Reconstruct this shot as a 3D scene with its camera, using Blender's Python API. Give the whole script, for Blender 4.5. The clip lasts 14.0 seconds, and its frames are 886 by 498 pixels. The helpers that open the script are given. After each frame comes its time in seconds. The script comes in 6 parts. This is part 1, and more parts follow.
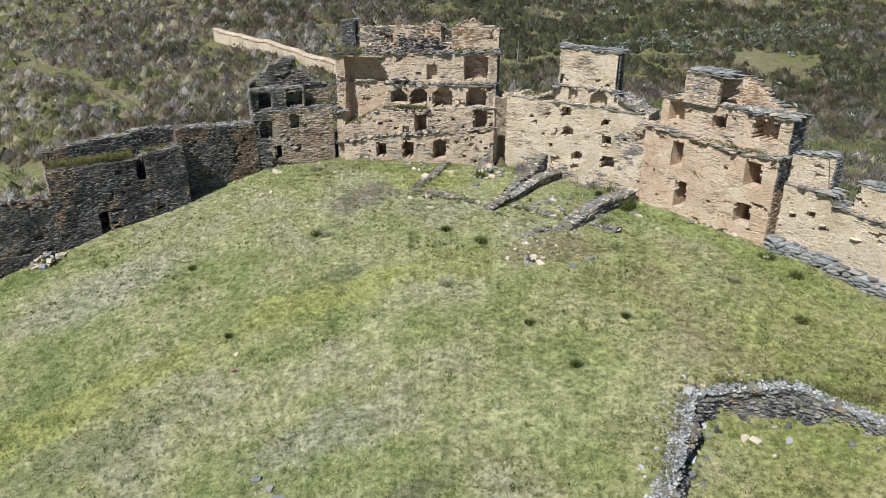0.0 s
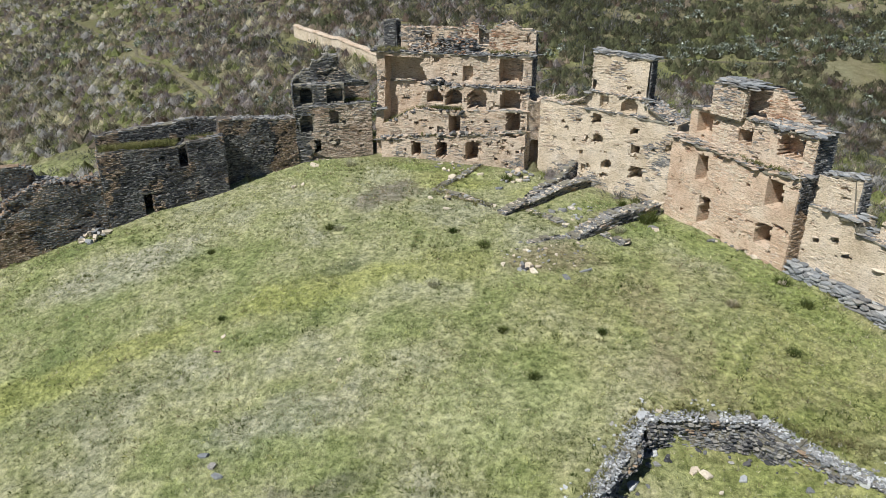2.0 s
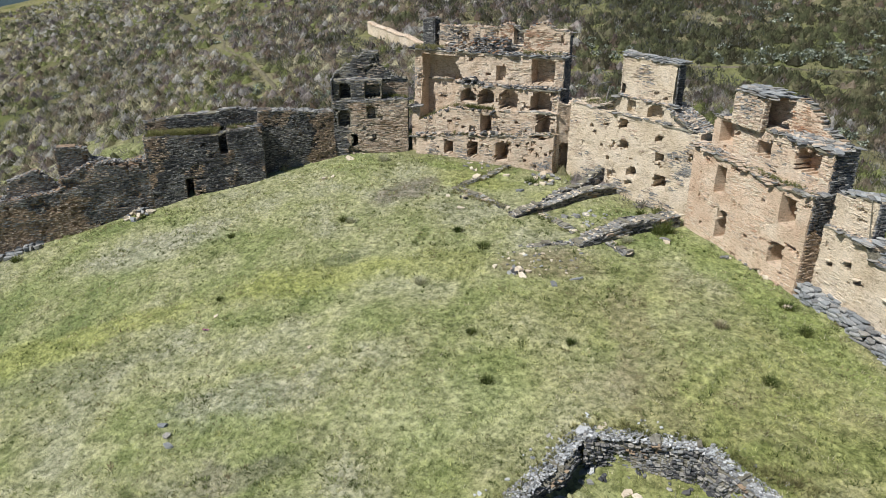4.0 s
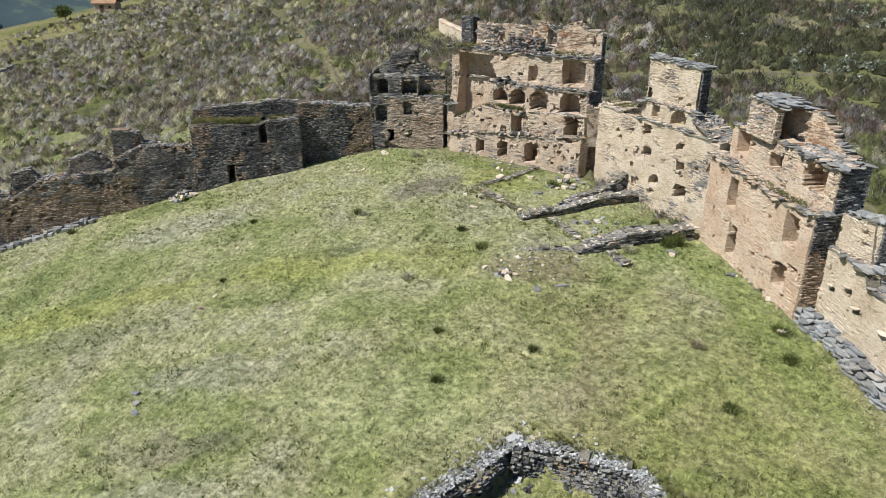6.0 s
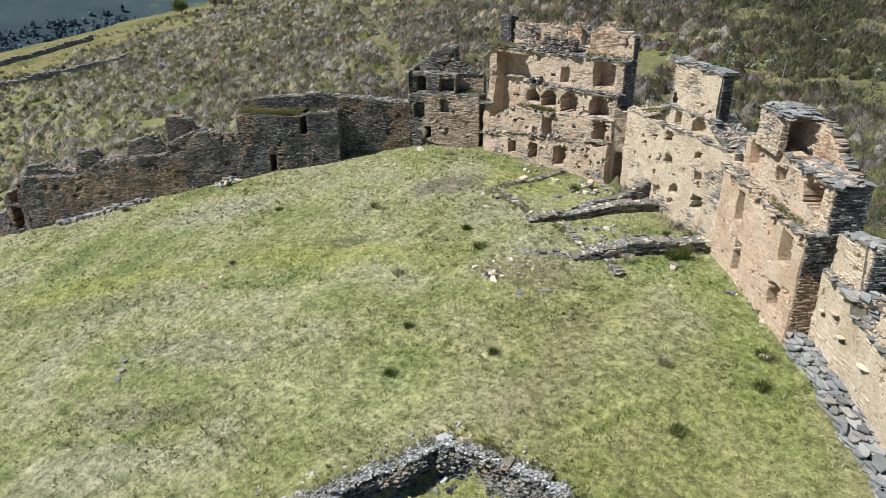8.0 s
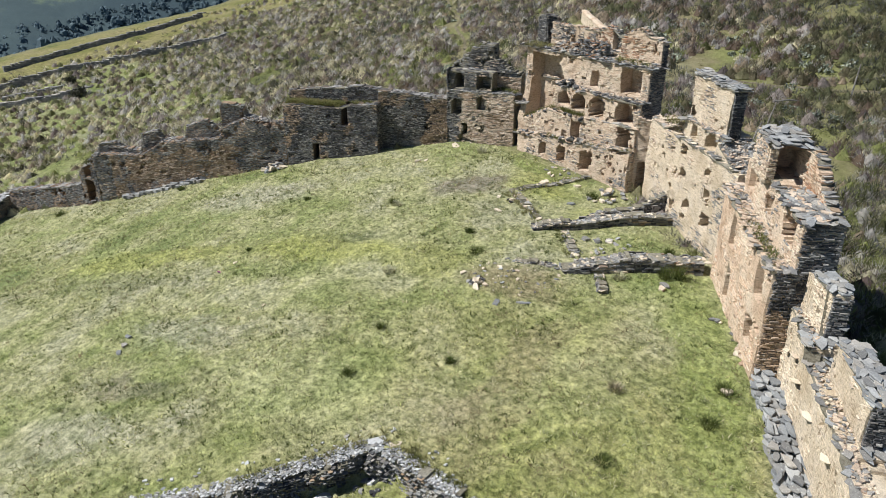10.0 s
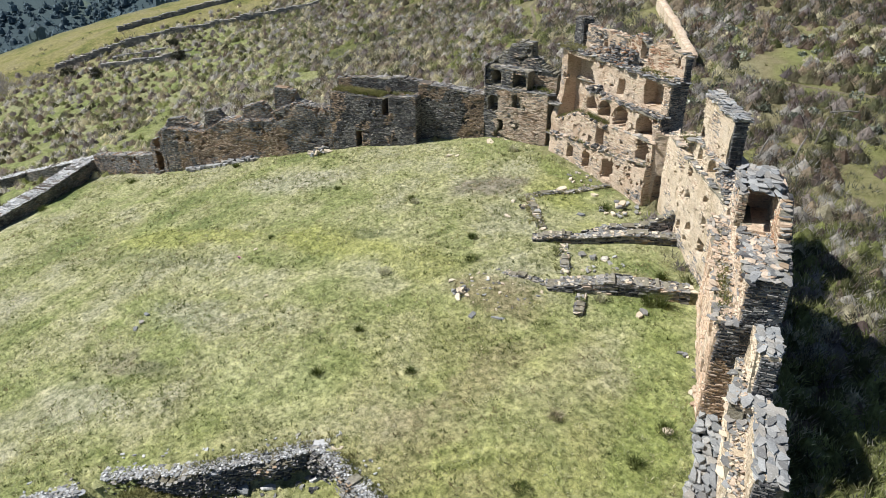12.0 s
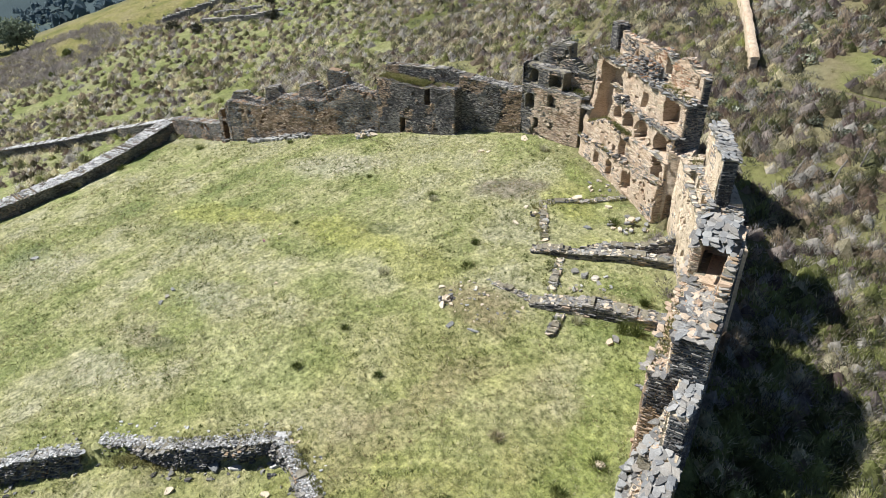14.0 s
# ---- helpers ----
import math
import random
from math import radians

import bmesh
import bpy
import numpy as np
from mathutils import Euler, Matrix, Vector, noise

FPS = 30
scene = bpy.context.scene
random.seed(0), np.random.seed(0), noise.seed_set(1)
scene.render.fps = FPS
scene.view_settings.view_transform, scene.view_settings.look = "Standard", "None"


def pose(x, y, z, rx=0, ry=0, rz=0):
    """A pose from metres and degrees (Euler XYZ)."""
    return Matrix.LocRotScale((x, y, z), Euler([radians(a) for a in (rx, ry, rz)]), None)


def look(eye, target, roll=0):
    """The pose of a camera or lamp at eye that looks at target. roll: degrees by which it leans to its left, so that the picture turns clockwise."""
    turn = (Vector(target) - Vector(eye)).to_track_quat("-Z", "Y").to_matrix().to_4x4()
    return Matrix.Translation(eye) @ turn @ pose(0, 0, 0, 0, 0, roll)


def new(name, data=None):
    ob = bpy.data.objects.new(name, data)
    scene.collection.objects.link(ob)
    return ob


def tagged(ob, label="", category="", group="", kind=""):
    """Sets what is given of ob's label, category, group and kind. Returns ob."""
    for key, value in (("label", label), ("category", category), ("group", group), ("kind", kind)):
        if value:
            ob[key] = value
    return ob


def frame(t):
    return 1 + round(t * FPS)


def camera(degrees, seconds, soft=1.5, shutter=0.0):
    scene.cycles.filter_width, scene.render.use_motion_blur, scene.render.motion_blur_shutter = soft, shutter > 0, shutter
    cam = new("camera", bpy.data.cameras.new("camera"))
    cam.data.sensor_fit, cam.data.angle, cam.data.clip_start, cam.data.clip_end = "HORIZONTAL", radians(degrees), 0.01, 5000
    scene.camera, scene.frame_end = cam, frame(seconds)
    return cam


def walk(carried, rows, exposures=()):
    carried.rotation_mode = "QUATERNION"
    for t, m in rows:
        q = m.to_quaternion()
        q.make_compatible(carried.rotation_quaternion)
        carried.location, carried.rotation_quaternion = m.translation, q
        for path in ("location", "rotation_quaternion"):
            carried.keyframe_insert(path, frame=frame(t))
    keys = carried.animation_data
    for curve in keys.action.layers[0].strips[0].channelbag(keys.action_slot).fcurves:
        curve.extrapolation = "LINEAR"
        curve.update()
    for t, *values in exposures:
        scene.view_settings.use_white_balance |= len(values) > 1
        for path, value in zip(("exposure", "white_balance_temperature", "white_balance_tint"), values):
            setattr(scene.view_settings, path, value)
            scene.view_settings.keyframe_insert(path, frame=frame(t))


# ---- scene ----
cam = camera(64.2, 14.0, soft=0.6)
METRES, EYE, TILT, LEAN, TURN = 40.0, 16.0, -24.0, 0.0, 0.0
ROWS = [
    (0.0, 0.0, 0.0, 0.0, 0.0, 0.0, -0.0),
    (0.5, 0.0339, -0.0014, 0.0025, 2.19, -0.06, -0.98),
    (1.0, 0.0683, -0.0, 0.005, 4.36, -0.16, -1.96),
    (1.5, 0.1029, 0.0028, 0.0075, 6.55, -0.27, -2.91),
    (2.0, 0.1379, 0.0063, 0.0086, 8.75, -0.43, -3.89),
    (2.5, 0.1717, 0.0118, 0.0108, 10.87, -0.57, -4.8),
    (3.0, 0.2054, 0.0183, 0.0141, 13.03, -0.8, -5.73),
    (5.5, 0.3689, 0.0712, 0.0369, 23.92, -2.47, -10.17),
    (6.0, 0.399, 0.0848, 0.043, 26.06, -2.9, -11.01),
    (6.5, 0.4287, 0.0995, 0.0489, 28.2, -3.34, -11.82),
    (7.0, 0.4575, 0.1149, 0.0552, 30.43, -3.81, -12.65),
    (7.5, 0.4856, 0.1321, 0.0616, 32.61, -4.31, -13.43),
    (8.0, 0.5131, 0.1498, 0.0693, 34.8, -4.82, -14.19),
    (10.5, 0.6388, 0.2335, 0.1608, 46.09, -10.35, -17.63),
    (11.0, 0.6611, 0.2499, 0.1869, 48.38, -11.88, -18.23),
    (11.5, 0.6823, 0.2677, 0.2123, 50.72, -13.4, -18.83),
    (12.0, 0.7028, 0.2856, 0.2391, 53.08, -14.95, -19.37),
    (12.5, 0.7222, 0.3038, 0.268, 55.48, -16.63, -19.9),
    (13.0, 0.74, 0.3223, 0.2983, 57.88, -18.42, -20.4),
    (13.5, 0.7562, 0.3422, 0.3293, 60.33, -20.25, -20.84),
    (14.0, 0.7714, 0.361, 0.363, 62.8, -22.16, -21.25),
]
walk(cam, [(t, pose(0, 0, EYE, TILT, LEAN, TURN) @ pose(METRES * x, METRES * y, METRES * z, 90 + pitch, roll, yaw)) for t, x, y, z, yaw, pitch, roll in ROWS], [(0.0, 0.21, 6080, 9.2), (8.0, 0.35, 6190, 10.0), (11.0, 0.46, 6240, 10.3), (14.0, 0.62, 6350, 10.6)])

# ---------------------------------------------------------------- world, sun
SUN = Vector((-0.63, -0.78, 0.0)).normalized()
ELEV = radians(51)
world = bpy.data.worlds.new("sky")
scene.world = world
world.use_nodes = True
wn = world.node_tree.nodes
sky = wn.new("ShaderNodeTexSky")
sky.sky_type = 'NISHITA'
sky.sun_disc = False
sky.sun_elevation = ELEV
sky.sun_rotation = math.atan2(SUN.x, SUN.y)
sky.altitude = 3500
world.node_tree.links.new(sky.outputs[0], wn["Background"].inputs[0])
wn["Background"].inputs[1].default_value = 0.066
sun_data = bpy.data.lights.new("sun", 'SUN')
sun_data.energy = 5.0
sun_data.angle = radians(0.55)
sun_data.color = (1.0, 0.97, 0.92)
sun_lamp = new("sun", sun_data)
sun_lamp.matrix_world = look((SUN * math.cos(ELEV) + Vector((0, 0, math.sin(ELEV)))) * 100, (0, 0, 0))


# ---------------------------------------------------------------- materials
def material(name, rough=0.9):
    m = bpy.data.materials.new(name)
    m.use_nodes = True
    b = m.node_tree.nodes["Principled BSDF"]
    b.inputs["Roughness"].default_value = rough
    b.inputs["Specular IOR Level"].default_value = 0.25
    return m, m.node_tree.nodes, m.node_tree.links, b


def ramp(nodes, stops):
    r = nodes.new("ShaderNodeValToRGB")
    e = r.color_ramp.elements
    while len(e) < len(stops):
        e.new(0.5)
    for el, (p, c) in zip(e, stops):
        el.position, el.color = p, (*c, 1)
    return r


def noise_tex(nodes, links, scale, detail=4.0, rough=0.6, coords=None):
    n = nodes.new("ShaderNodeTexNoise")
    n.inputs["Scale"].default_value = scale
    n.inputs["Detail"].default_value = detail
    n.inputs["Roughness"].default_value = rough
    if coords:
        links.new(coords, n.inputs["Vector"])
    return n


def mix(nodes, links, mode, fac, a, b):
    m = nodes.new("ShaderNodeMix")
    m.data_type, m.blend_type = 'RGBA', mode
    for sock, v in ((m.inputs[0], fac), (m.inputs[6], a), (m.inputs[7], b)):
        if isinstance(v, bpy.types.NodeSocket):
            links.new(v, sock)
        elif isinstance(v, tuple):
            sock.default_value = (*v, 1)
        else:
            sock.default_value = v
    return m.outputs[2]


def bump(nodes, links, b, height, strength=0.6, dist=0.03):
    n = nodes.new("ShaderNodeBump")
    n.inputs["Strength"].default_value = strength
    n.inputs["Distance"].default_value = dist
    links.new(height, n.inputs["Height"])
    links.new(n.outputs[0], b.inputs["Normal"])


def world_pos(nodes):
    return nodes.new("ShaderNodeNewGeometry").outputs["Position"]


def stone_material(name, stops, grime=0.5, lichen=0.0, per="island"):
    """Rubble stone: each stone has its own tone, over which lie grain, stains and lichen."""
    m, nodes, links, b = material(name, 0.92)
    geo = nodes.new("ShaderNodeNewGeometry")
    if per == "island":
        rnd = geo.outputs["Random Per Island"]
    else:
        rnd = nodes.new("ShaderNodeObjectInfo").outputs["Random"]
    col = ramp(nodes, stops)
    links.new(rnd, col.inputs[0])
    fine = noise_tex(nodes, links, 22, 5, 0.7, geo.outputs["Position"])
    fr = ramp(nodes, [(0.28, (0.5, 0.5, 0.5)), (0.72, (1.4, 1.38, 1.34))])
    links.new(fine.outputs[0], fr.inputs[0])
    c = mix(nodes, links, 'MULTIPLY', 0.65, col.outputs[0], fr.outputs[0])
    big = noise_tex(nodes, links, 0.9, 5, 0.65, geo.outputs["Position"])
    br = ramp(nodes, [(0.38, (1, 1, 1)), (0.62, (0.5, 0.47, 0.45))])
    links.new(big.outputs[0], br.inputs[0])
    c = mix(nodes, links, 'MULTIPLY', grime, c, br.outputs[0])
    if lichen:
        ln = noise_tex(nodes, links, 11, 6, 0.75, geo.outputs["Position"])
        lr = ramp(nodes, [(0.58, (0, 0, 0)), (0.64, (lichen, lichen, lichen))])
        links.new(ln.outputs[0], lr.inputs[0])
        c = mix(nodes, links, 'MIX', lr.outputs[0], c, (0.52, 0.53, 0.49))
    links.new(c, b.inputs["Base Color"])
    bump(nodes, links, b, fine.outputs[0], 0.7, 0.03)
    return m


TAN = [(0.0, (0.50, 0.40, 0.30)), (0.3, (0.57, 0.46, 0.35)), (0.6, (0.65, 0.54, 0.425)), (0.9, (0.45, 0.33, 0.235)), (1.0, (0.35, 0.30, 0.25))]
PALE = [(0.0, (0.64, 0.55, 0.42)), (0.5, (0.71, 0.62, 0.48)), (0.9, (0.60, 0.49, 0.36)), (1.0, (0.50, 0.42, 0.33))]
PINK = [(0.0, (0.57, 0.41, 0.285)), (0.4, (0.63, 0.48, 0.345)), (0.8, (0.62, 0.51, 0.38)), (1.0, (0.50, 0.32, 0.21))]
OCHRE = [(0.0, (0.35, 0.255, 0.165)), (0.4, (0.43, 0.325, 0.22)), (0.8, (0.31, 0.23, 0.16)), (1.0, (0.24, 0.20, 0.16))]
GREY = [(0.0, (0.165, 0.167, 0.166)), (0.4, (0.24, 0.238, 0.226)), (0.75, (0.33, 0.318, 0.29)), (1.0, (0.44, 0.41, 0.36))]
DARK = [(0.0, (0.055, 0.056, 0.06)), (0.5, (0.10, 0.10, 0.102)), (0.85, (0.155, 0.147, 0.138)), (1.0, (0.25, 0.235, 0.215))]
SLATE = [(0.0, (0.20, 0.21, 0.215)), (0.5, (0.30, 0.31, 0.31)), (1.0, (0.45, 0.45, 0.43))]
# lichened slate paled to near white: the sun's glint put into its colour
GLINT = [(0.0, (0.36, 0.37, 0.38)), (0.4, (0.52, 0.53, 0.53)), (1.0, (0.68, 0.68, 0.66))]
RUST = [(0.0, (0.38, 0.20, 0.12)), (0.5, (0.44, 0.27, 0.16)), (1.0, (0.33, 0.22, 0.15))]
STONES = [stone_material(n, s, g, l) for n, s, g, l in (
    ("tan_stone", TAN, 0.45, 0.0), ("pale_stone", PALE, 0.35, 0.0), ("pink_stone", PINK, 0.35, 0.0),
    ("ochre_stone", OCHRE, 0.5, 0.0), ("grey_stone", GREY, 0.5, 0.35), ("dark_stone", DARK, 0.6, 0.7),
    ("slate", SLATE, 0.5, 0.8), ("rust_stone", RUST, 0.5, 0.0), ("glinting_slate", GLINT, 0.4, 0.6))]
TANS, PALES, PINKS, OCHRES, GREYS, DARKS, SLATES, RUSTS, GLINTS = range(9)
SLAB_MATS = [stone_material(n, s, g, l, "object") for n, s, g, l in (
    ("tan_slab", TAN, 0.45, 0.2), ("pale_slab", PALE, 0.4, 0.3), ("pink_slab", PINK, 0.3, 0.0), ("ochre_slab", OCHRE, 0.5, 0.0),
    ("grey_slab", GREY, 0.5, 0.6), ("dark_slab", DARK, 0.5, 0.6), ("slate_slab", SLATE, 0.5, 0.45), ("rust_slab", RUST, 0.5, 0.0), ("glinting_slab", GLINT, 0.4, 0.5))]


def clay_material(name, a, b_, c):
    """Clay mortar and mud plaster with pale and dark weathering."""
    m, nodes, links, b = material(name, 0.95)
    p = world_pos(nodes)
    n1 = noise_tex(nodes, links, 0.7, 6, 0.65, p)
    r1 = ramp(nodes, [(0.32, a), (0.52, b_), (0.7, c)])
    links.new(n1.outputs[0], r1.inputs[0])
    n2 = noise_tex(nodes, links, 14, 6, 0.75, p)
    r2 = ramp(nodes, [(0.3, (0.6, 0.58, 0.56)), (0.7, (1.2, 1.2, 1.18))])
    links.new(n2.outputs[0], r2.inputs[0])
    c = mix(nodes, links, 'MULTIPLY', 0.8, r1.outputs[0], r2.outputs[0])
    # courses of stone showing faintly through the mud
    flat = nodes.new("ShaderNodeMapping")
    flat.inputs["Scale"].default_value = (4.0, 4.0, 17.0)
    links.new(p, flat.inputs[0])
    n3 = noise_tex(nodes, links, 1.0, 5, 0.7, flat.outputs[0])
    r3 = ramp(nodes, [(0.34, (0.5, 0.46, 0.43)), (0.48, (1, 1, 1)), (0.7, (1.12, 1.12, 1.12))])
    links.new(n3.outputs[0], r3.inputs[0])
    links.new(mix(nodes, links, 'MULTIPLY', 0.85, c, r3.outputs[0]), b.inputs["Base Color"])
    both = nodes.new("ShaderNodeMath")
    both.operation = 'ADD'
    links.new(n2.outputs[0], both.inputs[0])
    links.new(n3.outputs[0], both.inputs[1])
    bump(nodes, links, b, both.outputs[0], 0.9, 0.08)
    return m


CLAY_TAN = clay_material("tan_clay", (0.50, 0.365, 0.25), (0.65, 0.525, 0.395), (0.72, 0.61, 0.485))
CLAY_PALE = clay_material("pale_clay", (0.57, 0.46, 0.32), (0.70, 0.59, 0.44), (0.76, 0.66, 0.53))
CLAY_PINK = clay_material("pink_clay", (0.58, 0.41, 0.28), (0.69, 0.54, 0.395), (0.75, 0.64, 0.50))
CLAY_DARK = clay_material("dark_clay", (0.085, 0.08, 0.073), (0.145, 0.128, 0.108), (0.26, 0.185, 0.115))
EARTH = clay_material("dry_earth", (0.20, 0.18, 0.13), (0.27, 0.25, 0.19), (0.36, 0.34, 0.28))
CLAY_OCHRE = clay_material("ochre_clay", (0.25, 0.175, 0.115), (0.35, 0.25, 0.165), (0.23, 0.18, 0.14))
CLAY_BROWN = clay_material("brown_clay", (0.17, 0.11, 0.07), (0.24, 0.16, 0.10), (0.12, 0.10, 0.085))


def thin_blades(m, nodes, links, b, colour, share=0.35):
    """Blades and leaves let some of the light through."""
    tl = nodes.new("ShaderNodeBsdfTranslucent")
    links.new(colour, tl.inputs[0])
    ms = nodes.new("ShaderNodeMixShader")
    ms.inputs[0].default_value = share
    links.new(b.outputs[0], ms.inputs[1])
    links.new(tl.outputs[0], ms.inputs[2])
    out = [n for n in nodes if n.type == 'OUTPUT_MATERIAL'][0]
    links.new(ms.outputs[0], out.inputs[0])


GLADES = [(4, 57, 7, 3.5), (-14, 53, 5, 3), (-27, 62, 3, 2), (19, 71, 9, 2.2), (9, 63, 5, 2.5), (26, 50, 5, 4), (22, 40, 3, 4), (-60, 36, 9, 3), (-80, 20, 14, 4), (-48, 52, 7, 2.5), (2, 73, 8, 1.6)]
LUSH, LEMON, SOIL, BLEACHED, OLIVE, UMBER = (0.34, 0.41, 0.10), (0.46, 0.48, 0.13), (0.31, 0.275, 0.20), (0.54, 0.52, 0.38), (0.22, 0.25, 0.09), (0.40, 0.345, 0.18)
PALEGREEN = (0.53, 0.56, 0.26)
# drifts in the turf: centre, half length, half width, turn, tone, share
DRIFTS = [(-15.5, 23.6, 10, 2.0, 33, LEMON, 0.7), (-5.5, 29.6, 6.5, 2.4, 22, LEMON, 0.75), (0.2, 31.8, 4.5, 2.6, 20, LEMON, 0.6), (-1.5, 43.2, 4.5, 2.6, -10, LEMON, 0.7),
          (14.3, 34.8, 6.5, 2.3, -51, LUSH, 0.7), (17.5, 30.0, 6, 1.8, -57, LUSH, 0.65), (-3.2, 45.4, 5.5, 1.3, -10, LUSH, 0.8), (10.5, 37.6, 2.6, 1.2, 45, LUSH, 0.4),
          (-4.8, 40.6, 4.0, 1.9, 62, SOIL, 0.75), (-5.3, 31.5, 2.8, 1.2, 40, OLIVE, 0.7), (5.6, 32.8, 3.6, 2.2, 20, UMBER, 0.75), (8.6, 38.4, 3.2, 1.7, 47, UMBER, 0.65), (4.6, 41.6, 2.8, 2.0, 50, LEMON, 0.5),
          (9.7, 28.2, 6.5, 0.9, -82, UMBER, 0.5), (11.2, 26.8, 6.5, 1.0, -76, UMBER, 0.45), (10.3, 24.0, 3.2, 2.0, 0, UMBER, 0.1), (7.5, 29.5, 4.5, 2.5, 10, UMBER, 0.2),
          (-18.0, 32.6, 7, 3.4, 35, BLEACHED, 0.6), (-4.2, 20.6, 4.4, 2.2, 20, BLEACHED, 0.55), (-0.8, 14.6, 4, 2.0, 30, BLEACHED, 0.55), (-17.5, 11.0, 7, 4, 20, BLEACHED, 0.4), (-1.9, 17.2, 2.8, 1.2, 25, SOIL, 0.5),
          (4.5, 21.6, 5.5, 3.4, 20, PALEGREEN, 0.5), (12.5, 29.0, 3.0, 4.0, 0, PALEGREEN, 0.3), (-15.0, 20.6, 6, 1.8, 30, OLIVE, 0.45), (-24.0, 17.0, 6, 2.0, 30, OLIVE, 0.3)]


def drift(nodes, links, where, c, cx, cy, lx, ly, turn, rgb, much):
    """Lays a soft-edged oval of another tone over the colour c."""
    mp = nodes.new("ShaderNodeMapping")
    mp.vector_type = 'TEXTURE'
    mp.inputs["Location"].default_value = (cx, cy, 0)
    mp.inputs["Rotation"].default_value = (0, 0, radians(turn))
    mp.inputs["Scale"].default_value = (lx, ly, 1000)
    links.new(where, mp.inputs[0])
    ball = nodes.new("ShaderNodeTexGradient")
    ball.gradient_type = 'QUADRATIC_SPHERE'
    links.new(mp.outputs[0], ball.inputs[0])
    edge = nodes.new("ShaderNodeMapRange")
    edge.inputs[1].default_value, edge.inputs[2].default_value, edge.inputs[4].default_value = 0.0, 0.28, much
    links.new(ball.outputs["Fac"], edge.inputs[0])
    return mix(nodes, links, 'MIX', edge.outputs[0], c, rgb)


def turf_colour(nodes, links, p, gain=1.0):
    """Meadow tones: straw, yellow-green and olive patches, browner on the trodden side of the court."""
    tone = lambda r, g, b: (r * 1.01 * gain, g * gain, (b + 0.02) * gain * 1.05)
    big = noise_tex(nodes, links, 0.16, 5, 0.62, p)
    r = ramp(nodes, [(0.30, tone(0.24, 0.30, 0.085)), (0.42, tone(0.38, 0.42, 0.15)), (0.52, tone(0.50, 0.50, 0.24)), (0.62, tone(0.51, 0.505, 0.30)), (0.74, tone(0.43, 0.41, 0.23))])
    links.new(big.outputs[0], r.inputs[0])
    sep = nodes.new("ShaderNodeSeparateXYZ")
    links.new(p, sep.inputs[0])
    side = nodes.new("ShaderNodeMapRange")
    side.inputs[1].default_value, side.inputs[2].default_value = 1.0, 12.0
    side.inputs[4].default_value = 0.62
    links.new(sep.outputs[0], side.inputs[0])
    south = nodes.new("ShaderNodeMapRange")
    south.inputs[1].default_value, south.inputs[2].default_value = 36.0, 30.0
    links.new(sep.outputs[1], south.inputs[0])
    both = nodes.new("ShaderNodeMath")
    both.operation = 'MULTIPLY'
    links.new(side.outputs[0], both.inputs[0])
    links.new(south.outputs[0], both.inputs[1])
    o = ramp(nodes, [(0.34, tone(0.34, 0.39, 0.085)), (0.46, tone(0.45, 0.46, 0.13)), (0.56, tone(0.46, 0.43, 0.155)), (0.68, tone(0.51, 0.49, 0.23))])
    links.new(noise_tex(nodes, links, 0.33, 6, 0.65, p).outputs[0], o.inputs[0])
    c = mix(nodes, links, 'MIX', both.outputs[0], r.outputs[0], o.outputs[0])
    # drifts of their own: lush strips under the walls, worn soil, bleached grass
    wander = noise_tex(nodes, links, 0.45, 4, 0.6, p)
    push = nodes.new("ShaderNodeVectorMath")
    push.operation = 'MULTIPLY_ADD'
    links.new(wander.outputs["Color"], push.inputs[0])
    push.inputs[1].default_value, push.inputs[2].default_value = (3.4, 3.4, 0.0), (-1.7, -1.7, 0.0)
    flat = nodes.new("ShaderNodeVectorMath")
    flat.operation = 'MULTIPLY'
    links.new(p, flat.inputs[0])
    flat.inputs[1].default_value = (1, 1, 0)
    moved = nodes.new("ShaderNodeVectorMath")
    links.new(flat.outputs[0], moved.inputs[0])
    links.new(push.outputs[0], moved.inputs[1])
    for cx, cy, lx, ly, turn, rgb, much in DRIFTS:
        c = drift(nodes, links, moved.outputs[0], c, cx, cy, lx, ly, turn, tone(*rgb), much)
    mid = ramp(nodes, [(0.32, (0.62, 0.66, 0.55)), (0.5, (1, 1, 1)), (0.68, (1.25, 1.22, 1.25))])
    links.new(noise_tex(nodes, links, 1.3, 6, 0.7, p).outputs[0], mid.inputs[0])
    c = mix(nodes, links, 'MULTIPLY', 0.9, c, mid.outputs[0])
    clod = ramp(nodes, [(0.36, (0.60, 0.63, 0.54)), (0.5, (1, 1, 1)), (0.64, (1.22, 1.2, 1.2))])
    links.new(noise_tex(nodes, links, 2.7, 3, 0.6, p).outputs[0], clod.inputs[0])
    c = mix(nodes, links, 'MULTIPLY', 0.8, c, clod.outputs[0])
    tuft = ramp(nodes, [(0.36, (0.40, 0.42, 0.35)), (0.49, (1, 1, 1)), (0.64, (1.36, 1.33, 1.33))])
    links.new(noise_tex(nodes, links, 5.5, 4, 0.7, p).outputs[0], tuft.inputs[0])
    return mix(nodes, links, 'MULTIPLY', 0.8, c, tuft.outputs[0])


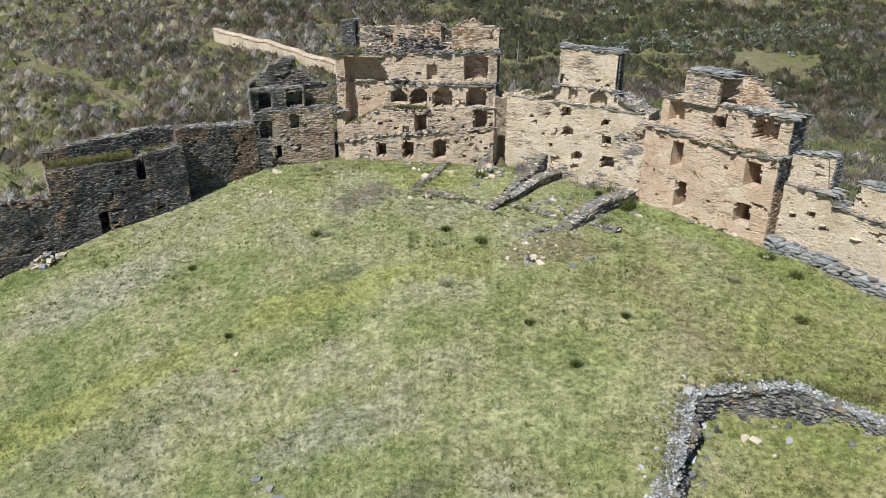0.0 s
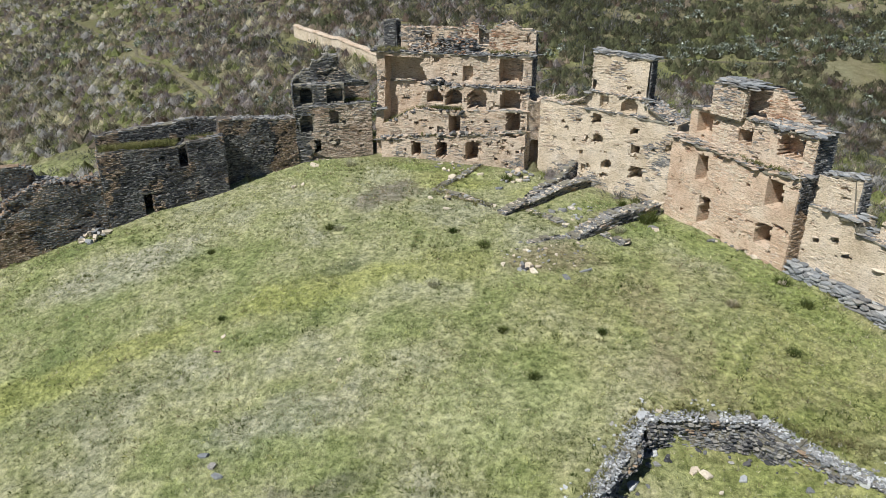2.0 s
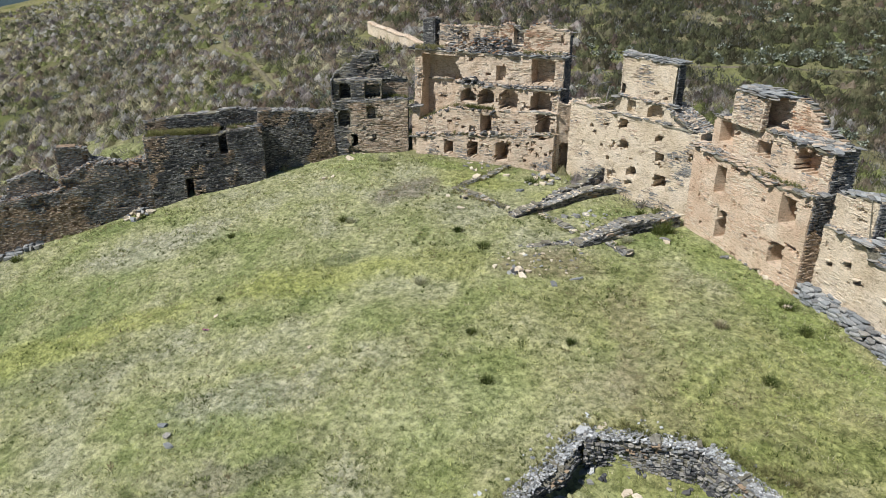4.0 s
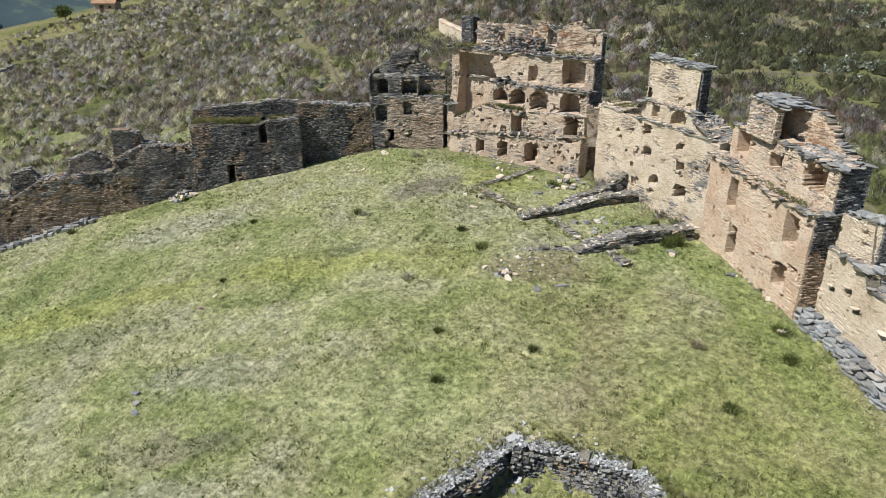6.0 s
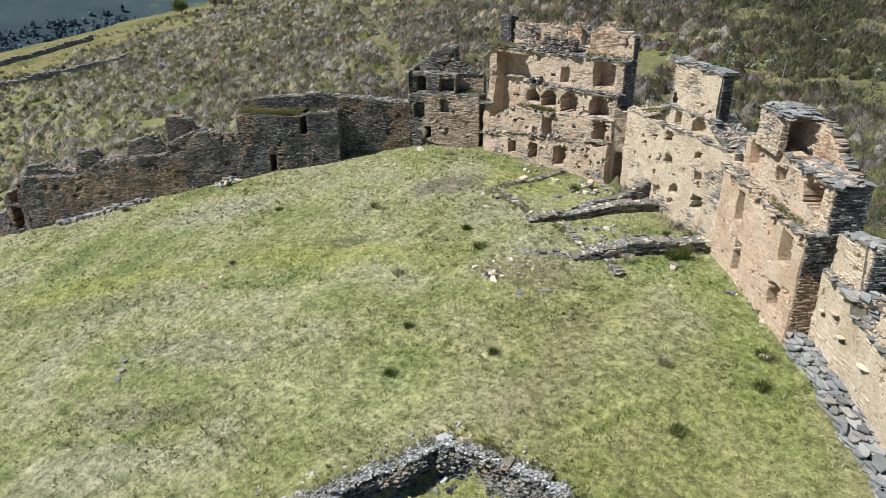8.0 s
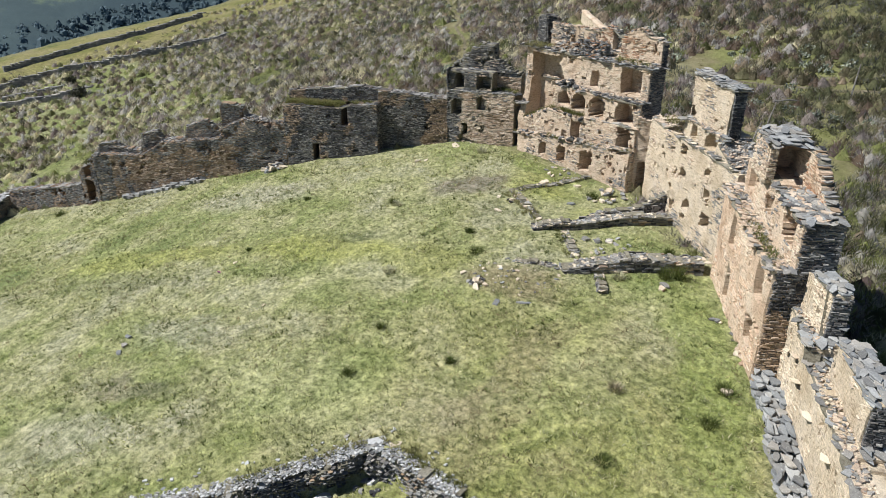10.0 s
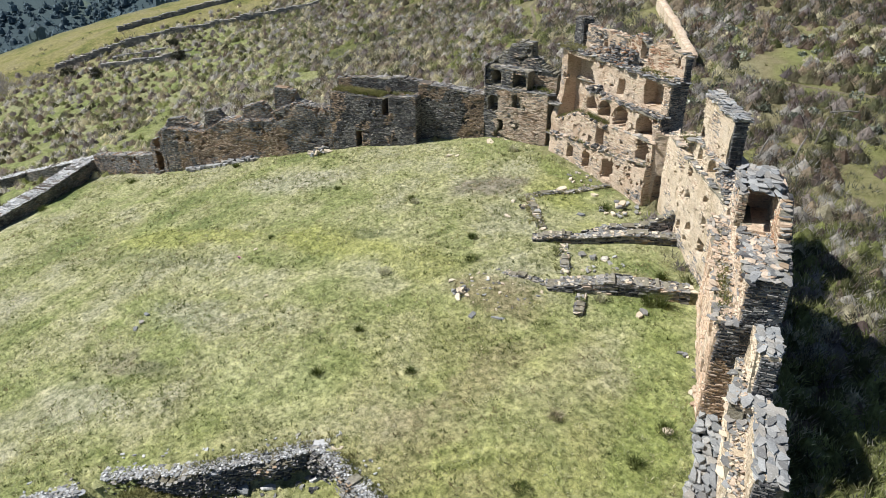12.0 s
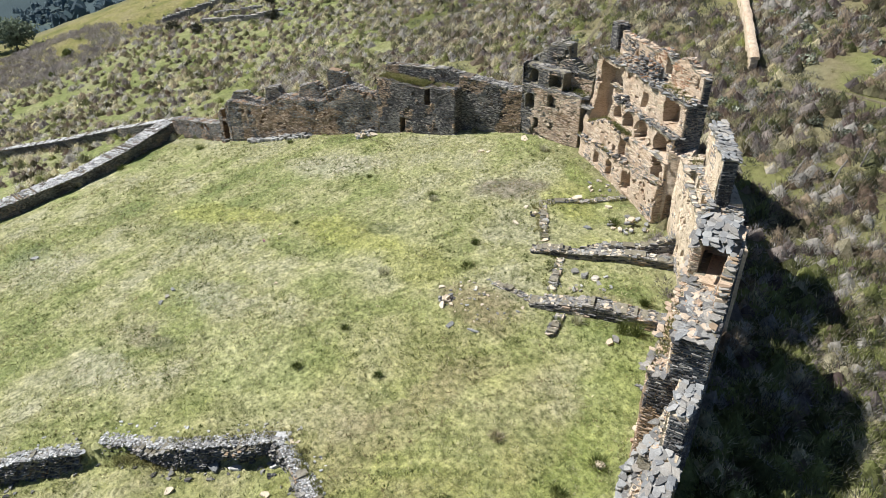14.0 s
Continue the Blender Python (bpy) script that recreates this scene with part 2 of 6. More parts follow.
def turf_material(name, gain, tint, relief=False):
    m, nodes, links, b = material(name, 0.85)
    p = world_pos(nodes)
    c = turf_colour(nodes, links, p, gain)
    rnd = nodes.new("ShaderNodeNewGeometry").outputs["Random Per Island"]
    r2 = ramp(nodes, [(0, (0.6, 0.62, 0.55)), (1, (1.4, 1.37, 1.35))])
    links.new(rnd, r2.inputs[0])
    c = mix(nodes, links, 'MULTIPLY', tint, c, r2.outputs[0])
    links.new(c, b.inputs["Base Color"])
    if relief:
        bump(nodes, links, b, noise_tex(nodes, links, 18, 4, 0.7, p).outputs[0], 1.0, 0.06)
    else:
        thin_blades(m, nodes, links, b, c)
    return m


def ground_material():
    """Turf in the court and on the terraces, darker soil and aged grass on the hill, haze-blue valley."""
    m, nodes, links, b = material("meadow", 0.95)
    p = world_pos(nodes)
    turf = turf_colour(nodes, links, p, 0.68)
    hb = ramp(nodes, [(0.30, (0.11, 0.13, 0.045)), (0.45, (0.18, 0.18, 0.075)), (0.55, (0.20, 0.175, 0.10)), (0.7, (0.25, 0.235, 0.14))])
    links.new(noise_tex(nodes, links, 0.10, 6, 0.65, p).outputs[0], hb.inputs[0])
    hill = hb.outputs[0]
    for cx, cy, lx, ly in GLADES:
        hill = drift(nodes, links, p, hill, cx, cy, 1.5 * lx, 1.5 * ly, 0, (0.23, 0.24, 0.09), 0.6)
    dot = nodes.new("ShaderNodeVectorMath")
    dot.operation = 'DOT_PRODUCT'
    links.new(p, dot.inputs[0])
    dot.inputs[1].default_value = (0.15, 1.0, 0.0)
    rng_ = nodes.new("ShaderNodeMapRange")
    rng_.inputs[1].default_value, rng_.inputs[2].default_value = 42.0, 49.0
    links.new(dot.outputs["Value"], rng_.inputs[0])
    c = mix(nodes, links, 'MIX', rng_.outputs[0], turf, hill)
    sep = nodes.new("ShaderNodeSeparateXYZ")
    links.new(p, sep.inputs[0])
    out = nodes.new("ShaderNodeMapRange")
    out.inputs[1].default_value, out.inputs[2].default_value = -40.0, -58.0
    links.new(sep.outputs[0], out.inputs[0])
    c = mix(nodes, links, 'MULTIPLY', out.outputs[0], c, (0.70, 0.73, 0.62))
    terrace = nodes.new("ShaderNodeMapRange")
    terrace.inputs[1].default_value, terrace.inputs[2].default_value = -113.0, -119.0
    links.new(sep.outputs[0], terrace.inputs[0])
    c = mix(nodes, links, 'MIX', terrace.outputs[0], c, mix(nodes, links, 'MULTIPLY', 1.0, turf, (0.66, 0.60, 0.46)))
    # valley floor: blue of distant haze mixed into the ground colour
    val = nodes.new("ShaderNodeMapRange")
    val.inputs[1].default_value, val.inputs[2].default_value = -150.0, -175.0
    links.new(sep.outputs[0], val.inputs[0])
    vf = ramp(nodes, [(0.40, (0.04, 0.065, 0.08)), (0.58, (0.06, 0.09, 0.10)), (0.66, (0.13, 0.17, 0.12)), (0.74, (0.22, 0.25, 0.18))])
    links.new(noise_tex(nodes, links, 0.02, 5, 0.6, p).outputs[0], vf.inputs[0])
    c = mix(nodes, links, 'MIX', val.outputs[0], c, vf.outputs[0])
    mid = noise_tex(nodes, links, 1.7, 6, 0.7, p)
    r2 = ramp(nodes, [(0.3, (0.62, 0.64, 0.55)), (0.55, (1, 1, 1)), (0.75, (1.3, 1.27, 1.25))])
    links.new(mid.outputs[0], r2.inputs[0])
    c = mix(nodes, links, 'MULTIPLY', 0.9, c, r2.outputs[0])
    fine = noise_tex(nodes, links, 24, 4, 0.7, p)
    r3 = ramp(nodes, [(0.3, (0.55, 0.55, 0.5)), (0.7, (1.3, 1.3, 1.25))])
    links.new(fine.outputs[0], r3.inputs[0])
    c = mix(nodes, links, 'MULTIPLY', 0.8, c, r3.outputs[0])
    links.new(c, b.inputs["Base Color"])
    bump(nodes, links, b, fine.outputs[0], 0.9, 0.06)
    return m


def grass_material(name, stops, scale, tint=0.8, clear=0.35):
    """Grass and leaves: tone by patch, by tuft and by blade."""
    m, nodes, links, b = material(name, 0.8)
    p = world_pos(nodes)
    n = noise_tex(nodes, links, scale, 3, 0.6, p)
    rnd = nodes.new("ShaderNodeNewGeometry").outputs["Random Per Island"]
    fac = n.outputs[0]
    r = ramp(nodes, stops)
    links.new(fac, r.inputs[0])
    r2 = ramp(nodes, [(0, (0.5, 0.5, 0.5)), (1, (1.45, 1.42, 1.35))])
    links.new(rnd, r2.inputs[0])
    c = mix(nodes, links, 'MULTIPLY', tint, r.outputs[0], r2.outputs[0])
    n2 = noise_tex(nodes, links, 4.5, 4, 0.7, p)
    r3 = ramp(nodes, [(0.32, (0.55, 0.57, 0.5)), (0.52, (1, 1, 1)), (0.68, (1.3, 1.27, 1.25))])
    links.new(n2.outputs[0], r3.inputs[0])
    c = mix(nodes, links, 'MULTIPLY', 0.85, c, r3.outputs[0])
    links.new(c, b.inputs["Base Color"])
    thin_blades(m, nodes, links, b, c, clear)
    return m


GROUND = ground_material()
GRASS = turf_material("short_grass", 0.93, 0.9)
TURF = turf_material("turf_hummock", 0.66, 0.2, True)
TUSSOCK = grass_material("tussock_grass", [(0.3, (0.15, 0.165, 0.07)), (0.42, (0.25, 0.23, 0.12)), (0.52, (0.36, 0.32, 0.21)), (0.66, (0.48, 0.43, 0.33))], 0.9)
SHRUB = grass_material("grey_shrub", [(0.3, (0.06, 0.075, 0.04)), (0.5, (0.14, 0.14, 0.11)), (0.7, (0.29, 0.27, 0.27))], 0.8)
GREEN = grass_material("green_tuft", [(0.3, (0.06, 0.09, 0.02)), (0.7, (0.15, 0.17, 0.05))], 1.2)
LEAF = grass_material("leaf", [(0.3, (0.05, 0.08, 0.035)), (0.7, (0.10, 0.14, 0.06))], 0.1)


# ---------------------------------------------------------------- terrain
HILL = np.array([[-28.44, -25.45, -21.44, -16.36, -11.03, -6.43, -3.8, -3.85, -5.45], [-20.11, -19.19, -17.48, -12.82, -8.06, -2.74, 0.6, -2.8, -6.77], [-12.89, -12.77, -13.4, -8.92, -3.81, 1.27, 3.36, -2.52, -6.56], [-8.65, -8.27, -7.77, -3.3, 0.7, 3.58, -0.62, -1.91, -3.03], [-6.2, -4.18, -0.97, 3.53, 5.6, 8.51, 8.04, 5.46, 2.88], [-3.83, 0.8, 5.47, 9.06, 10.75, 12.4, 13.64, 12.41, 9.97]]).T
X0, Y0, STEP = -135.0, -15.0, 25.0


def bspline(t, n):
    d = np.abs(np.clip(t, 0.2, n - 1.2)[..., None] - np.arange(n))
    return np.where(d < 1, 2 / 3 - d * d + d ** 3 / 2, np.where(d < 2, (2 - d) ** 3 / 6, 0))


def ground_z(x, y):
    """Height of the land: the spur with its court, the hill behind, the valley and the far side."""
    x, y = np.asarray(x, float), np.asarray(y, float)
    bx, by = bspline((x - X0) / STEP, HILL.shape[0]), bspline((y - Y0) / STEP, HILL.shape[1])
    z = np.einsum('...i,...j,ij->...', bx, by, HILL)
    far = np.maximum(0, y - 100)
    z = z + 0.10 * far
    west = np.maximum(0, -x - 128)
    z = z - 0.10 * np.minimum(west, 30) - 0.42 * np.clip(west - 30, 0, 130) + 0.34 * np.maximum(0, west - 260) + 0.05 * np.maximum(0, west - 900)
    # hummocks
    k = np.where((np.abs(x) < 220) & (np.abs(y) < 220), 1.0, 0.0)
    z = z + k * (0.05 * np.sin(0.9 * x + 0.5 * y + 1.3 * np.sin(0.31 * y)) + 0.045 * np.sin(1.25 * y - 0.6 * x + 1.7 * np.sin(0.23 * x)) + 0.025 * np.sin(2.3 * x + 1.1 * y) * np.sin(1.9 * y - 0.7 * x + 2.0))
    # the sunken room, whose walls hold back the turf
    west_side = np.minimum(np.maximum(0.913 * (x - 7.5) - 0.409 * (y - 17.6), 0.764 * (x - 7.5) - 0.645 * (y - 17.6)), 0.911 * (x - 5.2) - 0.412 * (y - 13.4) + 0.25)
    north_side = np.minimum(0.13 * (x - 9.2) - 0.991 * (y - 21.4), -0.621 * (x - 13.0) - 0.784 * (y - 21.9))
    s = np.minimum(west_side, north_side)
    # its walls have slumped halfway along
    z = z - (1.1 - 0.6 * np.exp(-((y - 15.2) / 1.4) ** 2)) * np.clip((s + 0.3) / 0.35, 0, 1) * np.clip((16.5 - x) / 3.5, 0, 1) * np.clip((9.0 - s) / 6.0, 0, 1) * np.clip((y - 2) / 6, 0, 1)
    z = z - 0.2 * np.maximum(0, x - 50) - 0.15 * np.maximum(0, -y - 5)
    return z


def gz(x, y):
    return float(ground_z(np.array([x]), np.array([y]))[0])


def mesh_object(name, verts, faces, mats, parent=None, origin=(0, 0, 0), idx=None, smooth=False, kind=""):
    me = bpy.data.meshes.new(name)
    v = np.asarray(verts, float).reshape(-1, 3) - np.array(origin, float)
    me.from_pydata(v.tolist(), [], faces if isinstance(faces, list) else faces.tolist())
    for m in (mats if isinstance(mats, (list, tuple)) else [mats]):
        me.materials.append(m)
    if idx is not None:
        me.polygons.foreach_set("material_index", np.asarray(idx, np.int32))
    if smooth:
        me.polygons.foreach_set("use_smooth", np.ones(len(me.polygons), bool))
    me.update()
    ob = new(name, me)
    if parent is not None:
        ob.parent = parent
    else:
        ob.location = origin
    if kind:
        ob["kind"] = kind
    return ob


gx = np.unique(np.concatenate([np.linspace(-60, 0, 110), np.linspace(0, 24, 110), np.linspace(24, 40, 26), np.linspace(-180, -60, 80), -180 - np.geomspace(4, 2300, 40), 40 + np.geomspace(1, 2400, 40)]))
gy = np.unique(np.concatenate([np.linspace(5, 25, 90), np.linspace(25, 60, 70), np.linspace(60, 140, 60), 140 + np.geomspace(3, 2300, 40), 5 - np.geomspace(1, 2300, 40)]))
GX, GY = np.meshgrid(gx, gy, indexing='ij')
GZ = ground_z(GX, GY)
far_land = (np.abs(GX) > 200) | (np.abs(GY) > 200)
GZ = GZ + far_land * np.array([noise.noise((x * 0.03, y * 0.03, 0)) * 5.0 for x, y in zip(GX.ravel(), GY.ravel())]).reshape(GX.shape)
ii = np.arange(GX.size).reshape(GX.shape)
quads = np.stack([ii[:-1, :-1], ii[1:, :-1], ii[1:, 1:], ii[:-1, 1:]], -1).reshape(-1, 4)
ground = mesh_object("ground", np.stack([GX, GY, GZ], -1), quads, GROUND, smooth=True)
tagged(ground, "uneven green and straw-coloured meadow on a hillside", "ground", kind="structure")


# ---------------------------------------------------------------- masonry
rng = np.random.default_rng(7)


class Frame:
    """A wall's own axes: u along it from a to b, d into it from its front, z up."""
    def __init__(self, a, b):
        self.a, self.b = np.array(a, float), np.array(b, float)
        self.len = float(np.linalg.norm(self.b - self.a))
        self.w = (self.b - self.a) / self.len
        self.n = np.array([-self.w[1], self.w[0]])

    def xy(self, u, d):
        return self.a + self.w * u + self.n * d

    def at(self, u, d, z):
        p = self.xy(u, d)
        return (p[0], p[1], z)

    def ground(self, u, d=0.0):
        p = self.xy(u, d)
        return gz(p[0], p[1])


def profile(points):
    us, zs = [p[0] for p in points], [p[1] for p in points]
    return lambda u: float(np.interp(u, us, zs))


def wobble(v, amount=0.035):
    out = []
    for p in v:
        q = Vector(p) * 1.3
        n = noise.noise_vector(q)
        m = noise.noise_vector(q * 4.1)
        out.append((p[0] + amount * (n.x + 0.5 * m.x), p[1] + amount * (n.y + 0.5 * m.y), p[2] + amount * (n.z + 0.4 * m.z)))
    return out


def crest(fr, u):
    """How far the broken top of a wall rises or falls along it."""
    return 0.18 * noise.noise((u * 1.7 + fr.a[0], 3.3, fr.a[1])) + 0.10 * noise.noise((u * 4.9 + fr.a[0], 8.3, fr.a[1]))


def weathered(front, seed, amount=0.06, chip=0.5):
    """A face that bulges and sags, with hollows where stones have fallen out."""
    def f(u, z):
        v = front(u, z)
        if v is None:
            return None
        v += amount * (noise.noise((u * 0.8, z * 0.9, seed)) + 0.6 * noise.noise((u * 2.6, z * 3.1, seed)))
        c = noise.noise((u * 1.1 + 9, z * 1.7, seed)) + 0.5 * noise.noise((u * 3.3, z * 4.6, seed))
        return v + (min(0.3, 0.9 * (c - chip) + 0.06) if c > chip else 0.0)
    return f


def core_mesh(fr, u0, u1, zb, top, front, back, du=0.16, dz=0.13):
    """The solid body of a wall with niches, ledges and gaps: front(u, z) is the depth of its face (None: a gap)."""
    nu = max(1, round((u1 - u0) / du))
    du = (u1 - u0) / nu
    us = [u0 + (i + 0.5) * du for i in range(nu)]
    zlo = min(zb(u) for u in us)
    zhi = max(top(u) for u in us) + 0.2
    nz = int((zhi - zlo) / dz) + 1
    f = np.full((nu + 2, nz + 2), np.nan)
    b = np.full((nu + 2, nz + 2), np.nan)
    for i, u in enumerate(us):
        t, lo = top(u) + crest(fr, u), zb(u)
        for j in range(nz):
            z = zlo + (j + 0.5) * dz
            if lo <= z <= t:
                v = front(u, z)
                if v is not None:
                    f[i + 1, j + 1], b[i + 1, j + 1] = v, back(u, z)
    verts, faces = [], []

    def quad(*ps):
        k = len(verts)
        verts.extend(ps)
        faces.append((k, k + 1, k + 2, k + 3))
    ok = ~np.isnan(f)
    for i in range(1, nu + 1):
        ua, ub = u0 + (i - 1) * du, u0 + i * du
        for j in range(1, nz + 1):
            za, zc = zlo + (j - 1) * dz, zlo + j * dz
            if ok[i, j]:
                d, e = f[i, j], b[i, j]
                quad(fr.at(ua, d, za), fr.at(ub, d, za), fr.at(ub, d, zc), fr.at(ua, d, zc))
                quad(fr.at(ub, e, za), fr.at(ua, e, za), fr.at(ua, e, zc), fr.at(ub, e, zc))
            for (k, l) in ((i + 1, j), (i, j + 1)):
                a_, c_ = ok[i, j], ok[k, l]
                if not (a_ or c_):
                    continue
                if a_ and c_:
                    spans = [(f[i, j], f[k, l]), (b[i, j], b[k, l])]
                else:
                    spans = [(f[i, j], b[i, j])] if a_ else [(f[k, l], b[k, l])]
                for s, e in spans:
                    if abs(s - e) < 1e-4:
                        continue
                    if k > i:
                        quad(fr.at(ub, s, za), fr.at(ub, e, za), fr.at(ub, e, zc), fr.at(ub, s, zc))
                    else:
                        quad(fr.at(ua, s, zc), fr.at(ub, s, zc), fr.at(ub, e, zc), fr.at(ua, e, zc))
        # left rim of the first column
        if i == 1:
            for j in range(1, nz + 1):
                if ok[1, j]:
                    za, zc = zlo + (j - 1) * dz, zlo + j * dz
                    quad(fr.at(u0, f[1, j], za), fr.at(u0, b[1, j], za), fr.at(u0, b[1, j], zc), fr.at(u0, f[1, j], zc))
    return wobble(verts), faces


def lay(fr, u0, u1, zb, top, front, kind_of, long=(0.12, 0.38), thick=(0.035, 0.075), proud=(0.0, 0.06), cover=0.92, plaster=0.0):
    """Courses of rubble on a face. Gives stones as (u, z, half length, half height, depth, proudness, kind)."""
    stones = []
    z = min(zb(u0), zb(u1), zb((u0 + u1) / 2))
    zmax = max(top(u0 + (u1 - u0) * k / 24) for k in range(25)) + 0.1
    while z < zmax:
        h = rng.uniform(*thick)
        u = u0 - rng.uniform(0, 0.2)
        while u < u1:
            l = rng.uniform(*long)
            a, c = max(u, u0), min(u + l, u1)
            u += l
            zc, m = z + h / 2, (a + c) / 2
            if c - a < 0.06 or rng.random() > cover or zc < zb(m) - 0.1 or zc > top(m) + crest(fr, m):
                continue
            ds = [front(x, zc) for x in (a + 0.01, m, c - 0.01)]
            if ds[1] is None:
                continue
            if ds[0] is None or abs(ds[0] - ds[1]) > 0.09:
                a = m - 0.3 * (m - a)
            if ds[2] is None or abs(ds[2] - ds[1]) > 0.09:
                c = m + 0.3 * (c - m)
            if plaster and noise.noise(((a + c) * 0.32 + fr.a[0], zc * 0.75, fr.a[1])) + 0.5 * noise.noise(((a + c) * 0.9, zc * 1.9, fr.a[0])) > 0.42 - 0.9 * plaster + rng.normal(0, 0.07):
                continue
            kind = kind_of((a + c) / 2, zc)
            if kind is None:
                continue
            stones.append(((a + c) / 2, zc + rng.normal(0, 0.006), (c - a) / 2 - 0.006, h / 2 - 0.004, ds[1], rng.uniform(*proud), kind))
        z += h
    return stones


def stones_mesh(fr, stones):
    n = len(stones)
    s = np.array([q[:6] for q in stones])
    base = np.array([(-1, 0, -1), (1, 0, -1), (1, 0, 1), (-1, 0, 1), (-1, 1, -1), (1, 1, -1), (1, 1, 1), (-1, 1, 1)], float)
    k = np.repeat(base[None], n, 0)
    jit = rng.uniform(0.72, 1.0, (n, 4, 2))
    k[:, :4, 0] *= jit[:, :, 0]
    k[:, :4, 2] *= jit[:, :, 1]
    u = s[:, 0, None] + k[:, :, 0] * s[:, 2, None]
    z = s[:, 1, None] + k[:, :, 2] * s[:, 3, None]
    d = s[:, 4, None] + np.where(k[:, :, 1] > 0, 0.05, -s[:, 5, None] - rng.uniform(0, 0.018, (n, 8)))
    xy = fr.a + fr.w * u[..., None] + fr.n * d[..., None]
    v = np.concatenate([xy, z[..., None]], -1).reshape(-1, 3)
    fc = np.array([(0, 1, 2, 3), (1, 5, 6, 2), (4, 0, 3, 7), (3, 2, 6, 7), (4, 5, 1, 0)])
    faces = (np.arange(n)[:, None, None] * 8 + fc[None]).reshape(-1, 4)
    idx = np.repeat([q[6] for q in stones], len(fc))
    return v, faces, idx


# unit stones and slabs, shared by all single pieces
def unit_piece(name, seed, rough):
    r = np.random.default_rng(seed)
    n = int(r.integers(5, 8))
    ang = np.sort(np.linspace(0, 2 * np.pi, n, endpoint=False) + r.uniform(-0.42, 0.42, n))
    rad = r.uniform(0.66, 1.18, n)
    sq = np.maximum(np.abs(np.cos(ang)), np.abs(np.sin(ang)))
    ring = np.stack([np.cos(ang) / sq ** rough * rad, np.sin(ang) / sq ** rough * rad], -1)
    v = [(x * 0.5, y * 0.5, -0.5) for x, y in ring * 0.9] + [(x * 0.5, y * 0.5, r.uniform(-0.25, 0.3)) for x, y in ring] + [(x * 0.465, y * 0.465, 0.5 + r.uniform(-0.25, 0.0)) for x, y in ring]
    f = [tuple(reversed(range(n))), tuple(range(2 * n, 3 * n))]
    for k in range(2):
        f += [(k * n + i, k * n + (i + 1) % n, (k + 1) * n + (i + 1) % n, (k + 1) * n + i) for i in range(n)]
    me = bpy.data.meshes.new(name)
    me.from_pydata(v, [], f)
    me.materials.append(SLAB_MATS[0])
    return me


UNITS = [unit_piece("piece", 100 + i, 0.9) for i in range(12)]


def piece(name, parent, p, size, yaw, mat, tilt=(0, 0)):
    """One loose stone or slab: size is length, width, thickness."""
    ob = new(name, UNITS[int(rng.integers(len(UNITS)))])
    ob.material_slots[0].link = 'OBJECT'
    ob.material_slots[0].material = SLAB_MATS[mat]
    base = Vector(parent.location) if parent else Vector((0, 0, 0))
    ob.rotation_euler = (tilt[0], tilt[1], yaw)
    ob.scale = size
    ob.location = Vector(p) - base
    if parent:
        ob.parent = parent
    return ob


def thing(name, p, label, category, group="", kind=""):
    ob = new(name)
    ob.location = p
    ob.empty_display_size = 0.3
    return tagged(ob, label, category, group, kind)


def ledge(fr, parent, u0, u1, z_of, depth, out=0.22, width=0.6, mat=GREYS, size=(0.18, 0.52), layers=2, name="slab", alt=None):
    """A projecting course of flat slabs, or the loose capping of a wall top, in rows from front to back."""
    ang = math.atan2(fr.w[1], fr.w[0])
    rows = max(1, round(width / 0.27))
    v, f = [], []
    steps = max(2, int((u1 - u0) / 0.3) + 1)
    for i in range(steps):
        u = u0 + (u1 - u0) * i / (steps - 1)
        lip = depth - out * max(-0.1, 0.25 + 0.6 * noise.noise((u * 1.3, depth, 7.0)))
        sag = 0.07 * noise.noise((u * 1.2, depth, 2.0))
        for d, dz in ((lip, -0.07), (lip, 0.0), (depth + width, 0.0), (depth + width, -0.07)):
            v.append(fr.at(u, d, z_of(u) + dz + sag + 0.012))
    for i in range(steps - 1):
        f += [(4 * i + k, 4 * i + (k + 1) % 4, 4 * i + 4 + (k + 1) % 4, 4 * i + 4 + k) for k in range(4)]
    f += [(3, 2, 1, 0), tuple(4 * steps - 4 + k for k in range(4))]
    bed = mesh_object("ledge", v, f, EARTH, parent, tuple(parent.location))
    for k in range(layers):
        for r in range(rows):
            u = u0 + rng.uniform(-0.15, 0.15)
            while u < u1:
                l = rng.uniform(*size) * (1.0 if r == 0 else 0.8)
                m = u + l / 2
                u += l * rng.uniform(0.8, 1.05)
                broken = noise.noise((m * 0.8, depth * 3.0, fr.a[0] + z_of(m)))
                if rng.random() < (0.05 if r == 0 else 0.14) + (0.65 if broken < -0.22 and layers < 4 else 0.0):
                    continue
                w = width / rows * rng.uniform(0.75, 1.35)
                jut = out * rng.uniform(0.2, 1.0) * (0.85 + 0.9 * noise.noise((m * 1.7, depth, 5.0))) * (1 - 0.25 * k)
                d = depth - (jut if r == 0 else 0) + (r + 0.5) * width / rows
                z = z_of(m) + 0.03 + 0.05 * k + 0.07 * noise.noise((m * 1.2, depth, 2.0)) + rng.normal(0, 0.018)
                mm = alt if alt is not None and rng.random() < 0.4 else mat
                ob = piece(name, parent, fr.at(m, d, z), (l * (1.1 if r == 0 else 1.3), w * (1.0 if r == 0 else 1.25), rng.uniform(0.025, 0.075)), ang + rng.normal(0, 0.25), mm, (rng.normal(0, 0.08), rng.normal(0, 0.08)))
                ob.parent = bed


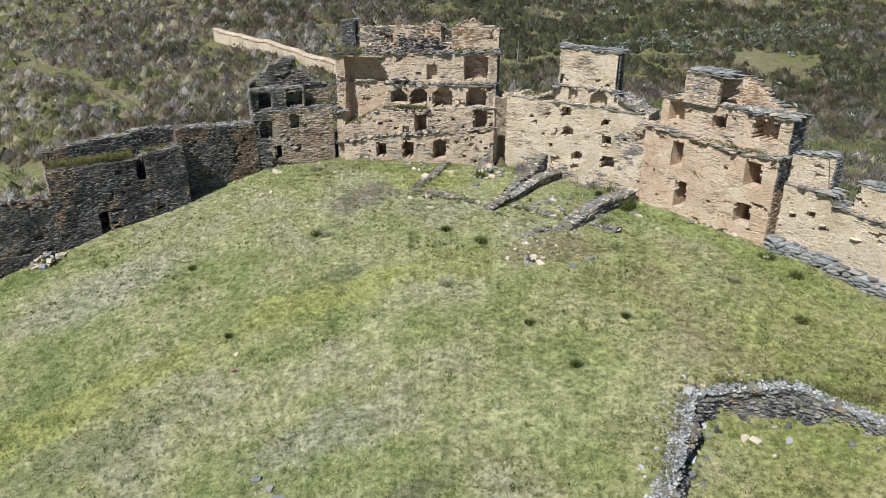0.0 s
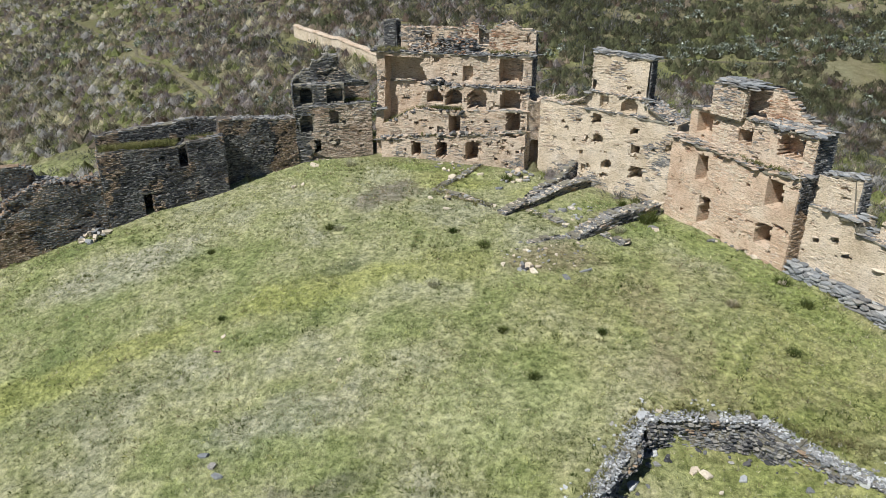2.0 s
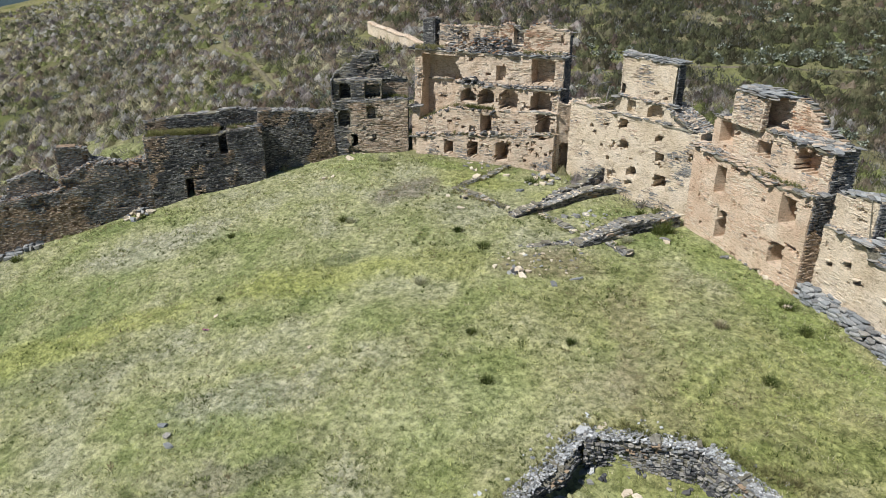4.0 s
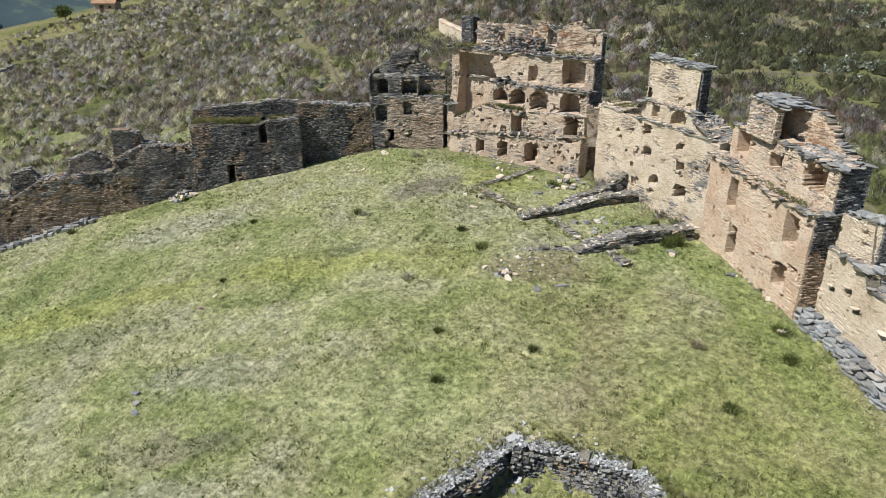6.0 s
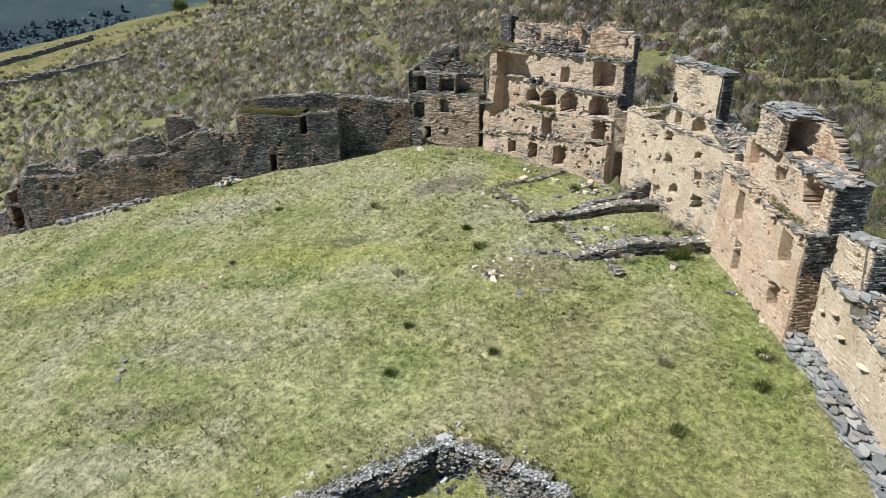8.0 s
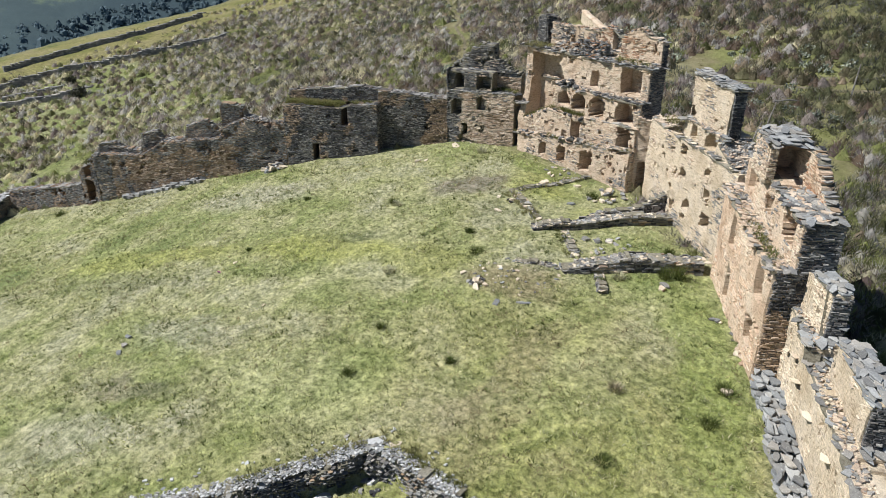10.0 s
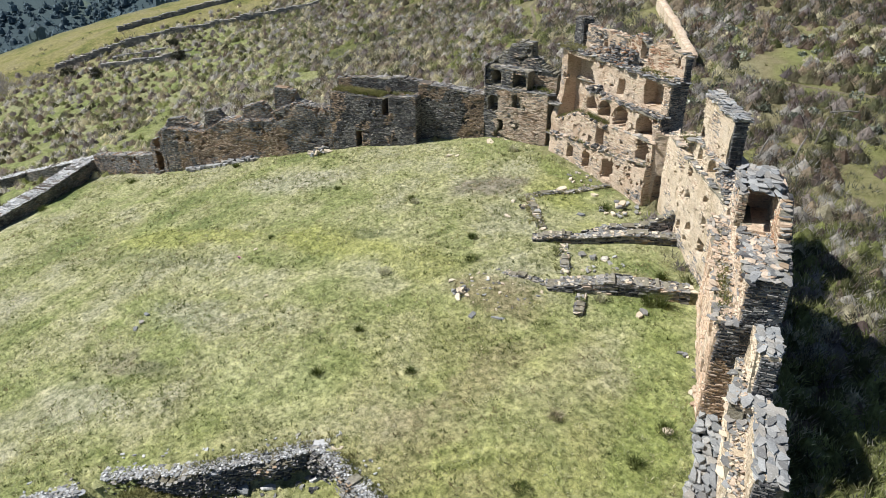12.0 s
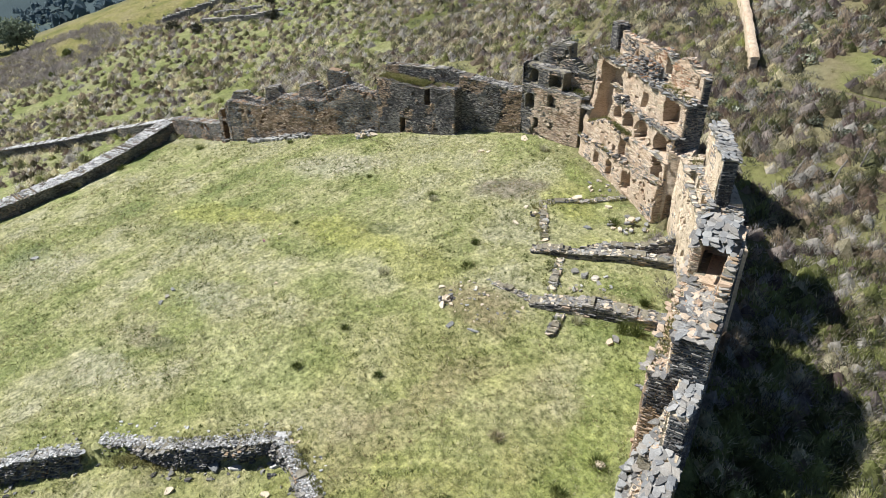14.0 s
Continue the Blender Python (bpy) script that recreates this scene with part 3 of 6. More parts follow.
def fill(th, fr, u0, u1, d0, d1, z_of, per_m2, size=(0.06, 0.24), kinds=((GREYS, 3), (TANS, 2), (SLATES, 1)), name="rubble"):
    """Small loose stones and broken slabs lying on a wall top or a ledge, too many to count."""
    n = max(3, int((u1 - u0) * (d1 - d0) * per_m2))
    u, d = rng.uniform(u0, u1, n), rng.uniform(d0, d1, n)
    s = rng.uniform(size[0], size[1], n)
    yaw = rng.uniform(0, np.pi, n)
    base = np.array([(-1, -1, -1), (1, -1, -1), (1, 1, -1), (-1, 1, -1), (-1, -1, 1), (1, -1, 1), (1, 1, 1), (-1, 1, 1)], float)
    k = base[None] * rng.uniform(0.55, 1.0, (n, 8, 3)) * np.stack([s, s * rng.uniform(0.5, 0.9, n), s * rng.uniform(0.15, 0.4, n)], -1)[:, None] * 0.5
    c, q = np.cos(yaw)[:, None], np.sin(yaw)[:, None]
    x, y = k[..., 0] * c - k[..., 1] * q, k[..., 0] * q + k[..., 1] * c
    z = k[..., 2] + x * rng.normal(0, 0.2, (n, 1)) + y * rng.normal(0, 0.2, (n, 1))
    xy = fr.a + fr.w * u[:, None] + fr.n * d[:, None]
    zz = np.array([z_of(v) for v in u]) + rng.uniform(0.0, 0.05, n)
    v = np.stack([xy[:, None, 0] + x, xy[:, None, 1] + y, zz[:, None] + z], -1).reshape(-1, 3)
    fc = np.array([(3, 2, 1, 0), (4, 5, 6, 7), (0, 1, 5, 4), (1, 2, 6, 5), (2, 3, 7, 6), (3, 0, 4, 7)])
    faces = (np.arange(n)[:, None, None] * 8 + fc[None]).reshape(-1, 4)
    ks, w = [a for a, _ in kinds], np.array([p for _, p in kinds], float)
    idx = np.repeat(rng.choice(ks, n, p=w / w.sum()), 6)
    mesh_object(name, v, faces, STONES, th, tuple(th.location), idx, kind="stuff")


def build_wall(th, fr, u0, u1, zb, top, front, back, kind_of, core_mat, name="wall", core=True, grain=(0.16, 0.13), **k):
    o = tuple(th.location)
    if core:
        v, f = core_mesh(fr, u0, u1, zb, top, front, back, *grain)
        mesh_object(name, v, f, core_mat, th, o)
    st = lay(fr, u0, u1, zb, top, front, kind_of, **k)
    if st:
        v, f, idx = stones_mesh(fr, st)
        mesh_object("masonry", v, f, STONES, th, o, idx, kind="stuff")


def openings(front, holes):
    """Niches, doors and windows cut into a face: (u0, u1, z0, z1, depth, arched)."""
    def f(u0, z0):
        u = u0 + 0.07 * noise.noise((u0 * 1.9, z0 * 1.9, 11.0)) + 0.05 * noise.noise((u0 * 6.1, z0 * 6.1, 12.0))
        z = z0 + 0.07 * noise.noise((u0 * 1.9, z0 * 1.9, 21.0)) + 0.05 * noise.noise((u0 * 6.1, z0 * 6.1, 22.0))
        for a, b, lo, hi, d, arch in holes:
            if a <= u <= b and lo <= z <= hi:
                if arch:
                    m, r = (a + b) / 2, (b - a) / 2
                    spring = hi - r * 0.7
                    if z > spring and ((u - m) / r) ** 2 + ((z - spring) / (hi - spring)) ** 2 > 1:
                        continue
                v = front(u0, z0)
                return None if v is None else v + d
        return front(u0, z0)
    return f


def chooser(*weights):
    """Kinds of stone by weight, in drifts along the wall."""
    kinds, w = [k for k, _ in weights], np.array([q for _, q in weights], float)
    w = np.cumsum(w / w.sum())

    def f(u, z):
        n = noise.noise((u * 0.5, z * 0.7, 1.7)) * 0.55
        r = min(0.999, max(0.0, rng.random() * 0.75 + 0.125 + n * 1.1))
        return kinds[int(np.searchsorted(w, r))]
    return f


def streaked(a, b, level, seed):
    """Stones of kind b in ragged upright streaks among those of kind a."""
    return lambda u, z: b(u, z) if noise.noise((u * 0.55, z * 0.28, seed)) + 0.5 * noise.noise((u * 1.9, z * 1.1, seed)) > level else a(u, z)


# ---------------------------------------------------------------- buildings
def feet(fr, sink=0.5):
    return lambda u: fr.ground(u) - sink


def solid_end(th, fr, u, d0, d1, zb, top, kind_of, right=True, **k):
    """Masonry on the end of a wall."""
    e = Frame(fr.xy(u, d0), fr.xy(u, d1)) if right else Frame(fr.xy(u, d1), fr.xy(u, d0))
    cut = k.pop("cut", None)
    k.setdefault("cover", 1.0)

    def front(s, z):
        d = d0 + s if right else d1 - s
        return None if cut and d < cut(z) + 0.05 else 0.0
    build_wall(th, e, 0, e.len, lambda s: zb, lambda s: top, front, None, kind_of, None, core=False, **k)


def rear(th, fr, u0, u1, d, zb, top, kind_of, **k):
    e = Frame(fr.xy(u1, d), fr.xy(u0, d))
    build_wall(th, e, 0, e.len, lambda s: zb(u1 - s), lambda s: top(u1 - s), lambda s, z: 0.0, None, kind_of, None, core=False, **k)


def base_of(fr, u=None):
    m = fr.len / 2 if u is None else u
    return fr.at(m, 0.3, fr.ground(m))


def main_tower():
    fr = Frame((-7.4, 47.5), (3.33, 45.575))
    th = thing("stone_tower", base_of(fr), "roofless four-storey tan stone tower with stepped ledges and niches", "ruin")
    l1, l2 = profile([(0, 2.9), (1, 3.0), (4.7, 3.5), (11.1, 4.4)]), profile([(0, 4.6), (3.1, 5.1), (10.5, 5.66)])
    l3, l4 = profile([(0, 6.8), (6.5, 6.9), (11, 7.08)]), profile([(0, 8.85), (7, 8.9), (10.7, 9.0)])
    slope = profile([(0, 3.7), (0.7, 4.05), (1.9, 4.6), (3.2, 5.3), (3.5, 6.2), (3.9, 6.9)])
    top = profile([(0, 8.9), (0.32, 8.9), (0.36, 10.9), (1.45, 10.9), (1.5, 10.35), (5.8, 10.45), (6.7, 10.8), (7.2, 10.55), (7.7, 10.2), (8.4, 10.75), (9.2, 11.0), (9.8, 10.5), (11.3, 10.4)])

    def face(u, z):
        if u < 0.55 and z < l4(u):
            return 0.45 + 0.55 * min(1, max(0, (z - 4) / 2))
        if z < l1(u):
            return 0.0
        if u < 3.9 and slope(u) < z < l4(u):
            edge = 3.7 - 0.5 * max(0, (z - 7.0)) ** 1.3
            return (2.1 if z > 6.85 else 1.9) - 0.5 * max(0.0, (u - edge + 0.5) / 0.5) if u < (3.4 if z > 8.35 else edge) and z < 8.6 else (0.75 + 0.4 * max(0.0, u - 2.6) if z > 8.6 and u < 3.5 else 1.15)
        if z < l2(u):
            return 0.3
        if z < l3(u):
            return 0.55
        if z < l4(u):
            return 1.0
        return 1.75
    holes = [(2.92, 3.62, 2.05, 3.05, 1.6, 0), (4.72, 5.56, 2.05, 3.2, 1.6, 1), (6.82, 7.66, 2.1, 3.45, 1.6, 1),
             (5.48, 6.36, 3.75, 5.0, 1.6, 0), (9.5, 10.42, 3.95, 5.5, 1.8, 0),
             (3.85, 5.0, 5.7, 6.6, 1.4, 1), (5.2, 6.35, 5.65, 6.65, 1.4, 1), (6.75, 8.05, 5.5, 6.8, 1.1, 1), (8.95, 10.4, 5.55, 6.9, 1.2, 1),
             (8.75, 10.35, 7.25, 8.8, 1.0, 0), (6.2, 6.95, 7.2, 8.2, 0.6, 0),
             (3.3, 3.85, 9.3, 9.95, 0.35, 0), (4.35, 4.85, 9.15, 9.75, 0.35, 0), (7.1, 7.75, 9.5, 10.9, 0.4, 0)]
    # sockets and small hollows between the storeys
    holes += [(u, u + 0.24, z, z + 0.2, 0.4, 0) for u, z in ((7.0, 4.55), (8.1, 4.7), (8.7, 4.2), (8.35, 3.2), (9.0, 3.45), (9.9, 3.3), (4.1, 3.9), (2.3, 2.3), (8.9, 2.3), (9.6, 2.0), (10.3, 2.9), (5.6, 7.5), (7.9, 6.1), (3.0, 4.2))]
    front = openings(weathered(face, 3.1, 0.09, 0.42), holes)
    lower, upper = chooser((GREYS, 2.2), (TANS, 4), (PALES, 3), (OCHRES, 0.5)), chooser((GREYS, 0.6), (TANS, 4), (PALES, 3.5), (OCHRES, 0.6))
    crown, red = chooser((DARKS, 1.5), (GREYS, 4), (OCHRES, 0.8), (TANS, 1)), chooser((RUSTS, 4), (TANS, 1.5), (PALES, 1), (OCHRES, 1.5))

    def kinds(u, z):
        if 0.6 < u < 3.4 and slope(u) < z < 8.7 and rng.random() < 0.9:
            return None
        if z > l4(u):
            if u < 1.5:
                return DARKS if rng.random() < 0.6 else GREYS
            return red(u, z) if u > 7.7 or (5.6 < u < 7.2 and z > 9.9) else crown(u, z)
        return lower(u, z) if z < l2(u) else upper(u, z)
    back = lambda u, z: 2.9 if u < 4 and z < 8.9 else (2.25 if z > 3.4 else 2.6)
    build_wall(th, fr, 0, fr.len, feet(fr), lambda u: 8.9 if u < 1.5 else top(u), front, back, kinds, CLAY_TAN, plaster=0.45, grain=(0.12, 0.10), thick=(0.03, 0.07), proud=(-0.01, 0.05))
    dark = chooser((DARKS, 4), (GREYS, 2))
    build_wall(th, fr, 0.4, 1.2, lambda u: 8.8, lambda u: 10.85 - 0.35 * abs(u - 0.8), lambda u, z: 1.6, lambda u, z: 2.4, dark, CLAY_DARK, name="pillar")
    for end, side in ((0.36, False), (1.24, True)):
        solid_end(th, fr, end, 1.6, 2.4, 8.8, 10.7, dark, right=side)
    ledge(fr, th, 0.35, 1.25, lambda u: 10.8, 1.6, 0.05, 0.7, DARKS, alt=GREYS, layers=1)
    solid_end(th, fr, fr.len, 0, 2.25, fr.ground(fr.len) - 0.4, 10.3, lambda u, z: dark(u, z) if z > 6.0 + 0.6 * math.sin(3 * u) else lower(u, z), cut=lambda z: face(10.8, z))
    solid_end(th, fr, 0, 0.2, 2.25, fr.ground(0) - 0.4, 8.9, chooser((GREYS, 1), (TANS, 3), (PALES, 1)), right=False, cut=lambda z: face(0.1, z))
    ledge(fr, th, 0, fr.len, l1, 0.05, 0.26, 0.5, GREYS, alt=TANS, layers=1)
    ledge(fr, th, 3.2, fr.len, l2, 0.35, 0.22, 0.5, GREYS, alt=TANS, layers=1)
    ledge(fr, th, 3.7, fr.len, l3, 0.6, 0.35, 0.9, GREYS, alt=DARKS)
    ledge(fr, th, -0.1, fr.len, l4, 1.0, 0.4, 1.1, DARKS, alt=SLATES)
    ledge(fr, th, -0.25, 2.6, profile([(0, 8.85), (2.6, 8.85)]), 0.8, 0.3, 0.9, DARKS, alt=GREYS, layers=3)
    ledge(fr, th, 0.6, 2.4, profile([(0, 6.75), (3, 6.9)]), 1.9, 0.5, 0.2, PALES, alt=GREYS, layers=1)
    ledge(fr, th, -0.15, 0.7, profile([(0, 5.0), (1, 5.0)]), 0.2, 0.2, 0.5, GREYS)
    for u0, u1, d0, d1, base, n in ((0.7, 3.4, 0.35, 1.2, lambda u: 3.5 + 0.5 * u, 70), (3.4, 6.3, 0.6, 1.0, lambda u: 6.9 + 0.3 * max(0, 1 - abs(u - 4.6)), 70), (3.6, 6.5, 0.25, 0.6, lambda u: 5.25, 36), (0.4, 8.0, -0.1, 0.3, lambda u: 2.95 + 0.14 * u, 60)):
        for _ in range(n):
            u, s = rng.uniform(u0, u1), rng.uniform(0.15, 0.5)
            piece("rubble", th, fr.at(u, rng.uniform(d0, d1), base(u) + rng.uniform(0, 0.14)), (s, s * 0.7, s * rng.uniform(0.2, 0.45)), rng.uniform(0, 6), (GREYS, DARKS, TANS)[int(rng.integers(3))], (rng.normal(0, 0.3), rng.normal(0, 0.3)))
    fill(th, fr, 0.3, 10.9, 0.0, 0.3, lambda u: l1(u) + 0.06, 80, (0.05, 0.22), ((TANS, 3), (GREYS, 2), (PALES, 1)))
    fill(th, fr, 3.6, 10.9, 0.6, 1.0, lambda u: l3(u) + 0.1, 60)
    fill(th, fr, 0.2, 10.9, 1.05, 1.75, lambda u: l4(u) + 0.1, 50)
    for u0, u1, d0, h, n, mats in ((2.2, 4.6, 1.2, 0.5, 90, (GREYS, TANS, OCHRES)), (4.2, 6.9, 1.05, 1.0, 170, (RUSTS, DARKS, GREYS, GREYS, DARKS)), (8.0, 10.9, 1.1, 0.25, 60, (SLATES, PALES, TANS))):
        for _ in range(n):
            u, d, sz = rng.uniform(u0, u1), rng.uniform(d0, 1.8), rng.uniform(0.12, 0.42)
            z = l4(u) + 0.08 + h * (d - d0) / (1.8 - d0) * rng.uniform(0.75, 1.0)
            piece("rubble", th, fr.at(u, d, z), (sz, sz * 0.7, sz * rng.uniform(0.1, 0.22)), rng.uniform(0, 6), mats[int(rng.integers(len(mats)))], (rng.normal(0, 0.25), rng.normal(0, 0.25)))
    fill(th, fr, 1.5, 10.9, 1.75, 2.25, lambda u: top(u), 60, (0.08, 0.3), ((GREYS, 2), (TANS, 2), (RUSTS, 1)))
    ledge(fr, th, 1.5, 10.9, lambda u: top(u) + crest(fr, u) - 0.02, 1.75, 0.05, 0.5, GREYS, alt=TANS, layers=1)


def left_tower():
    fr = Frame((-12.5, 45.9), (-7.5, 47.7))
    th = thing("small_stone_tower", base_of(fr), "broken grey and ochre stone tower with arched niches", "ruin")
    top = profile([(0, 6.75), (0.1, 7.0), (0.5, 7.35), (0.95, 7.75), (1.3, 7.55), (1.45, 8.25), (1.9, 8.1), (2.3, 8.55), (3.2, 8.6), (3.3, 7.5), (3.8, 7.35), (4.4, 6.85), (5.3, 6.7)])

    def face(u, z):
        if z > 6.7:
            return 1.1
        if z > 5.35:
            return 1.2 if u > 3.45 else 0.2
        return 0.0
    front = openings(weathered(face, 5.7, 0.07, 0.45), [(0.5, 1.3, 5.45, 6.6, 1.3, 1), (2.3, 3.4, 5.5, 6.5, 1.1, 0), (0.37, 1.28, 3.5, 4.75, 0.9, 1), (2.45, 3.05, 4.05, 4.95, 0.6, 0), (1.22, 1.72, 2.1, 3.0, 1.4, 0)])
    a, b = chooser((GREYS, 3), (DARKS, 3), (TANS, 0.5)), chooser((OCHRES, 1.5), (TANS, 5), (PALES, 1.5), (GREYS, 0.4))
    build_wall(th, fr, 0, fr.len, feet(fr), top, front, lambda u, z: 1.9, lambda u, z: b(u, z) if u > 1.0 + 0.5 * noise.noise((u, z * 2, 3.0)) and z < 5.2 + 1.2 * noise.noise((u * 0.8, 4.0, 2.0)) or (3.0 < u and z < 6.4) else a(u, z), EARTH, grain=(0.12, 0.10), cover=0.98)
    solid_end(th, fr, 0, 0, 1.9, 0.7, 6.8, chooser((GREYS, 2), (DARKS, 2)), right=False)
    ledge(fr, th, 0, fr.len, profile([(0, 5.24), (5.3, 5.44)]), 0.05, 0.2, 0.6, GREYS, alt=DARKS)
    ledge(fr, th, 0, 3.4, profile([(0, 6.65), (3.4, 6.7)]), 0.25, 0.25, 0.9, GREYS, alt=DARKS)
    ledge(fr, th, 0.9, 3.3, top, 1.1, 0.05, 0.7, GREYS, layers=1)


def bulwark():
    fr = Frame((-22.35, 38.0), (-15.9, 42.0))
    th = thing("stone_bulwark", base_of(fr), "dark slate bulwark with a doorway and a grassy top", "ruin")
    ft0 = profile([(0, 3.85), (4.7, 3.75), (5.2, 4.0), (7.6, 4.2)])
    ft = lambda u: ft0(u) + 0.16 * noise.noise((u * 1.4, 9.1, 2.0)) + 0.07 * noise.noise((u * 4.4, 1.1, 2.0))
    top = profile([(0, 4.5), (1.7, 4.8), (4.2, 5.0), (6, 5.2), (7.2, 5.0), (7.6, 4.9)])
    front = openings(weathered(lambda u, z: 0.0 if z < ft(u) else 1.3, 8.2, 0.07, 0.48), [(4.75, 5.25, 2.45, 3.98, 1.25, 0), (2.25, 2.75, -0.5, 0.95, 1.5, 0)])
    build_wall(th, fr, 0, fr.len, feet(fr, 0.8), top, front, lambda u, z: 1.9, streaked(chooser((DARKS, 4), (GREYS, 3)), chooser((OCHRES, 3), (TANS, 1), (DARKS, 2)), 0.3, 4.0), CLAY_DARK, proud=(0.0, 0.07), grain=(0.13, 0.11), long=(0.08, 0.26), thick=(0.03, 0.07))
    solid_end(th, fr, 0, 0, 1.9, -1.6, 3.85, chooser((OCHRES, 2), (TANS, 2), (GREYS, 1)), right=False)
    solid_end(th, fr, fr.len, 0, 1.3, 0.3, 4.2, chooser((DARKS, 2), (GREYS, 2)))
    ledge(fr, th, 0, fr.len, top, 1.3, 0.08, 0.7, GREYS, layers=1)
    ledge(fr, th, 0, fr.len, ft, 0.05, 0.1, 0.5, GREYS, alt=DARKS, layers=1)
    ledge(fr, th, 2.1, 2.9, lambda u: 0.95, 0.05, 0.1, 0.4, GREYS, layers=1)


def plain_wall(name, a, b, top_pts, thick, kinds, clay, label, step_pts=None, setback=0.7, sink=0.6, cap=GREYS, back=False, holes=(), **k):
    fr = Frame(a, b)
    k.setdefault("long", (0.08, 0.27))
    k.setdefault("thick", (0.03, 0.07))
    th = thing(name, base_of(fr), label, "wall", kind="structure")
    top = profile(top_pts)
    st = profile(step_pts) if step_pts else None
    face = (lambda u, z: 0.0 if z < st(u) else setback) if st else (lambda u, z: 0.0)
    build_wall(th, fr, 0, fr.len, feet(fr, sink), top, openings(weathered(face, a[0], 0.07, 0.48), list(holes)), lambda u, z: thick, kinds, clay, **k)
    if back:
        rear(th, fr, 0, fr.len, thick, feet(fr, sink), top, kinds, **k)
    if st:
        fill(th, fr, 0, fr.len, 0.0, setback + 0.1, lambda u: st(u) + 0.02, 70, (0.06, 0.26), ((GREYS, 3), (DARKS, 2), (OCHRES, 1)))
    fill(th, fr, 0, fr.len, setback if st else 0.0, thick, lambda u: top(u), 60, (0.08, 0.3), ((GLINTS, 5), (SLATES, 2), (GREYS, 1)) if cap in (SLATES, GLINTS) else ((GREYS, 4), (DARKS, 2)))
    if cap is not None:
        ledge(fr, th, 0, fr.len, top, setback if st else 0.0, 0.08, (thick - (setback if st else 0)) + 0.1, cap, layers=1)
    return fr, th


def perimeter():
    dk = chooser((DARKS, 3), (GREYS, 3), (TANS, 0.5))
    plain_wall("wall_link", (-16.55, 42.7), (-12.4, 45.9), [(0, 4.95), (1.2, 4.95), (4.5, 4.6)], 1.0, streaked(chooser((DARKS, 2.5), (GREYS, 4)), chooser((OCHRES, 3), (TANS, 1.5), (GREYS, 1)), 0.12, 6.0), CLAY_DARK, "dark slate wall with ochre clay patches")
    warm = streaked(chooser((GREYS, 1), (OCHRES, 4), (TANS, 3)), chooser((DARKS, 2), (GREYS, 3), (OCHRES, 1)), 0.36, 9.0)
    cold = chooser((DARKS, 2), (GREYS, 4), (TANS, 0.6))
    plain_wall("wall_west", (-35.5, 27.6), (-22.4, 38.0),
               [(0, -0.9), (0.4, -0.3), (1.6, -0.1), (2.1, -0.5), (4.2, -0.75), (4.3, 0.75), (5.5, 1.0), (6.0, 0.35), (8.1, 0.5), (8.3, 1.5), (10, 2.1), (10.9, 1.1), (11.3, 1.1), (11.4, 3.45), (13.1, 3.3), (13.3, 2.6), (15.6, 2.0), (16.7, 2.35)],
               1.3, lambda u, z: cold(u, z) if u > 13 + 0.6 * math.sin(2 * z) or z > -0.5 + 0.10 * (u - 6) + 0.3 * math.sin(1.7 * u) or u < 1.5 else warm(u, z), CLAY_OCHRE, "long ragged ochre and grey stone wall with a broken top",
               [(0, -1.0), (2, -0.9), (4.3, -0.9), (6.3, 0.3), (11.2, 0.8), (11.4, 1.6), (13.3, 2.4), (16.7, 2.3)])
    plain_wall("wall_west_low", (-46.2, 23.0), (-37.4, 26.8), [(0, -5.9), (8, -4.3), (9.6, -3.8)], 1.0, chooser((GREYS, 3), (DARKS, 2), (OCHRES, 2)), CLAY_BROWN, "low grey and brown stone wall")
    plain_wall("wall_gate", (-37.4, 26.8), (-35.5, 27.6), [(0, -2.9), (0.6, -2.2), (0.65, -3.2), (1.5, -3.0), (1.6, -1.5), (2.1, -0.9)], 1.2, chooser((DARKS, 3), (GREYS, 2), (OCHRES, 2)), CLAY_BROWN, "collapsed stone doorway in the wall", holes=[(0.55, 1.55, -7, -3.3, 1.0, 0)])
    for a, b, pts in (((-33.5, 4.0), (-38.2, 13.5), [(0, -7.2), (10.8, -6.9)]), ((-38.2, 13.5), (-42.0, 18.3), [(0, -6.9), (6.8, -6.7)]), ((-42.0, 18.3), (-46.6, 23.0), [(0, -6.7), (8.1, -6.4)])):
        plain_wall("wall_south_west", a, b, pts, 1.5, cold, CLAY_DARK, "low dark drystone wall topped with pale slabs", cap=GLINTS)
    for a, b, pts in (((-65.7, 2.9), (-59.4, 11.1), [(0, -13.8), (10.4, -11.4)]), ((-59.4, 11.1), (-56.0, 17.2), [(0, -11.4), (7, -9.8)]), ((-56.0, 17.2), (-47.6, 23.6), [(0, -9.8), (10.6, -6.6)])):
        plain_wall("wall_outer", a, b, pts, 0.9, cold, CLAY_DARK, "low drystone wall on the slope", cap=GLINTS)


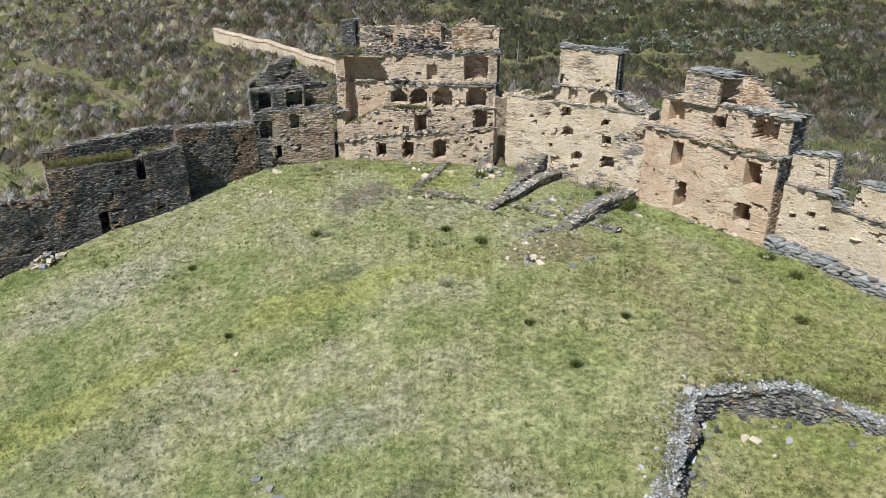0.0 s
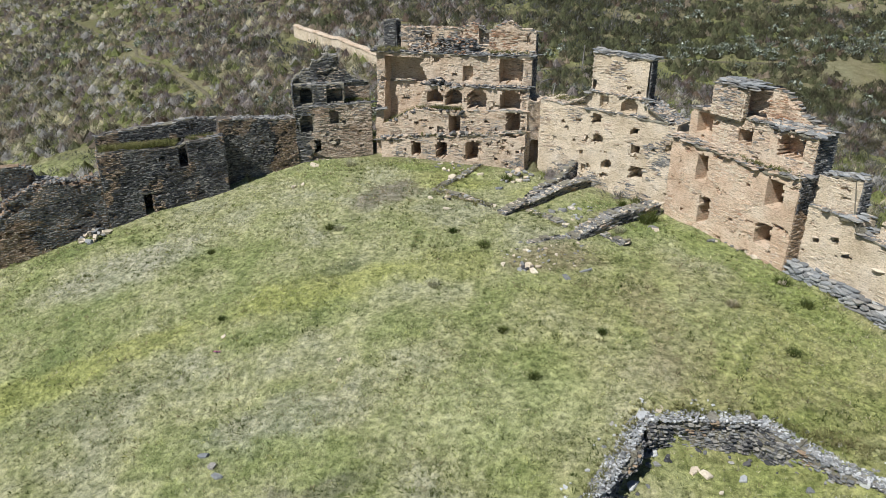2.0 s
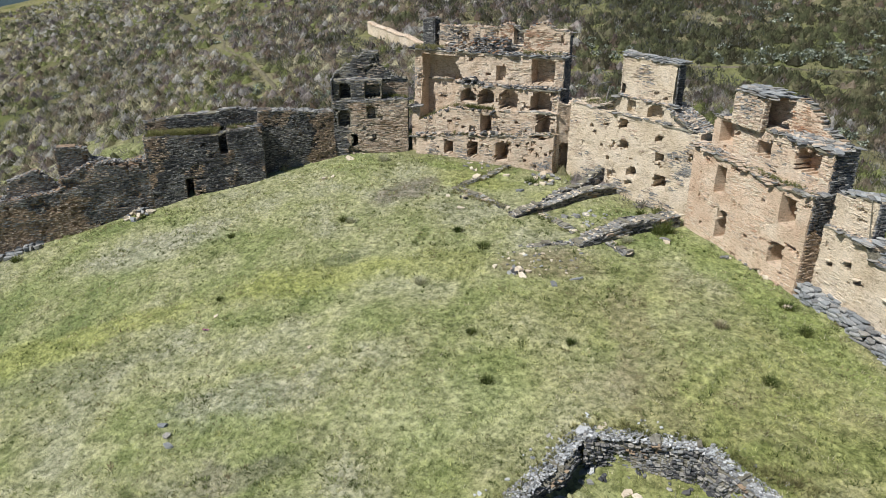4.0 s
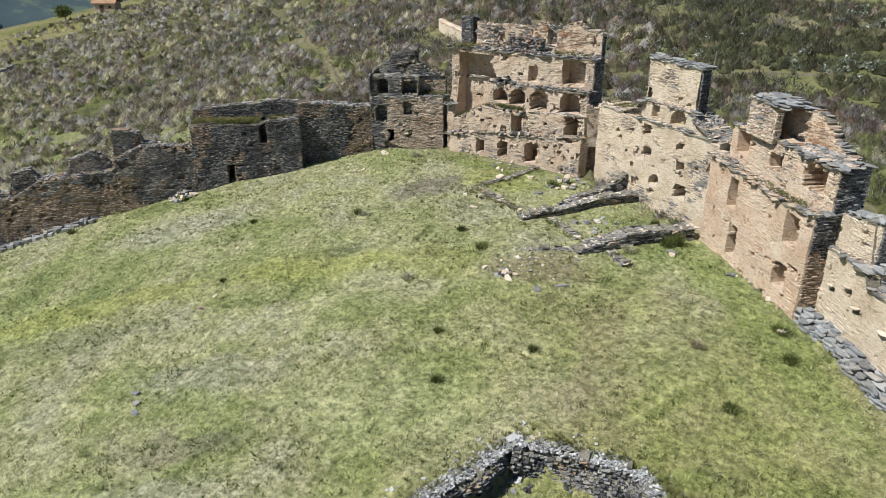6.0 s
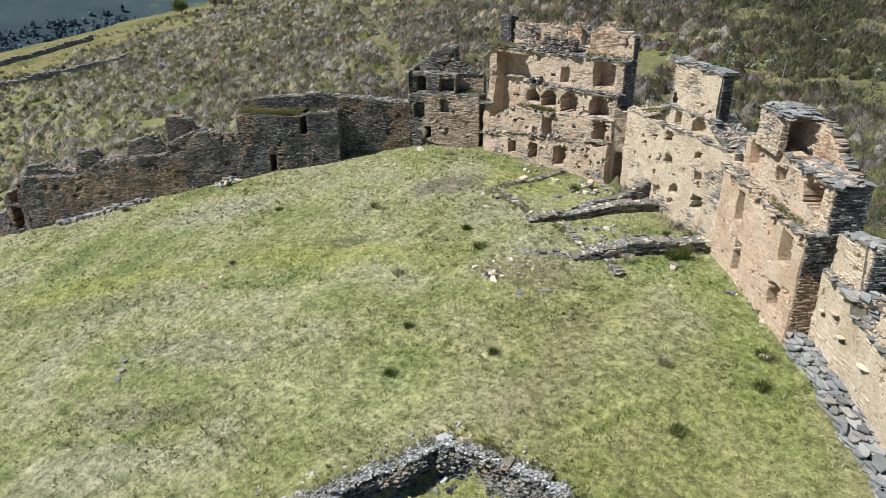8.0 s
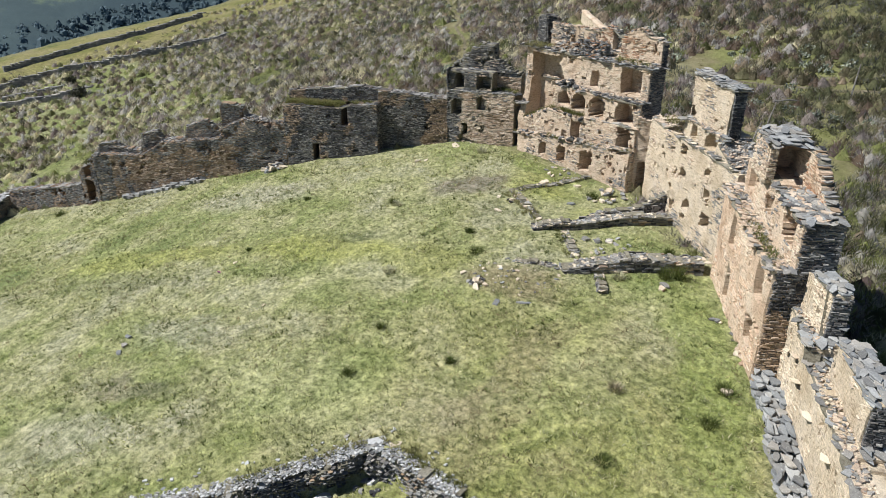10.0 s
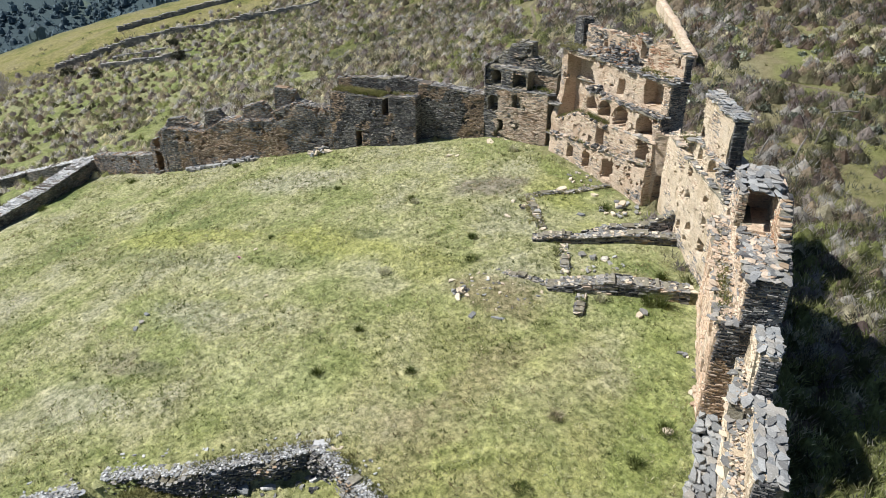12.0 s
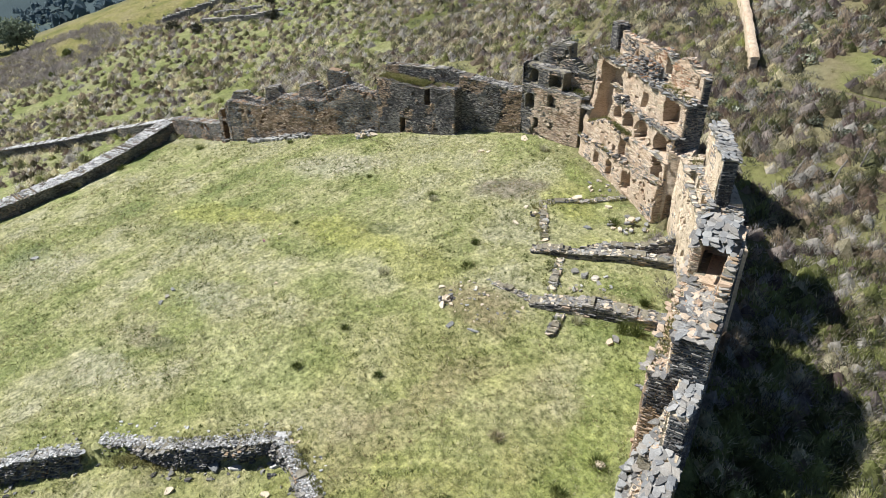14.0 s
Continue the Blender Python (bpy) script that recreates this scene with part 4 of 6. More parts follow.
def chimney_block():
    fr = Frame((4.1, 46.15), (12.0, 40.7))
    th = thing("stone_house_ruin", base_of(fr), "pale stone house ruin with a slab-capped upper block", "ruin")
    top = profile([(0, 6.55), (1.8, 6.4), (3.3, 6.95), (3.55, 7.4), (3.58, 9.65), (7.22, 9.65), (7.25, 7.3), (9.13, 6.4)])
    face = lambda u, z: 0.0 if z < 6.42 else (0.3 if z < 7.4 else 0.5)
    front = openings(weathered(face, 12.4, 0.07, 0.62), [(4.0, 4.7, 5.6, 6.25, 0.8, 1), (4.14, 4.92, 4.4, 5.05, 0.8, 1), (4.95, 5.57, 2.95, 3.5, 0.9, 1), (6.69, 7.25, 5.38, 5.75, 1.0, 0), (6.81, 7.48, 4.22, 4.78, 1.0, 0),
                            (6.9, 7.75, 2.7, 3.5, 1.1, 0), (4.32, 4.95, 6.6, 7.35, 0.4, 1), (5.75, 6.85, 6.5, 7.38, 0.5, 1), (2.1, 2.4, 4.85, 5.1, 0.3, 0), (1.75, 2.1, 5.25, 5.5, 0.3, 0), (2.9, 3.2, 5.5, 5.75, 0.3, 0), (2.75, 3.0, 4.2, 4.4, 0.3, 0), (3.3, 3.6, 3.5, 3.75, 0.35, 0), (8.2, 8.45, 4.6, 4.8, 0.3, 0)])
    light, grey = chooser((PALES, 5), (TANS, 2.5), (GREYS, 0.8)), chooser((GREYS, 4), (TANS, 1.5), (PALES, 1))
    kinds = lambda u, z: grey(u, z) if u > 7.6 + 0.3 * math.sin(2 * z) or z < 2.6 else light(u, z)
    build_wall(th, fr, 0.1, fr.len, feet(fr), top, front, lambda u, z: 1.12 if z > 7.4 else 1.8, kinds, CLAY_PALE, cover=0.85, plaster=0.62, grain=(0.12, 0.10), thick=(0.03, 0.065), proud=(-0.015, 0.04))
    # slanting wall with a tall arched doorway in the corner beside the tower
    corner = Frame((3.36, 45.98), (4.45, 46.62))
    build_wall(th, corner, 0, corner.len, feet(corner), lambda u: 6.3, openings(lambda u, z: 0.04 * noise.noise((u * 2, z * 2, 6.0)), [(0.26, 1.06, 1.0, 3.7, 0.75, 1)]), lambda u, z: 1.0, chooser((TANS, 4), (PALES, 2), (GREYS, 1)), CLAY_TAN, name="door_wall", plaster=0.5, grain=(0.09, 0.09))
    # right end and back, turned from the sun, get their shade as dark stone
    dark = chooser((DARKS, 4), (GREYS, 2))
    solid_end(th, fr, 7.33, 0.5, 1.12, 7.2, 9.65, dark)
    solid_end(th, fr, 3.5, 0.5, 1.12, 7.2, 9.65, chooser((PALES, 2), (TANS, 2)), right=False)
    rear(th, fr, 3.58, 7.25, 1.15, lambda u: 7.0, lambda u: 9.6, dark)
    fill(th, fr, 0.1, 3.4, 0.0, 1.75, lambda u: top(u) - 0.02, 60, (0.06, 0.3), ((TANS, 4), (PALES, 2), (GREYS, 2)))
    fill(th, fr, 7.3, 9.5, 0.0, 1.75, lambda u: top(u) + 0.02, 160, (0.05, 0.26))
    fill(th, fr, 3.5, 7.4, 0.1, 0.5, lambda u: 7.45, 50, (0.06, 0.25), ((TANS, 3), (GREYS, 2)))
    ledge(fr, th, 3.4, 7.4, lambda u: 9.65, 0.5, 0.2, 0.75, SLATES, alt=GREYS, layers=4, size=(0.2, 0.55))
    ledge(fr, th, 3.4, 7.6, lambda u: 7.4, 0.3, 0.2, 0.4, GREYS, alt=SLATES)
    ledge(fr, th, 3.3, 9.1, lambda u: 6.42, 0.0, 0.2, 0.6, GREYS, alt=PALES)
    ledge(fr, th, 0.2, 3.4, top, 0.0, 0.12, 0.4, TANS, alt=GREYS, layers=1)
    ledge(fr, th, 7.5, 9.1, top, 0.0, 0.05, 0.4, GREYS, alt=TANS, layers=1)


def right_house():
    fr = Frame((11.75, 40.2), (16.7, 33.8))
    th = thing("stone_house_ruin", base_of(fr), "pinkish tan stone house ruin with windows and a stepped gable", "ruin")
    l1 = profile([(-0.5, 5.95), (3.2, 5.8), (6.2, 5.6), (8.1, 5.85)])
    l2 = profile([(0.5, 7.55), (2.5, 7.8), (6.1, 7.65), (8.1, 7.65)])
    top = profile([(0, 5.95), (0.5, 6.0), (0.55, 7.6), (2.05, 7.8), (2.1, 9.05), (4.0, 9.1), (4.3, 9.2), (4.7, 9.2), (5.4, 9.0), (5.6, 8.75), (6.1, 8.6), (6.3, 8.2), (6.9, 8.05), (7.4, 7.8), (8.1, 7.7)])
    face = lambda u, z: 0.0 if z < l1(u) else (0.62 if z < l2(u) or z < 7.7 else (1.62 if u > 2.4 else 0.3))
    front = openings(weathered(face, 17.3, 0.06, 0.5), [(1.9, 2.68, 3.95, 5.5, 1.0, 0), (2.4, 3.2, 1.7, 3.22, 1.6, 0), (6.4, 7.3, 3.95, 5.4, 1.5, 0), (6.2, 7.1, 1.9, 3.05, 1.6, 0),
                            (0.95, 2.05, 6.4, 7.45, 0.7, 0), (3.76, 4.6, 6.42, 7.15, 1.1, 0), (6.1, 7.5, 6.4, 7.42, 0.9, 0), (0.8, 1.0, 3.4, 3.6, 0.25, 0), (4.5, 4.7, 2.5, 2.7, 0.25, 0), (5.2, 5.4, 4.6, 4.8, 0.25, 0), (1.2, 1.4, 2.0, 2.2, 0.25, 0)])
    pk, up = chooser((PINKS, 4), (TANS, 2.0), (PALES, 2.5)), chooser((GREYS, 0.8), (TANS, 3), (PALES, 3))
    red = chooser((TANS, 1.5), (RUSTS, 2), (OCHRES, 1))
    kinds = lambda u, z: pk(u, z) if z < l1(u) else (red(u, z) if u > 4.4 and z > l2(u) else up(u, z))
    build_wall(th, fr, 0, fr.len, feet(fr), top, front, lambda u, z: 2.0, kinds, CLAY_PINK, cover=0.86, plaster=0.45, grain=(0.12, 0.10), thick=(0.03, 0.065), proud=(-0.015, 0.04))
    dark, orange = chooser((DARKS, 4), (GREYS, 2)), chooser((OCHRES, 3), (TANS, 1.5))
    # hollow upper room: front wall, inner faces and flat roof
    build_wall(th, fr, 2.05, 3.95, lambda u: 7.6, lambda u: 9.2, lambda u, z: 0.3, lambda u, z: 0.65, up, CLAY_PALE, name="room_front")
    build_wall(th, fr, 2.05, 4.0, lambda u: 9.02, lambda u: 9.2, lambda u, z: 0.6, lambda u, z: 1.7, dark, CLAY_BROWN, name="roof_bed", core=True)
    solid_end(th, fr, 3.99, 0.3, 0.65, 7.7, 9.15, chooser((PALES, 2), (TANS, 3)))
    for _ in range(110):
        u, d, sz = rng.uniform(5.2, 8.0), rng.uniform(0.75, 1.65), rng.uniform(0.12, 0.5)
        piece("rubble", th, fr.at(u, d, 7.74 + 0.3 * max(0, d - 1.2)), (sz, sz * 0.75, sz * rng.uniform(0.12, 0.3)), rng.uniform(0, 6), (GREYS, GREYS, SLATES, TANS)[int(rng.integers(4))], (rng.normal(0, 0.15), rng.normal(0, 0.15)))
    # above the orange foot, dark stone carries the shade of this end
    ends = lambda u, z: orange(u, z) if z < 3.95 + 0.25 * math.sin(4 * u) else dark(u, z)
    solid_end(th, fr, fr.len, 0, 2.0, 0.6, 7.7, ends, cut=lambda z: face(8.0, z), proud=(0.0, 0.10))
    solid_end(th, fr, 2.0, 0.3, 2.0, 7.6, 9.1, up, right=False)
    # the back too is darkened in its stone, for the shade on it
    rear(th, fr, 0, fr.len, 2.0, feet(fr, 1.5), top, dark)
    ledge(fr, th, -0.3, fr.len, l1, 0.0, 0.36, 0.75, GREYS, alt=TANS)
    ledge(fr, th, 0.5, fr.len, l2, 0.62, 0.32, 0.35, GREYS, alt=DARKS)
    ledge(fr, th, 1.95, 4.05, lambda u: 9.22, 0.3, 0.18, 1.4, SLATES, alt=GREYS, layers=4, size=(0.3, 0.8))
    ledge(fr, th, 4.5, 8.1, top, 1.62, 0.06, 0.4, GREYS, alt=OCHRES, layers=2)
    ledge(fr, th, 6.9, 8.1, lambda u: 7.7, 0.72, 0.1, 1.2, SLATES, alt=GREYS, layers=1)
    fill(th, fr, 4.5, 8.1, 0.75, 1.65, lambda u: 7.72, 60, (0.05, 0.16), ((TANS, 2), (GREYS, 4)))
    fill(th, fr, 0.6, 2.0, 0.7, 1.9, l2, 60)
    fill(th, fr, 0.0, 8.0, 0.05, 0.6, lambda u: l1(u) + 0.1, 50, (0.05, 0.16), ((TANS, 3), (GREYS, 1)))


def right_walls():
    fr = Frame((17.4, 34.3), (22.6, 26.6))
    th = thing("stone_wall_ruin", base_of(fr), "pale clay-rendered stone wall with slate-capped upper blocks", "ruin")
    led = profile([(-0.5, 4.4), (2.6, 4.5), (2.75, 3.95), (9.3, 3.6)])
    top = profile([(-0.5, 5.7), (0.3, 5.9), (1.5, 6.1), (2.05, 6.1), (2.1, 4.5), (2.7, 4.45), (2.75, 3.95), (3.4, 3.95), (3.45, 5.1), (6.6, 5.2), (6.65, 3.75), (9.3, 3.6)])
    face = lambda u, z: 0.05 if z < led(u) else (0.28 + 0.1 * u if u < 2.7 else 0.52)
    front = openings(weathered(face, 21.9, 0.05, 0.55), [(0.55, 0.9, 2.75, 3.0, 0.3, 0), (1.5, 1.9, 3.1, 3.4, 0.3, 0), (2.2, 2.6, 2.6, 2.85, 0.3, 0)])
    kinds = chooser((PALES, 6), (TANS, 1.2))
    build_wall(th, fr, -0.5, fr.len, feet(fr), top, front, lambda u, z: 1.1, kinds, CLAY_PALE, cover=0.75, proud=(-0.015, 0.03), plaster=0.7, thick=(0.03, 0.065))
    for u, z, l in ((0.72, 3.05, 0.45), (1.7, 3.45, 0.55), (2.4, 2.9, 0.4), (4.1, 2.75, 0.8), (6.2, 2.9, 0.7)):
        piece("jutting_stone", th, fr.at(u, -0.06, z), (0.75 * l, 0.3, 0.055), math.atan2(fr.w[1], fr.w[0]) + rng.normal(0, 0.08), PALES, (rng.normal(0, 0.05), rng.normal(0, 0.05)))
    # block ends and back: shade put in by choosing dark stone
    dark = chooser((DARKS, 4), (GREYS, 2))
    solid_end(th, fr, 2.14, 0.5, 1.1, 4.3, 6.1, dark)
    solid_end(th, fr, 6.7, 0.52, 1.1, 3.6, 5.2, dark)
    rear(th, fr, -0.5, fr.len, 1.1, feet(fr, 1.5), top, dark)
    ledge(fr, th, -0.4, 2.1, top, 0.4, 0.06, 0.75, SLATES, alt=GREYS, layers=3, size=(0.25, 0.6))
    ledge(fr, th, 3.4, 6.7, top, 0.55, 0.12, 0.8, SLATES, alt=GREYS, layers=4, size=(0.3, 0.75))
    ledge(fr, th, -0.1, 9.3, led, 0.05, 0.3, 0.3, SLATES, alt=GREYS, layers=1, size=(0.2, 0.6))
    ledge(fr, th, 1.9, 2.8, led, -0.1, 0.2, 1.2, SLATES, alt=GREYS, layers=2, size=(0.4, 0.9))
    fill(th, fr, -0.4, 9.2, 0.05, 0.5, lambda u: led(u) + 0.03, 90, (0.05, 0.2), ((TANS, 3), (GREYS, 2), (PALES, 1)))


def low_wall(a, b, h, thick, label, mat=GREYS, name="low_wall", sink=0.3, cap=True, long=(0.18, 0.5), stones=(0.05, 0.13), proud=(0.0, 0.10), ragged=0.08, rise=0.0, bow=0.0):
    """A low ruined wall: rise lifts its far end, bow bends it sideways."""
    fr = Frame(a, b)
    th = thing(name, base_of(fr), label, "wall", "low walls in the court")
    ang = math.atan2(fr.w[1], fr.w[0])
    top = lambda u: fr.ground(u, thick) + h * (0.85 + 0.3 * noise.noise((u * 0.6, a[0], 0))) * min(1.0, 0.2 + u / 2.0) + rise * max(0.0, u / fr.len - 0.55) ** 1.5 * 3.3 + ragged * noise.noise((u * 1.9, a[1], 4.0))
    k = chooser((DARKS, 2), (GREYS, 2.5), (TANS, 1), (OCHRES, 0.8))
    rugged = lambda u, z: 0.09 * noise.noise((u * 1.5 + a[0], z * 2.2, a[1])) + bow * math.sin(math.pi * u / fr.len)
    build_wall(th, fr, 0, fr.len, lambda u: fr.ground(u, thick / 2) - sink, top, rugged, lambda u, z: thick, k, EARTH, long=long, thick=stones, proud=proud)
    rear(th, fr, 0, fr.len, thick, lambda u: fr.ground(u, thick) - 0.3, top, k, long=long, thick=stones)
    fill(th, fr, 0, fr.len, -0.02, thick, lambda u: top(u) - 0.03, 110 if not cap else 70, (0.05, 0.26), ((GREYS, 4), (SLATES, 2), (PALES, 1), (DARKS, 1)))
    if not cap:
        return
    ledge(fr, th, 0, fr.len, lambda u: top(u) - 0.04, 0.0, 0.06, thick, mat, (0.14, 0.4), layers=1, name="stone", alt=PALES)


def court_walls():
    low_wall((2.8, 37.6), (7.8, 43.8), 0.52, 0.6, "low broken grey stone wall in the grass", bow=0.12)
    low_wall((4.0, 40.4), (6.9, 44.6), 0.5, 0.45, "broken grey stone wall that rises towards the house", rise=1.1)
    low_wall((6.8, 35.1), (11.5, 39.9), 0.7, 0.75, "low stone wall with flat grey capstones")
    low_wall((8.0, 36.0), (9.2, 34.6), 0.18, 0.4, "short stub of a low stone wall")
    low_wall((3.8, 38.7), (6.2, 36.6), 0.1, 0.4, "foundation of a stone wall in the grass")
    low_wall((3.9, 34.2), (6.6, 35.3), 0.04, 0.35, "row of flat grey stones in the turf")
    low_wall((-1.7, 41.0), (0.4, 46.0), 0.1, 0.4, "overgrown foundation of a stone wall")
    low_wall((-1.7, 41.0), (1.9, 38.9), 0.06, 0.4, "overgrown foundation of a stone wall")
    # sunken room in the foreground: crumbling faces that hold back the turf
    rim((9.2, 21.4), (13.0, 21.9), "crumbling dark stone face of a sunken room")
    rim((7.5, 17.6), (9.2, 21.4), "crumbling dark stone face of a sunken room")
    rim((4.8, 14.4), (7.5, 17.6), "collapsed stone face half buried in turf", 0.22)
    rim((3.5, 9.6), (5.0, 13.5), "dark stone face topped with pale slabs", 0.1, True)
    rim((13.0, 21.9), (15.6, 19.85), "low broken stone edge in the turf", 0.2)
    rim((15.6, 19.85), (18.2, 18.4), "low broken stone edge in the turf", 0.2)


def rim(a, b, label, ragged=0.16, slabs=False):
    fr = Frame(a, b)
    th = thing("sunken_wall", base_of(fr), label, "wall", "walls of the sunken room")
    top = lambda u: fr.ground(u, 0.75) - 0.1 + 0.7 * ragged * noise.noise((u * 0.9, a[0], 1.0)) + 0.06 * noise.noise((u * 3.1, a[1], 4.0))
    front = lambda u, z: -0.12 + 0.3 * noise.noise((u * 0.8 + a[0], z * 1.1, a[1])) + 0.12 * noise.noise((u * 2.7, z * 3.0, a[1])) + 0.12 * max(0, z - top(u) + 0.5)
    k = chooser((DARKS, 4), (GREYS, 4.5), (SLATES, 1), (OCHRES, 0.2))
    build_wall(th, fr, 0, fr.len, lambda u: fr.ground(u, -0.4) - 0.35, top, front, lambda u, z: 0.42, k, EARTH, grain=(0.08, 0.07), long=(0.05, 0.22), thick=(0.02, 0.055), proud=(-0.04, 0.15), cover=0.66)
    fill(th, fr, 0, fr.len, -0.1, 0.55, lambda u: max(top(u), fr.ground(u, 0.5)) - 0.01, 300, (0.03, 0.16), ((GREYS, 3), (SLATES, 4), (GLINTS, 3)))
    for _ in range(int(fr.len * 9)):
        u, d, sz = rng.uniform(0, fr.len), rng.uniform(0.0, 1.2) ** 1.3, rng.uniform(0.05, 0.2)
        piece("rubble", th, fr.at(u, d, max(fr.ground(u, d), top(u) if d < 0.6 else -99) + 0.02), (sz, sz * 0.75, sz * 0.35), rng.uniform(0, 6), (GREYS, SLATES, GLINTS, GLINTS)[int(rng.integers(4))], (rng.normal(0, 0.2), rng.normal(0, 0.2)))
    for _ in range(int(fr.len * 3)):
        u, d, sz = rng.uniform(0, fr.len), rng.uniform(-0.9, -0.25), rng.uniform(0.1, 0.35)
        piece("rubble", th, fr.at(u, d, fr.ground(u, d) + 0.03), (sz, sz * 0.75, sz * 0.4), rng.uniform(0, 6), (GREYS, DARKS)[int(rng.integers(2))], (rng.normal(0, 0.2), rng.normal(0, 0.2)))
    if slabs:
        ledge(fr, th, 0, fr.len, top, 0.0, 0.08, 0.5, GLINTS, (0.2, 0.5), layers=2, alt=SLATES)


main_tower()
left_tower()
bulwark()
perimeter()
chimney_block()
right_house()
right_walls()
court_walls()


# ---------------------------------------------------------------- plants
COURT = [(-46, 23), (-37, 27), (-22.4, 38), (-16, 42.5), (-12.5, 45.9), (-7.4, 47.5), (3.7, 45.5), (11.5, 40.2), (17.4, 34.2), (22.5, 26.7), (24, 12), (10, 0), (-20, 0), (-33, 4), (-35.4, 13.5), (-40, 18.3)]
RUIN_STRIPS = [((-7.4, 47.5), (3.33, 45.575), 3.0), ((-12.5, 45.9), (-7.5, 47.7), 2.1), ((-22.35, 38), (-15.9, 42), 2.1), ((-16.5, 42.7), (-12.4, 45.9), 1.2), ((-46.2, 23), (-22.4, 38), 1.6),
               ((4.1, 46.15), (12.0, 40.7), 2.4), ((11.75, 40.2), (16.7, 33.8), 2.1), ((17.4, 34.3), (22.6, 26.6), 1.6), ((-33.3, 4), (-35.4, 13.5), 1.5), ((-35.4, 13.5), (-40.1, 18.3), 1.5), ((-40.1, 18.3), (-46.6, 23), 1.5), ((2.8, 37.6), (7.8, 43.8), 0.65), ((6.8, 35.1), (11.5, 39.9), 0.75)]


def inside(x, y, poly):
    r = np.zeros(x.shape, bool)
    j = len(poly) - 1
    for i in range(len(poly)):
        (xi, yi), (xj, yj) = poly[i], poly[j]
        c = ((yi > y) != (yj > y)) & (x < (xj - xi) * (y - yi) / (yj - yi + 1e-12) + xi)
        r ^= c
        j = i
    return r


def on_ruin(x, y):
    r = np.zeros(x.shape, bool)
    for a, b, t in RUIN_STRIPS:
        f = Frame(a, b)
        u = (x - f.a[0]) * f.w[0] + (y - f.a[1]) * f.w[1]
        d = (x - f.a[0]) * f.n[0] + (y - f.a[1]) * f.n[1]
        r |= (u > -0.2) & (u < f.len + 0.2) & (d > -0.12) & (d < t + 0.1)
    return r


def field_noise(x, y, s, seed):
    return np.array([noise.noise((p * s, q * s, seed)) for p, q in zip(x, y)])


def scatter(n, x0, x1, y0, y1):
    return rng.uniform(x0, x1, n), rng.uniform(y0, y1, n)


def blade_mesh(x, y, z, count, h, r, w, lean, bend=True):
    """Clumps of grass: count blades to a clump; h, r, w are arrays of height, radius and blade width."""
    n = len(x)
    a = rng.uniform(0, 2 * np.pi, (n, count))
    q = np.sqrt(rng.uniform(0, 1, (n, count)))
    bx = x[:, None] + np.cos(a) * q * r[:, None] * 0.45
    by = y[:, None] + np.sin(a) * q * r[:, None] * 0.45
    hh = h[:, None] * rng.uniform(0.6, 1.1, (n, count)) * (1 - 0.35 * q)
    out = r[:, None] * lean * (0.25 + q) * rng.uniform(0.7, 1.2, (n, count))
    aa = a + rng.normal(0, 0.5, (n, count))
    tx, ty = bx + np.cos(aa) * out, by + np.sin(aa) * out
    t = a + rng.uniform(-0.9, 0.9, (n, count)) + np.pi / 2
    wx, wy = np.cos(t) * w[:, None] / 2, np.sin(t) * w[:, None] / 2
    zz = np.repeat(z[:, None] - 0.03, count, 1)
    if bend:
        mx, my, mz = bx + 0.35 * (tx - bx), by + 0.35 * (ty - by), zz + 0.65 * hh
        v = np.stack([np.stack(p, -1) for p in ((bx - wx, by - wy, zz), (bx + wx, by + wy, zz), (mx + wx * 0.8, my + wy * 0.8, mz), (mx - wx * 0.8, my - wy * 0.8, mz), (tx, ty, zz + hh))], 2).reshape(-1, 3)
        k = np.arange(n * count)[:, None] * 5
        faces = [tuple(p) for p in (k + np.array([0, 1, 2, 3])).tolist()] + [tuple(p) for p in (k + np.array([3, 2, 4])).tolist()]
    else:
        v = np.stack([np.stack(p, -1) for p in ((bx - wx, by - wy, zz), (bx + wx, by + wy, zz), (tx, ty, zz + hh))], 2).reshape(-1, 3)
        faces = (np.arange(n * count)[:, None] * 3 + np.arange(3)).tolist()
    return v, faces


def mound_mesh(x, y, z, r, h, seg=7, rows=3):
    """Low rounded clumps with a rough, lopsided skin."""
    n = len(x)
    a = np.linspace(0, 2 * np.pi, seg, endpoint=False)[None, :] + rng.uniform(0, 6.28, (n, 1))
    ring = []
    lx, ly = rng.normal(0, 0.18, n) * r, rng.normal(0, 0.18, n) * r
    for k in range(rows):
        t = k / rows
        rad = r[:, None] * math.cos(t * 1.35) * rng.uniform(0.72, 1.25, (n, seg))
        hz = h[:, None] * math.sin(t * 1.45) * rng.uniform(0.8, 1.2, (n, seg)) - (0.08 if k == 0 else 0)
        ring.append(np.stack([x[:, None] + np.cos(a) * rad + lx[:, None] * t, y[:, None] + np.sin(a) * rad + ly[:, None] * t, z[:, None] + hz], -1))
    tip = np.stack([x + lx, y + ly, z + h * rng.uniform(0.9, 1.15, n)], -1)[:, None]
    v = np.concatenate(ring + [tip], 1)
    m = seg * rows + 1
    q = []
    for k in range(rows - 1):
        for i in range(seg):
            j = (i + 1) % seg
            q.append((k * seg + i, k * seg + j, (k + 1) * seg + j, (k + 1) * seg + i))
    q = q or [(0, 1, 1, 0)]
    tr = [((rows - 1) * seg + i, (rows - 1) * seg + (i + 1) % seg, m - 1) for i in range(seg)]
    off = np.arange(n)[:, None, None] * m
    return v.reshape(-1, 3), ((off + np.array(q)).reshape(-1, 4).tolist() if rows > 1 else []) + (off + np.array(tr)).reshape(-1, 3).tolist()


